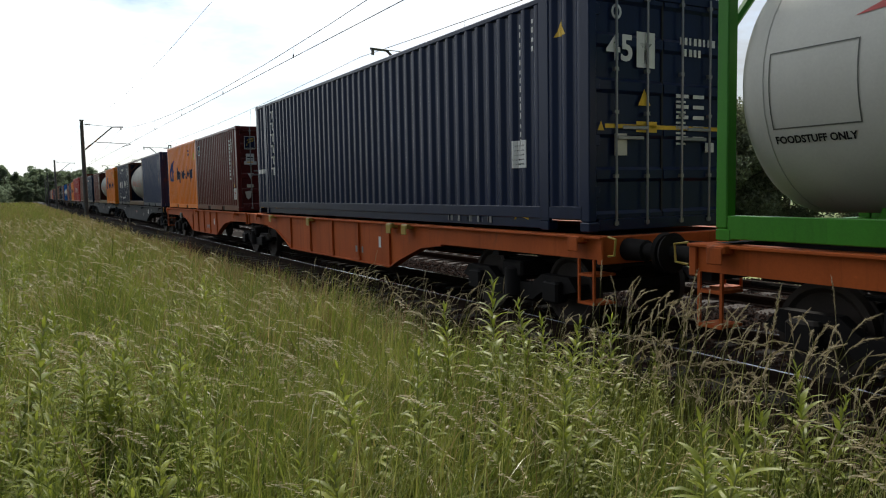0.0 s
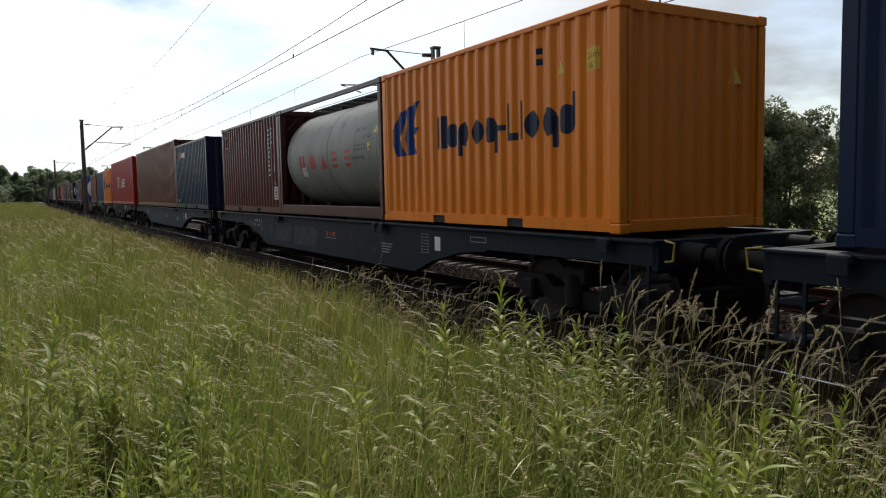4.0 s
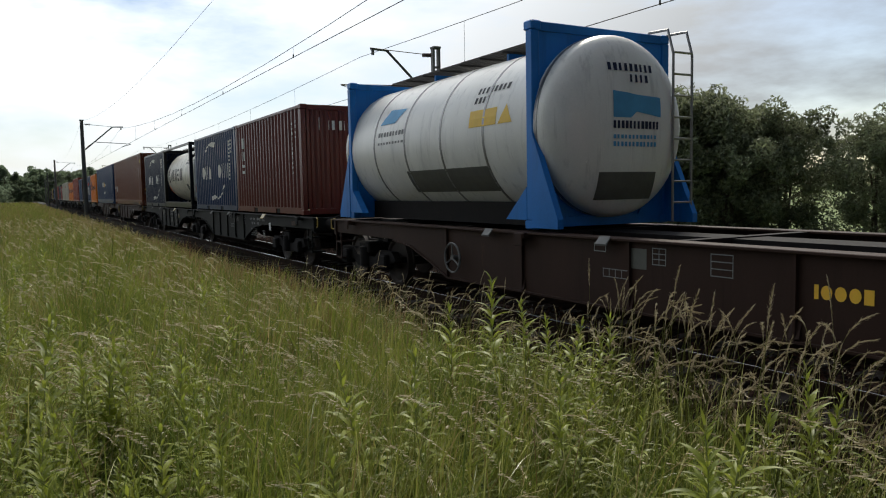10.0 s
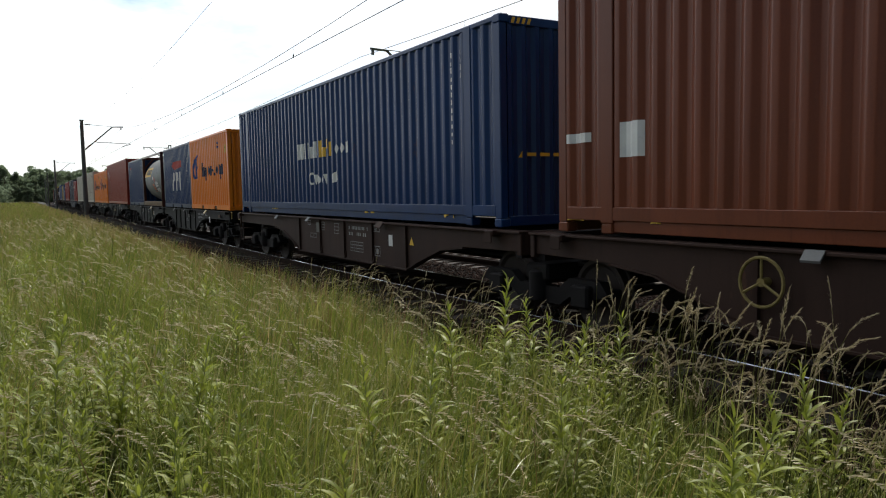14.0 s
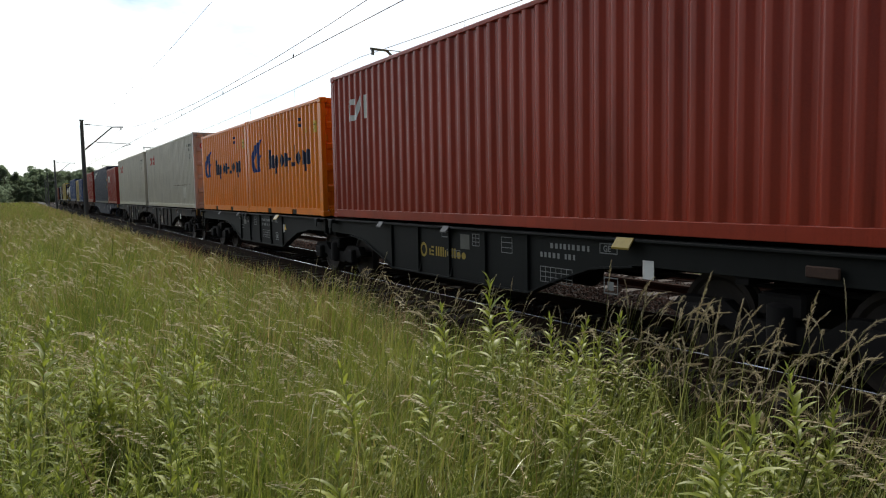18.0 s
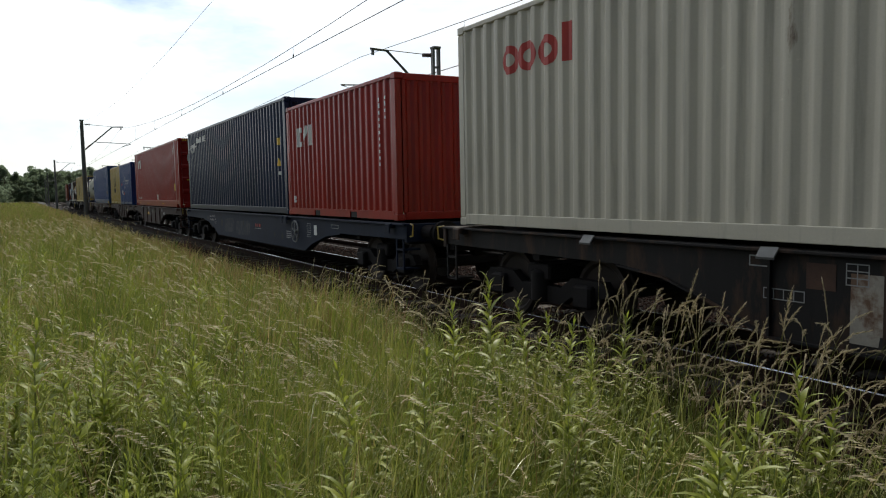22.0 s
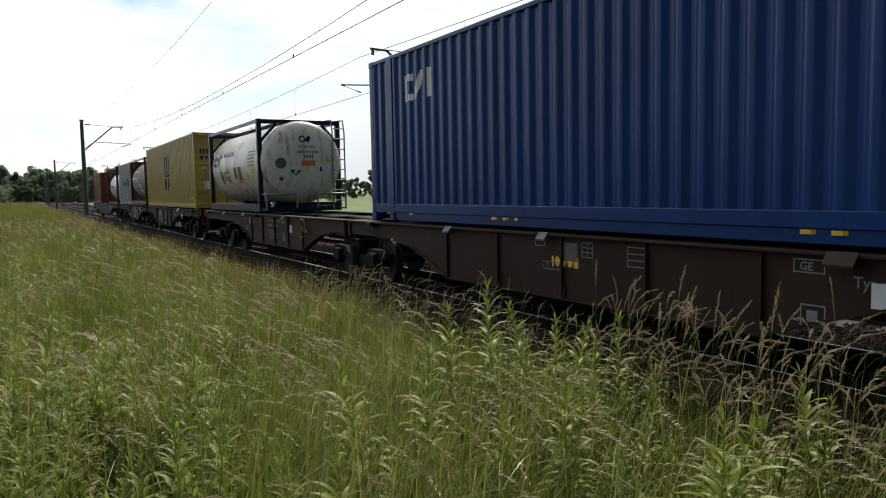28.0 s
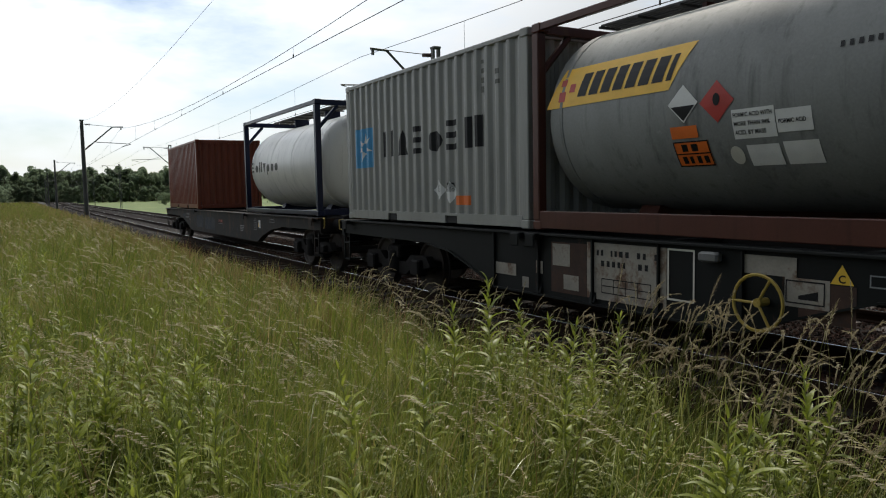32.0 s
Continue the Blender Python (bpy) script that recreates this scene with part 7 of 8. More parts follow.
def mast(y, side, steel):
    """side -1: by the near track, its arm reaching over it; +1: by the far track."""
    x = 4.15 if side < 0 else 14.1
    g = ground_height(x, y) - 0.05
    e = empty("catenary_mast")
    tagged(e, "dark concrete overhead-line mast with cantilever arm" if not steel else "slim steel overhead-line mast with cantilever arm", "catenary mast", "masts of the line")
    e.matrix_world = Matrix.Translation((x + bend(y), y, g))
    top = (7.6 if side < 0 else 7.2) - g
    s = Shape()
    if not steel:
        s.lathe([(0.0, 0.19), (top, 0.12)], 10, "z")
    else:
        for a in (-0.12, 0.12):
            s.box(a - 0.04, a + 0.04, -0.09, 0.09, 0, top)
        for k in range(18):
            z = 0.3 + k * 0.41
            s.box(-0.1, 0.1, -0.085, -0.07, z, z + 0.06).box(-0.1, 0.1, 0.07, 0.085, z, z + 0.06)
    part("pole", s, M_MAST if not steel else M_STEEL, e)
    part("footing", Shape().box(-0.3, 0.3, -0.3, 0.3, -0.3, 0.12, 0.03), M_SLEEPER, e, "concrete footing")
    d = -side
    reach = (AXIS - 4.15) if side < 0 else (14.1 - AXIS2)
    z0, z1 = (5.4 - g, 7.2 - g) if side < 0 else (5.2 - g, 7.0 - g)
    part("cantilever_tube", Shape().tube([(d * 0.14, 0, z0), (d * (reach * (0.78 if side < 0 else 0.66)), 0, z1 - 0.02), (d * (reach * (1.06 if side < 0 else 0.87)), 0, z1)], 0.05, 8), M_STEEL, e, "slanting cantilever tube")
    part("tie_rod", Shape().tube([(d * 0.12, 0, top - 0.25), (d * (reach * (0.80 if side < 0 else 0.68)), 0, z1)], 0.016, 6), M_STEEL, e)
    zr = 6.0 - g if side < 0 else 5.75 - g
    part("registration_arm", Shape().tube([(d * (reach * 0.3), 0, zr), (d * (reach * 1.25), 0, zr - 0.12), (d * reach * 1.0, 0, zr - 0.36)], 0.026, 6), M_STEEL, e)
    for p, q in (((d * 0.14, 0, z0), (d * 0.5, 0, z0 + 0.36)), ((d * 0.12, 0, top - 0.25), (d * 0.6, 0, top - 0.28))):
        s = Shape()
        for k in range(6):
            m = Vector(p).lerp(Vector(q), 0.25 + k * 0.13)
            s.lathe([(-0.02, 0.06), (0.0, 0.085), (0.02, 0.06)], 10, "x", m)
        part("insulator", s, M_INSUL, e, "brown ribbed insulator")
    q = d * reach * (1.0 if side < 0 else 0.84)
    part("messenger_clamp", Shape().box(q - 0.04, q + 0.04, -0.05, 0.05, z1 - 0.22, z1 + 0.02), M_STEEL, e)
    part("mast_cap", Shape().box(-0.16, 0.16, -0.16, 0.16, top, top + 0.08, 0.01), M_STEEL, e)
    return e


for y in NEAR_MASTS:
    mast(y, -1, False)
for y in FAR_MASTS:
    mast(y, 1, True)


def hung(ys, x, z_at, sag, name, label, r=0.008, lateral=0.0):
    """A wire from mast to mast."""
    s, pts = Shape(), []
    for a, b in zip(ys, ys[1:]):
        for k in range(12):
            t = k / 12
            y = a + (b - a) * t
            pts.append((x + bend(y), y, z_at - 4 * sag * t * (1 - t)))
    pts.append((x + bend(ys[-1]), ys[-1], z_at))
    e = tagged(new(name, Shape().tube(pts, r, 6).mesh(name)), label, "overhead wire", "wires of the line")
    e.data.materials.append(M_WIRE)
    return e


far_y, near_y = list(FAR_MASTS), [-73.0] + list(NEAR_MASTS)
hung(near_y, AXIS, WIRE_Z, 0.0, "contact_wire", "dark contact wire over the near track", 0.010)
hung(near_y, AXIS, 7.1, 1.27, "messenger_wire", "sagging messenger wire over the near track", 0.009)
hung(far_y, AXIS2, 5.3, 0.0, "contact_wire", "dark contact wire over the far track", 0.010)
hung(far_y, AXIS2, 6.66, 0.45, "messenger_wire", "sagging messenger wire over the far track", 0.009)
hung(near_y, 4.15, 7.6, 1.42, "feeder_wire", "thin feeder wire on the mast tops", 0.005)
for ax, ys_, zm, sag, zc in ((AXIS, near_y, 7.1, 1.27, WIRE_Z), (AXIS2, far_y, 6.66, 0.45, 5.3)):
    s = Shape()
    for a, b in zip(ys_, ys_[1:]):
        for k in range(1, 8):
            t = k / 8
            y = a + (b - a) * t
            x = ax + bend(y)
            s.tube([(x, y, zc), (x, y, zm - 4 * sag * t * (1 - t))], 0.005, 4)
            s.lathe([(-0.05, 0.02), (0.05, 0.02)], 6, "z", (x, y, zc + 0.03))
    ob = tagged(new("dropper_wires", s.mesh("dropper_wires")), "short dropper wires between messenger and contact wire", "overhead wire", kind="stuff")
    ob.data.materials.append(M_WIRE)


# ---- trees ----
def leaf_cloud(rng, centres, radii, count, size, name, mat):
    """Many small leaves scattered in clumps."""
    k = rng.integers(0, len(centres), count)
    d = rng.normal(size=(count, 3))
    d /= np.linalg.norm(d, axis=1)[:, None]
    p = centres[k] + d * (radii[k] * rng.uniform(0.35, 1.0, count) ** 0.5)[:, None]
    a, b = rng.normal(size=(count, 3)), rng.normal(size=(count, 3))
    a /= np.linalg.norm(a, axis=1)[:, None]
    b -= a * np.sum(a * b, 1)[:, None]
    b /= np.linalg.norm(b, axis=1)[:, None]
    s = (size * rng.uniform(0.6, 1.4, count))[:, None]
    v = np.stack([p - a * s, p + b * s * 0.38, p + a * s, p - b * s * 0.38], 1).reshape(-1, 3)
    f = np.arange(count * 4).reshape(-1, 4)
    me = bpy.data.meshes.new(name)
    me.from_pydata(v, [], f)
    me.materials.append(mat)
    return me


def tree_meshes(seed, height, spread_, trunk_share, leaves, leaf, mat, stems=1):
    rng = np.random.default_rng(seed)
    s, tips = Shape(), []
    for st in range(stems):
        lean = rng.uniform(-0.25, 0.25, 2) * (stems > 1) * spread_
        base_ = (rng.uniform(-0.3, 0.3) * (stems > 1), rng.uniform(-0.3, 0.3) * (stems > 1), 0)
        pts = [(base_[0] + lean[0] * t + 0.1 * math.sin(t * 5 + st), base_[1] + lean[1] * t, height * 0.86 * t) for t in (0, 0.2, 0.4, 0.6, 0.8, 1)]
        s.tube(pts, height * 0.022 / stems ** 0.4, 7, height * 0.004)
        for k in range(9):
            t = trunk_share + (0.95 - trunk_share) * k / 8
            ang = k * 2.4 + st + rng.uniform(-0.4, 0.4)
            ln = spread_ * (1.0 - 0.62 * abs(t - 0.45)) * rng.uniform(0.55, 1.0)
            p0 = Vector((base_[0] + lean[0] * t, base_[1] + lean[1] * t, height * 0.86 * t))
            p1 = p0 + Vector((math.cos(ang) * ln * 0.6, math.sin(ang) * ln * 0.6, ln * 0.25))
            p2 = p0 + Vector((math.cos(ang) * ln, math.sin(ang) * ln, ln * 0.55))
            s.tube([p0, p1, p2], height * 0.008 / stems ** 0.4, 5, 0.012)
            tips += [p1.lerp(p2, 0.3), p2]
        tips.append(Vector(pts[-1]))
    c = np.array([tuple(t) for t in tips])
    c = np.concatenate([c, c + rng.normal(0, spread_ * 0.16, c.shape)])
    c[:, 2] = np.clip(c[:, 2], height * trunk_share * 0.8, height * 0.97)
    r = rng.uniform(0.13, 0.30, len(c)) * spread_
    return s.mesh("trunk", True), leaf_cloud(rng, c, r, leaves, leaf, "crown", mat)


def plant_tree(name, meshes, x, y, z, scale, turn, label, category, group):
    e = empty(name)
    tagged(e, label, category, group)
    part("trunk", meshes[0], M_BARK, e)
    part("crown", meshes[1], meshes[1].materials[0], e)
    e.matrix_world = Matrix.Translation((x, y, z)) @ Matrix.Rotation(turn, 4, "Z") @ Matrix.Diagonal((scale, scale, scale, 1))
    return e


rng = random.Random(12)
near_trees = [tree_meshes(s, 6.2, 2.5, 0.03, 26000, 0.10, M_LEAF, 4) for s in (1, 2, 3)]
for k, (x, y, sc) in enumerate(((26.5, 21.2, 0.98), (29.0, 20.5, 0.9), (30.0, 17.0, 0.80), (31.5, 14.0, 0.86), (30.5, 11.0, 0.9), (34.0, 12.5, 1.0), (33, 8, 1.0), (35, 17.5, 0.95), (36, 4, 1.05), (38, 9, 1.1), (34, 0, 1.0), (36, -6, 1.1), (25.6, 22.8, 1.0), (24.6, 24.6, 1.06), (24.0, 26.6, 1.1), (23.6, 28.6, 1.12), (23.0, 31.0, 1.12), (22.6, 33.5, 1.1), (22.0, 36.5, 1.12), (28.0, 23.5, 1.08), (27.2, 27.0, 1.12), (26.5, 31.0, 1.15))):
    plant_tree("willow_tree", near_trees[k % 3], x, y, -0.75, sc, k * 1.7, "dense grey-green willow bush at the field edge", "tree", "bushes along the field")
far_trees = [tree_meshes(20 + s, 11.0, 4.6, 0.02, 5200, 0.42, M_WOODS, 1) for s in range(4)]
WOODS = []
for k in range(150):                      # the wood that closes the view along the line
    t = k / 149
    WOODS.append((-190 + 330 * t + rng.uniform(-6, 6), 400 + rng.uniform(-25, 45) - 40 * t, rng.uniform(1.15, 1.6)))
for k in range(60):                       # its lower edge
    WOODS.append((-190 + 330 * k / 59 + rng.uniform(-2, 2), 365 - 40 * k / 59 + rng.uniform(-4, 4), rng.uniform(0.62, 0.9)))
for k in range(80):                       # trees behind, closing the gaps
    WOODS.append((-200 + 350 * k / 79 + rng.uniform(-2, 2), 452 - 40 * k / 79 + rng.uniform(-8, 8), rng.uniform(1.3, 1.5)))
for k in range(46):                       # a looser belt beyond the field
    t = k / 45
    WOODS.append((95 + 150 * t + rng.uniform(-5, 5), 300 - 230 * t + rng.uniform(-14, 14), rng.uniform(0.7, 1.05)))
for k, (x, y, sc) in enumerate(WOODS):
    plant_tree("woodland_tree", far_trees[k % 4], x, y, -0.8, sc * 0.9, k * 2.1, "dark green tree in the far wood", "tree", "trees of the far wood")
bushes = [tree_meshes(40 + s, 3.2, 2.6, 0.02, 1500, 0.22, M_WOODS, 3) for s in range(2)]
for k, (x, y, sc) in enumerate(((-14, 210, 1.9), (-22, 215, 1.7), (-6, 225, 1.6), (-30, 230, 1.8), (38, 195, 1.0), (43, 200, 1.1), (33, 205, 0.9), (58, 190, 1.1), (64, 185, 1.2), (70, 180, 1.0), (50, 205, 0.9), (75, 100, 1.1), (82, 105, 1.0), (60, 75, 1.0), (52, 62, 1.1), (57, 58, 0.9))):
    plant_tree("round_bush", bushes[k % 2], x, y, -0.7, sc, k * 1.3, "rounded dark green bush in the meadow", "bush", "bushes in the meadow")


# ---- meadow ----
def blades(rng, x, y, z, height, width, lean, name, mat, segs=3, droop=0.35, wind=(0.05, -0.01), heading=None):
    """Curved tapering blades, all in one mesh."""
    n = len(x)
    a = rng.uniform(0, 2 * np.pi, n) if heading is None else heading + rng.normal(0, 0.7, n)
    l = np.abs(rng.normal(0, lean, n)) + 0.04
    dx, dy = np.cos(a) * l + wind[0], np.sin(a) * l + wind[1]
    b = rng.uniform(0, 2 * np.pi, n)
    wx, wy = np.cos(b) * width * 0.5, np.sin(b) * width * 0.5
    rows_ = []
    for k in range(segs + 1):
        t = k / segs
        bendt = t ** 1.9
        px, py = x + dx * height * bendt, y + dy * height * bendt
        pz = z + height * (t - droop * l * t ** 3)
        tw = (1 - t) ** 0.6 * (0.75 + 0.25 * (1 - t)) if k else 0.8
        if k < segs:
            rows_.append(np.stack([px - wx * tw, py - wy * tw, pz], -1))
            rows_.append(np.stack([px + wx * tw, py + wy * tw, pz], -1))
        else:
            rows_.append(np.stack([px, py, pz], -1))
    v = np.stack(rows_, 1)
    m = v.shape[1]
    quads = []
    for k in range(segs - 1):
        quads.append((2 * k, 2 * k + 1, 2 * k + 3, 2 * k + 2))
    tip = (2 * segs - 2, 2 * segs - 1, 2 * segs)
    off = (np.arange(n) * m)[:, None]
    q = np.concatenate([np.array(k)[None] + off for k in quads], 0) if quads else np.zeros((0, 4), int)
    t3 = np.array(tip)[None] + off
    return v.reshape(-1, 3), q, t3


def put_blades(name, sets, mat, label, category="grass"):
    vs, loops, starts, totals, o, ls = [], [], [], [], 0, 0
    for v, q, t in sets:
        vs.append(v)
        for arr in (q, t):
            if len(arr):
                loops.append((arr + o).ravel())
                starts.append(ls + np.arange(len(arr)) * arr.shape[1])
                totals.append(np.full(len(arr), arr.shape[1]))
                ls += arr.size
        o += len(v)
    v, loops, starts = np.concatenate(vs), np.concatenate(loops), np.concatenate(starts)
    me = bpy.data.meshes.new(name)
    me.vertices.add(len(v))
    me.vertices.foreach_set("co", v.astype(np.float32).ravel())
    me.loops.add(len(loops))
    me.loops.foreach_set("vertex_index", loops.astype(np.int32))
    me.polygons.add(len(starts))
    me.polygons.foreach_set("loop_start", starts.astype(np.int32))
    me.update(calc_edges=True)
    me.validate()
    me.materials.append(mat)
    return tagged(new(name, me), label, category, kind="stuff")


def ground_np(x, y):
    z = -0.02 + 0.05 * np.sin(x * 0.9 + 1.3) * np.sin(y * 0.55) + 0.08 * np.sin(x * 0.21) * np.cos(y * 0.13)
    z = z + np.where(x < 0, np.minimum(0.45, 0.018 * -x) * np.clip((y - 6) / 25, 0, 1), 0)
    return np.where(x > 14, -0.75, z - np.clip((x - 3.6) * 0.8, 0, 0.73))


def scatter(rng, n, r0, r1, a0, a1, xmax):
    """Points in a sector round the camera's foot, up to the edge of the ballast."""
    r = np.sqrt(rng.uniform(r0 * r0, r1 * r1, n))
    a = np.radians(rng.uniform(a0, a1, n))
    x, y = np.sin(a) * r, np.cos(a) * r
    k = x < xmax + 0.25 * np.sin(y * 1.7)
    return x[k], y[k]


def patch(x, y, s, k=0.0):
    """Slow unevenness of the meadow, about -1 to 1."""
    return 0.5 * (np.sin(x * 2.3 * s + 1.1 * np.sin(y * 1.7 * s + k) + k) * np.cos(y * 1.9 * s - 0.8 * np.sin(x * 1.3 * s) + 2 * k)) + 0.5 * np.sin(x * 1.1 * s - y * 1.4 * s + 1.7 * k + np.sin(y * 2.6 * s))


def verge(x, y):
    """0 in the open meadow, 1 on the thin strip along the ballast near the camera."""
    return np.clip((x - 2.45) / 0.7, 0, 1) * np.clip((9.0 - y) / 3.0, 0, 1)


rng = np.random.default_rng(7)
EDGE = 3.75
sets, dry, low_sets = [], [], []
for n, r0, r1, a0, a1, w, hmul, segs in ((15500, 1.2, 4.0, -20, 100, 0.0100, 1.0, 5), (35000, 4.0, 9.0, -12, 80, 0.0125, 1.0, 5), (66000, 9.0, 26.0, -9, 35, 0.022, 1.0, 3), (70000, 26.0, 90.0, -8, 12, 0.05, 0.95, 2), (40000, 90, 240, -8, 4, 0.14, 0.9, 2)):
    cx, cy = scatter(rng, n // 26, r0, r1, a0, a1, EDGE)
    wide = 0.050 + 0.0045 * (r0 + r1)
    lift_ = rng.normal(0, 0.15, len(cx)) + 0.15 * patch(cx, cy, 1.5) + 0.10 * patch(cx, cy, 0.5, 2.0)
    pick = rng.integers(0, len(cx), n)
    ox, oy = rng.normal(0, wide, n), rng.normal(0, wide, n)
    x, y = cx[pick] + ox, cy[pick] + oy
    heading = np.arctan2(oy, ox)
    tall = 0.68 + lift_[pick] * (1 - 0.35 * np.clip((x - 2.2) / 0.6, 0, 1)) + rng.normal(0, 0.12, len(x))
    tall = tall - 0.20 * np.clip((x - 2.4) / 0.7, 0, 1) * np.clip((y - 3.0) / 1.5, 0, 1)
    keep = rng.uniform(0, 1, len(x)) > 0.62 * verge(x, y)
    h = np.clip(tall - 0.12 * verge(x, y), 0.25, 1.2) * hmul
    near = np.hypot(x, y)
    h = np.where(near < 2.0, np.minimum(h, 0.1 + near * 0.33), h)
    z = ground_np(x, y)
    brown = 0.52 * np.clip((x - 1.3) / 1.5, 0, 1) * np.clip((y - 4.5) / 3.0, 0, 1)
    k = rng.uniform(0, 1, len(x)) < 0.05 + 0.10 * np.clip((1.4 - x) / 2.0, 0, 1) + 0.18 * np.clip((y - 10) / 20, 0, 1) + 0.12 * patch(x, y, 0.8, 4.0) + brown
    for sel, where in ((~k & keep, sets), (k & keep, dry)):
        where.append(blades(rng, x[sel] + bend(0), y[sel], z[sel], h[sel], w * rng.uniform(0.6, 1.5, sel.sum()), 0.42, "g", None, segs, 0.55, heading=heading[sel]))
# broad dark leaves low down between the stalks
for n, r0, r1, a0, a1, w in ((9000, 1.4, 4.2, -20, 95, 0.020), (16000, 4.2, 10.0, -12, 75, 0.026), (9000, 10.0, 24.0, -8, 32, 0.04)):
    x, y = scatter(rng, n, r0, r1, a0, a1, EDGE - 0.15)
    h = np.clip(rng.normal(0.42, 0.10, len(x)) + 0.08 * patch(x, y, 1.1, 3.0), 0.15, 0.65)
    h = np.where(np.hypot(x, y) < 2.0, np.minimum(h, 0.4), h)
    low_sets.append(blades(rng, x, y, ground_np(x, y), h, w * rng.uniform(0.6, 1.4, len(x)), 0.55, "g", None, 4, 0.7))
long_ = []
for n, r0, r1, a0, a1, w in ((2600, 1.7, 5.0, -15, 85, 0.010), (4200, 5.0, 11.0, -10, 60, 0.013), (2600, 11.0, 26.0, -8, 30, 0.018)):
    x, y = scatter(rng, n, r0, r1, a0, a1, EDGE - 0.1)
    keep = rng.uniform(-0.9, 1, len(x)) < 0.5 + patch(x, y, 1.0, 5.0)
    x, y = x[keep], y[keep]
    h = np.clip(rng.normal(0.90, 0.14, len(x)) - 0.24 * np.clip((x - 2.4) / 0.6, 0, 1) * np.clip((y - 3.0) / 1.5, 0, 1), 0.5, 1.2)
    h = np.where(np.hypot(x, y) < 2.2, np.minimum(h, 0.72), h)
    long_.append(blades(rng, x, y, ground_np(x, y), h, w * rng.uniform(0.6, 1.3, len(x)), 0.72, "g", None, 8, 0.66, (0.10, -0.04)))
red = []
x, y = scatter(rng, 6500, 4.6, 26.0, 0, 40, EDGE - 0.1)
patchy = np.sin(x * 1.9 + y * 0.35) + np.sin(y * 0.8 - x * 0.6) + 0.6 * x > rng.uniform(-0.6, 1.9, len(x))
x, y = x[patchy], y[patchy]
red.append(blades(rng, x, y, ground_np(x, y), rng.uniform(0.5, 0.86, len(x)), 0.010 + 0.0007 * y, 0.3, "g", None, 3, 0.4))
put_blades("sorrel_stalks", red, M_SORREL, "reddish sorrel stalks scattered through the grass", "weed")
put_blades("long_grass", long_, M_LONG, "long arching grass blades, paled for highlights")
put_blades("meadow_grass", sets, M_BLADE, "tall green meadow grass in front of the line")
put_blades("broad_leaves", low_sets, M_LOWLEAF, "broad dark green leaves low in the meadow", "weed")
put_blades("dry_grass", dry, M_DRY, "dry straw-coloured stalks among the grass")

# seed heads: thin stalks with a feathery, nodding spike
sets, heads = [], []
for n, r0, r1, a0, a1, w in ((1000, 1.7, 5.0, -15, 85, 0.0042), (1900, 5.0, 12.0, -8, 62, 0.0062), (2600, 12, 40, -6, 25, 0.009)):
    x, y = scatter(rng, n, r0, r1, a0, a1, EDGE + 0.1)
    keep = (rng.uniform(-1.0, 1, len(x)) < 0.25 + patch(x, y, 0.9, 1.0)) & (rng.uniform(0, 1, len(x)) > 0.8 * np.clip((x - 2.2) / 0.5, 0, 1))
    x, y = x[keep], y[keep]
    h = np.clip(rng.normal(1.04, 0.15, len(x)) + 0.06 * np.clip((x - 2.1) / 1.0, 0, 1) * np.clip((8 - y) / 4, -0.8, 1) - 0.24 * np.clip((x - 2.4) / 0.6, 0, 1) * np.clip((y - 3.0) / 1.5, 0, 1), 0.5, 1.35)
    h = np.where(np.hypot(x, y) < 2.3, np.minimum(h, 0.85), h)
    z = ground_np(x, y)
    a = rng.uniform(0, 6.28, len(x))
    l = rng.uniform(0.06, 0.34, len(x))
    ex, ey = np.cos(a) * l + (0.12 if r0 < 10 else 0.06), np.sin(a) * l - 0.10
    m = 7
    ribs = []
    for k in range(m + 1):
        t = k / m
        ribs.append(np.stack([x + ex * h * t ** 2.6, y + ey * h * t ** 2.6, z + h * (t - 0.28 * t ** 4)], -1))
    b = rng.uniform(0, 6.28, len(x))
    side = np.stack([np.cos(b) * w * 0.4, np.sin(b) * w * 0.4, 0 * b], -1)
    v = np.stack([p for k in range(m + 1) for p in (ribs[k] - side, ribs[k] + side)], 1)
    off = (np.arange(len(x)) * v.shape[1])[:, None]
    q = np.concatenate([np.array((2 * k, 2 * k + 1, 2 * k + 3, 2 * k + 2))[None] + off for k in range(m)], 0)
    sets.append((v.reshape(-1, 3), q, np.zeros((0, 3), int)))
    # spike: small pointed grains along the bent-over end
    tip, prev = ribs[m], ribs[m - 1]
    axis = tip - prev
    up = axis / np.linalg.norm(axis, axis=1)[:, None]
    for g in range(22):
        t = -0.15 + g / 15.0
        fall = max(0.0, t) ** 2
        c = prev + axis * t + np.array((0.06 * fall, -0.035 * fall, -0.10 * fall))[None]
        d = rng.normal(size=(len(x), 3))
        d /= np.linalg.norm(d, axis=1)[:, None]
        gl = (w * 4.2) * (1.15 - 0.75 * abs(t - 0.45))
        e0 = c + d * w * 0.5
        e1 = c + d * gl * 0.28 + up * gl * 1.7 + np.array((0, 0, -gl * 0.3))[None]
        s2 = np.cross(up, d) * w * 0.95
        vv = np.stack([e0 - s2, e0 + s2, e1], 1)
        heads.append((vv.reshape(-1, 3), np.zeros((0, 4), int), np.arange(len(x) * 3).reshape(-1, 3)))
put_blades("grass_stalks", sets, M_DRY, "thin seeding stalks above the meadow")
put_blades("grass_seed_heads", heads, M_SEED, "pale feathery seed heads nodding in the wind")


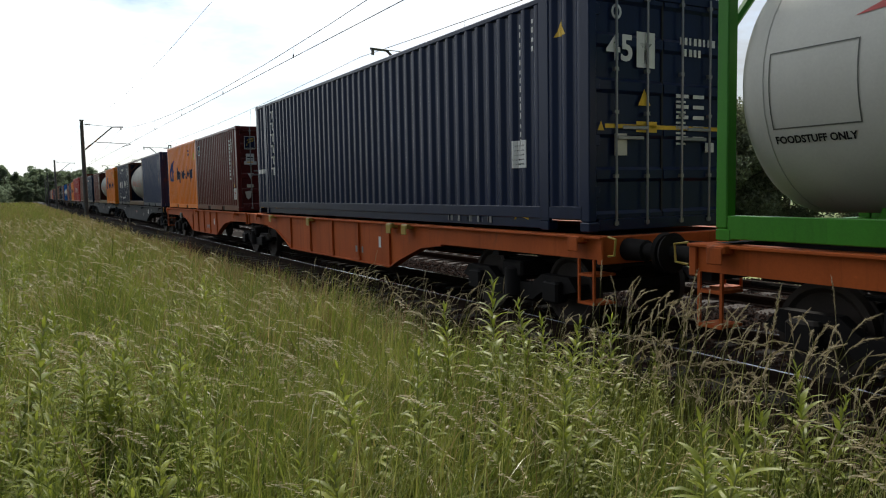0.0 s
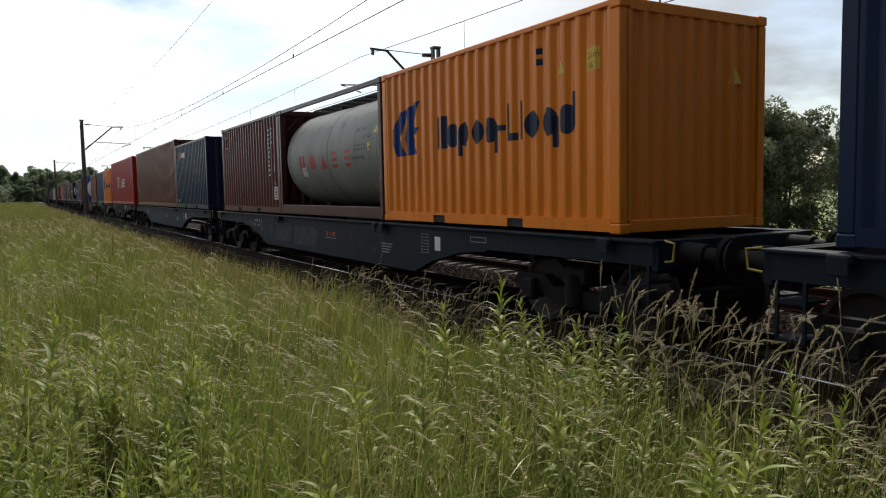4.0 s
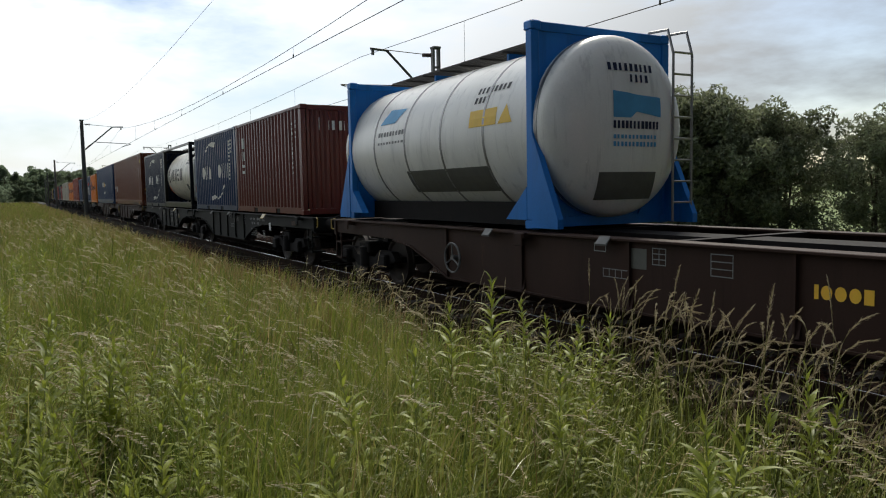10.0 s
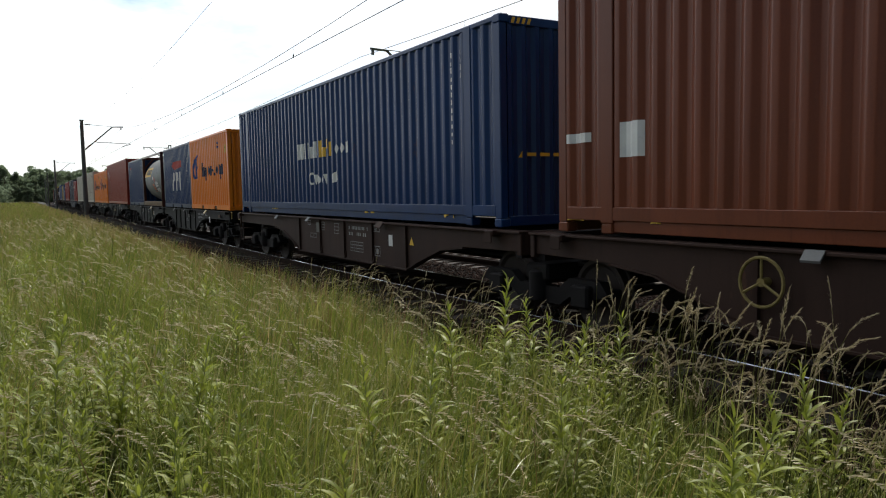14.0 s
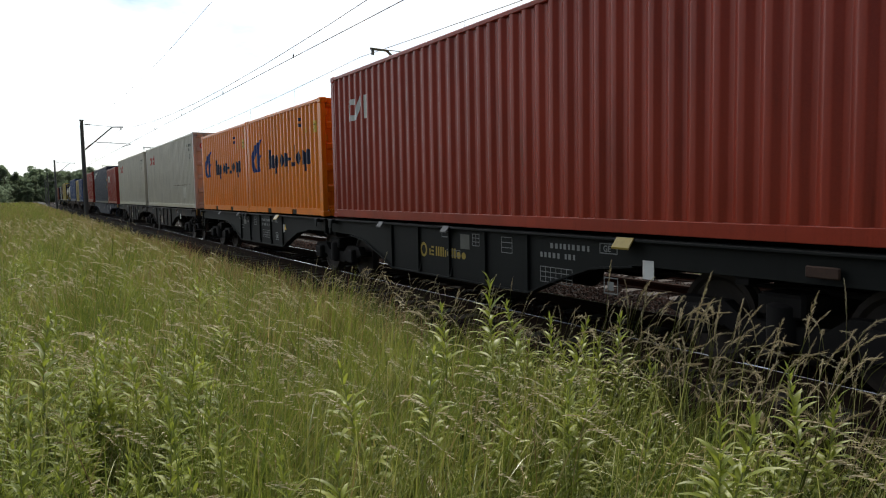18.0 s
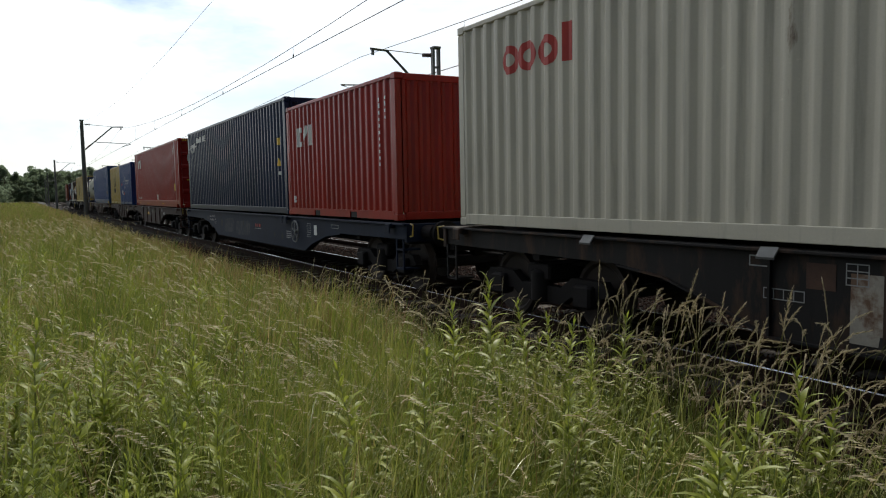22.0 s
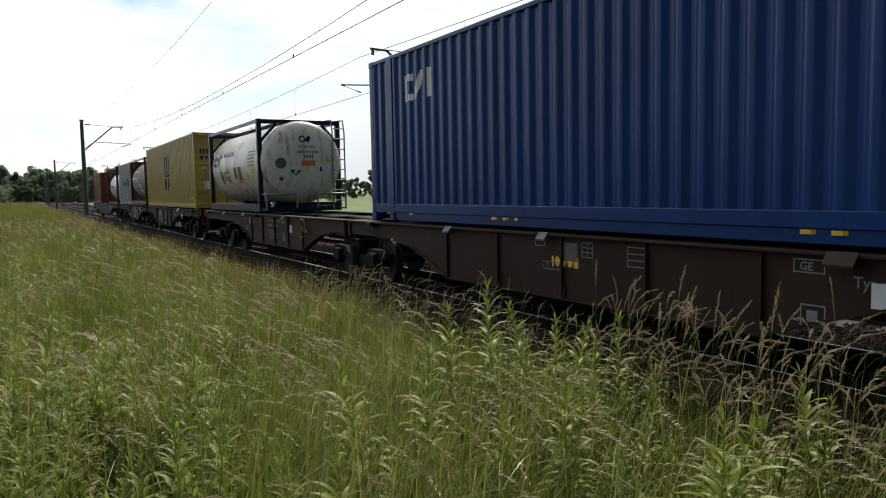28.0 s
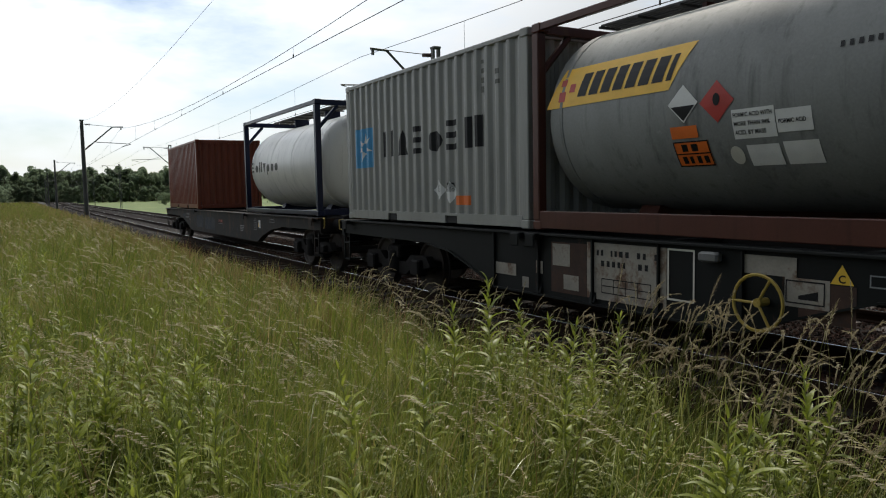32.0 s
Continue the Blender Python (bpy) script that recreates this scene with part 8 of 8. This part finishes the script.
# leafy weeds: single upright stems with narrow arching leaves all the way up
def weed_mesh(seed, height):
    rng_, stem, leaf = random.Random(seed), Shape(), Shape()
    pts = [(0.03 * math.sin(k * 0.9 + seed), 0.03 * math.cos(k * 0.7 + seed) - 0.03, height * k / 6) for k in range(7)]
    stem.tube(pts, 0.0042, 6, 0.0018)
    n = int(height * 88)
    for k in range(n):
        t = 0.10 + 0.90 * k / n
        i = min(5, int(t * 6))
        p = Vector(pts[i]).lerp(Vector(pts[i + 1]), t * 6 - i)
        a = k * 2.4 + rng_.uniform(-0.35, 0.35)
        ln = (0.085 + 0.055 * math.sin(math.pi * min(1, t * 1.1))) * rng_.uniform(0.75, 1.2) * (1.0 if t < 0.86 else 0.66)
        top = max(0.0, t - 0.62) / 0.38
        pitch, curl = 0.55 + 0.65 * top + rng_.uniform(-0.2, 0.2), 1.25 - 0.75 * top + rng_.uniform(-0.2, 0.3)
        out = Vector((math.cos(a), math.sin(a), 0))
        side = Vector((-math.sin(a), math.cos(a), 0))
        q, rows_ = p.copy(), []
        for s_, half in ((0.0, 0.02), (0.25, 0.085), (0.55, 0.10), (0.8, 0.06), (1.0, 0.0)):
            rows_.append((q.copy(), half * ln))
            ang = pitch - curl * s_
            q = q + (out * math.cos(ang) + Vector((0, 0, math.sin(ang)))) * ln * 0.27
        v = []
        for c, half in rows_:
            v += [c - side * half + Vector((0, 0, half * 0.35)), c, c + side * half + Vector((0, 0, half * 0.35))]
        f = []
        for r in range(4):
            o = r * 3
            f += [(o, o + 1, o + 4, o + 3), (o + 1, o + 2, o + 5, o + 4)]
        leaf.add(v, f)
    return stem.mesh("stem", True), mesh_of("leaves", leaf.v, leaf.f, True)


weeds = [weed_mesh(s, h) for s, h in ((1, 0.95), (2, 1.05), (3, 0.85), (4, 1.0), (5, 0.75))]
WEEDS = []


def plant_weed(k, x, y, lift=0.0, tall=1.0):
    scale = tall / (0.95, 1.05, 0.85, 1.0, 0.75)[k % 5]
    e = empty("leafy_weed")
    tagged(e, "fresh green leafy weed with narrow leaves", "weed", "leafy weeds in the meadow")
    part("stem", weeds[k % 5][0], M_STEM, e)
    part("leaves", weeds[k % 5][1], M_WEED, e, "narrow green leaves")
    z = float(ground_np(np.array([x]), np.array([y]))[0])
    e.matrix_world = Matrix.Translation((x, y, z - 0.02)) @ Matrix.Rotation(k * 1.9, 4, "Z") @ Matrix.Diagonal((scale, scale, scale, 1))
    WEEDS.append((e, x, y, z - 0.02, k * 1.9, scale))
    return e


# tall seeding grass along the ballast, in tufts that lean with the wind
def tuft_meshes(seed, count):
    rng_ = np.random.default_rng(seed)
    stalk, head = Shape(), Shape()
    for k in range(count):
        bx, by = rng_.normal(0, 0.12, 2)
        h, l, a = rng_.uniform(0.74, 1.16), rng_.uniform(0.08, 0.42), rng_.normal(-0.5, 0.9)
        m, pts = 12, []
        for i in range(m + 1):
            t = i / m
            out = l * h * (0.18 * t + 0.82 * t ** 4)
            pts.append(Vector((bx + math.cos(a) * out, by + math.sin(a) * out, h * (t - 0.72 * l * t ** 6))))
        stalk.tube(pts, 0.0021, 3, 0.0012)
        n, length = 64, rng_.uniform(0.15, 0.25)
        thick = rng_.uniform(0.009, 0.017)
        for g in range(n):
            s_ = 1 - length * g / n
            i = min(m - 1, int(s_ * m))
            p = pts[i].lerp(pts[i + 1], s_ * m - i)
            up = (pts[i + 1] - pts[i]).normalized()
            b = rng_.uniform(0, 6.28)
            d = up.orthogonal().normalized()
            d = d * math.cos(b) + up.cross(d) * math.sin(b)
            wid = up.cross(d) * 0.0020
            w_ = thick * math.sin(math.pi * min(1.0, 0.10 + 0.9 * g / n)) * rng_.uniform(0.5, 1.2)
            e1 = p + d * w_ + up * 0.020 + Vector((0, 0, -0.35 * w_))
            head.add([p - wid, p + wid, e1], [(0, 1, 2)])
    for k in range(count * 2):                # leaf blades at the foot
        bx, by = rng_.normal(0, 0.13, 2)
        h, l, a = rng_.uniform(0.35, 0.75), rng_.uniform(0.1, 0.5), rng_.uniform(0, 6.28)
        wx, wy = -math.sin(a) * 0.005, math.cos(a) * 0.005
        v = []
        for i in range(6):
            t = i / 5
            o, q = l * h * t * t, (1 - t) ** 0.5 + 0.02
            c = (bx + math.cos(a) * o, by + math.sin(a) * o, h * (t - 0.4 * l * t ** 3))
            v += [(c[0] - wx * q, c[1] - wy * q, c[2]), (c[0] + wx * q, c[1] + wy * q, c[2])]
        stalk.add(v, [(2 * i, 2 * i + 1, 2 * i + 3, 2 * i + 2) for i in range(5)])
    return stalk.mesh("stalks"), mesh_of("seed_heads", head.v, head.f)


tuft_kinds = [tuft_meshes(60 + k, 8 + k) for k in range(6)]
TUFTS = []
tuft_rng = random.Random(21)
for k in range(66):
    y = 1.1 + 7.2 * (k / 65) ** 1.15
    x = tuft_rng.uniform(2.75, 3.7) if y > 2.2 else tuft_rng.uniform(2.4, 3.3)
    tall = tuft_rng.uniform(1.0, 1.28) if y < 4 else tuft_rng.uniform(0.72, 0.98)
    e = empty("tall_grass_tuft")
    tagged(e, "tuft of tall grass with nodding pale seed heads", "grass", "tufts along the ballast")
    tagged(part("grass_clump", tuft_kinds[k % 6][0], M_TUFT, e), "wispy straw-green growth", kind="stuff")
    tagged(part("seed_plume", tuft_kinds[k % 6][1], M_PLUME, e), "pale feathery plume", kind="stuff")
    z = float(ground_np(np.array([x]), np.array([y]))[0]) - 0.02
    TUFTS.append((e, x, y, z, tuft_rng.uniform(-0.6, 0.6), tall))
    e.matrix_world = Matrix.Translation((x, y, z)) @ Matrix.Diagonal((tall, tall, tall, 1))
# place and height of each weed
WEED_SPOTS = [(0.06, 3.9, 1.23), (0.15, 3.9, 1.06), (0.34, 3.88, 0.99), (0.41, 3.88, 1.06), (0.63, 3.85, 1.04), (-0.01, 3.9, 0.82), (-0.06, 3.9, 0.99), (0.53, 3.86, 0.83), (0.21, 3.89, 0.84), (0.35, 3.88, 0.71), (2.43, 3.67, 1.26), (2.58, 3.56, 1.12), (2.22, 3.8, 1.09), (2.68, 3.49, 1.03), (2.78, 3.41, 1.0), (2.93, 3.28, 0.93), (2.48, 3.63, 0.89), (2.61, 3.54, 0.89), (3.03, 3.19, 1.04), (2.81, 3.39, 0.86), (3.14, 3.08, 0.84), (0.71, 2.24, 0.91), (0.86, 2.19, 0.92), (1.79, 1.53, 1.08), (1.82, 1.49, 1.03), (2.73, 1.67, 0.97), (2.08, 2.43, 0.92), (2.02, 2.48, 0.94), (1.53, 2.81, 1.04), (1.26, 2.94, 1.0), (2.56, 1.92, 0.94), (2.66, 1.78, 1.07)]
spot_rng = random.Random(3)
for k in range(150):                    # thickets: to the left, and along the edge of the ballast
    if k < 60:
        y = spot_rng.uniform(2.3, 5.6)
        WEED_SPOTS.append((spot_rng.uniform(-0.12, 0.30) * y, y, spot_rng.uniform(0.62, 0.95)))
    elif k < 100:
        WEED_SPOTS.append((spot_rng.uniform(1.9, 3.5), spot_rng.uniform(1.5, 5.0), spot_rng.uniform(0.52, 0.82)))
    elif k < 125:
        WEED_SPOTS.append((spot_rng.uniform(-1.4, 0.6), spot_rng.uniform(6, 14), spot_rng.uniform(0.9, 1.12)))
    else:
        WEED_SPOTS.append((spot_rng.uniform(0.3, 2.3), spot_rng.uniform(2.2, 6.5), spot_rng.uniform(0.55, 0.8)))
for k in range(42):                     # dense growth at the near end of the meadow
    y = spot_rng.uniform(2.6, 9.0)
    WEED_SPOTS.append((spot_rng.uniform(-0.06, 0.24) * y, y, spot_rng.uniform(0.72, 1.0)))
for k in range(60):                     # scattered further out in the meadow
    far = spot_rng.uniform(0, 1)
    y = 5.0 + 19.0 * far
    WEED_SPOTS.append((spot_rng.uniform(-0.9 - 1.8 * far, 1.6 - 0.4 * far), y, spot_rng.uniform(0.78, 1.0)))
for k, (x, y, sc) in enumerate(WEED_SPOTS):
    plant_weed(k, x, y, 0, sc)

# ---- sleepers: single ones where they are seen, the rest joined ----


def sleeper_shape(s, x, y, turn=0.0):
    s.prism([(x - 1.3, -0.24), (x + 1.3, -0.24), (x + 1.3, -0.185), (x + 1.05, -0.165), (x + 0.45, -0.165), (x + 0.3, -0.20), (x - 0.3, -0.20), (x - 0.45, -0.165), (x - 1.05, -0.165), (x - 1.3, -0.185)], 1, y - 0.13, y + 0.13)
    return s


one = sleeper_shape(Shape(), 0, 0).mesh("sleeper")
one.materials.append(M_SLEEPER)
clip_me = Shape().box(-0.09, 0.09, -0.09, 0.09, -0.165, -0.145).tube([(0.06, -0.06, -0.14), (0.06, 0.06, -0.14)], 0.014, 5).tube([(-0.06, -0.06, -0.14), (-0.06, 0.06, -0.14)], 0.014, 5).mesh("rail_fastening")
for ax, tr in zip((AXIS, AXIS2), track_things):
    rest, y = Shape(), Y0
    while y < Y1:
        if 1.0 < y < 40:
            ob = part("sleeper", one, M_SLEEPER, tr)
            ob.matrix_local = Matrix.Translation((ax + bend(y) + 0.01 * math.sin(y * 7), y, 0))
        else:
            x = ax + bend(y)
            rest.box(x - 1.3, x + 1.3, y - 0.13, y + 0.13, -0.23, -0.168)
        y += 0.6
    far_sl = part("sleepers_beyond", rest, M_SLEEPER, tr)
    tagged(far_sl, "concrete sleepers further along the line", kind="stuff")

# ---- running of the train: metres run by each second ----
RUN = [(t, s) for t, s in zip(range(0, 34, 2), (0.0, 25.83, 51.58, 77.35, 103.1, 128.7, 154.0, 178.84, 203.1, 226.68, 249.55, 271.73, 293.29, 314.34, 335.0, 355.38, 375.54))]


def motions():
    for thing, length, far in LOADS:
        walk(thing, [(float(t), on_line(far - length / 2 - s, AXIS, DECK)) for t, s in RUN])
    for w in WAGONS:
        walk(w.thing, [(float(t), on_line(w.c - s, AXIS, 0.0)) for t, s in RUN])
    # weeds sway in the wind
    for k, (e, x, y, z, turn, sc) in enumerate(WEEDS):
        rows = []
        for i in range(33):
            a = 2.2 * math.sin(i * 1.9 + k * 1.3) + 1.3 * math.sin(i * 0.7 + k) + (2.5 if 11 <= i <= 15 else 0)
            b = 1.6 * math.sin(i * 1.4 + k * 0.7)
            rows.append((float(i), pose(x, y, z, -b, a, 0) @ Matrix.Rotation(turn, 4, "Z")))
        walk(e, rows)

    # tall tufts lean over in the gusts
    for k, (e, x, y, z, turn, tall) in enumerate(TUFTS):
        rows = []
        for i in range(33):
            gust = 11.0 if i in (11, 12, 13) else 8.0 if i >= 29 else 5.0 if i in (5, 6, 17, 18, 24) else 0.0
            a = gust + 2.5 * math.sin(i * 1.7 + k * 0.9) + 1.5 * math.sin(i * 0.8 + k * 2.1)
            b = gust * 0.5 + 1.5 * math.sin(i * 1.3 + k)
            rows.append((float(i), pose(x, y, z, b, a, 0) @ Matrix.Rotation(turn, 4, "Z") @ Matrix.Diagonal((tall, tall, tall, 1))))
        walk(e, rows)


motions()
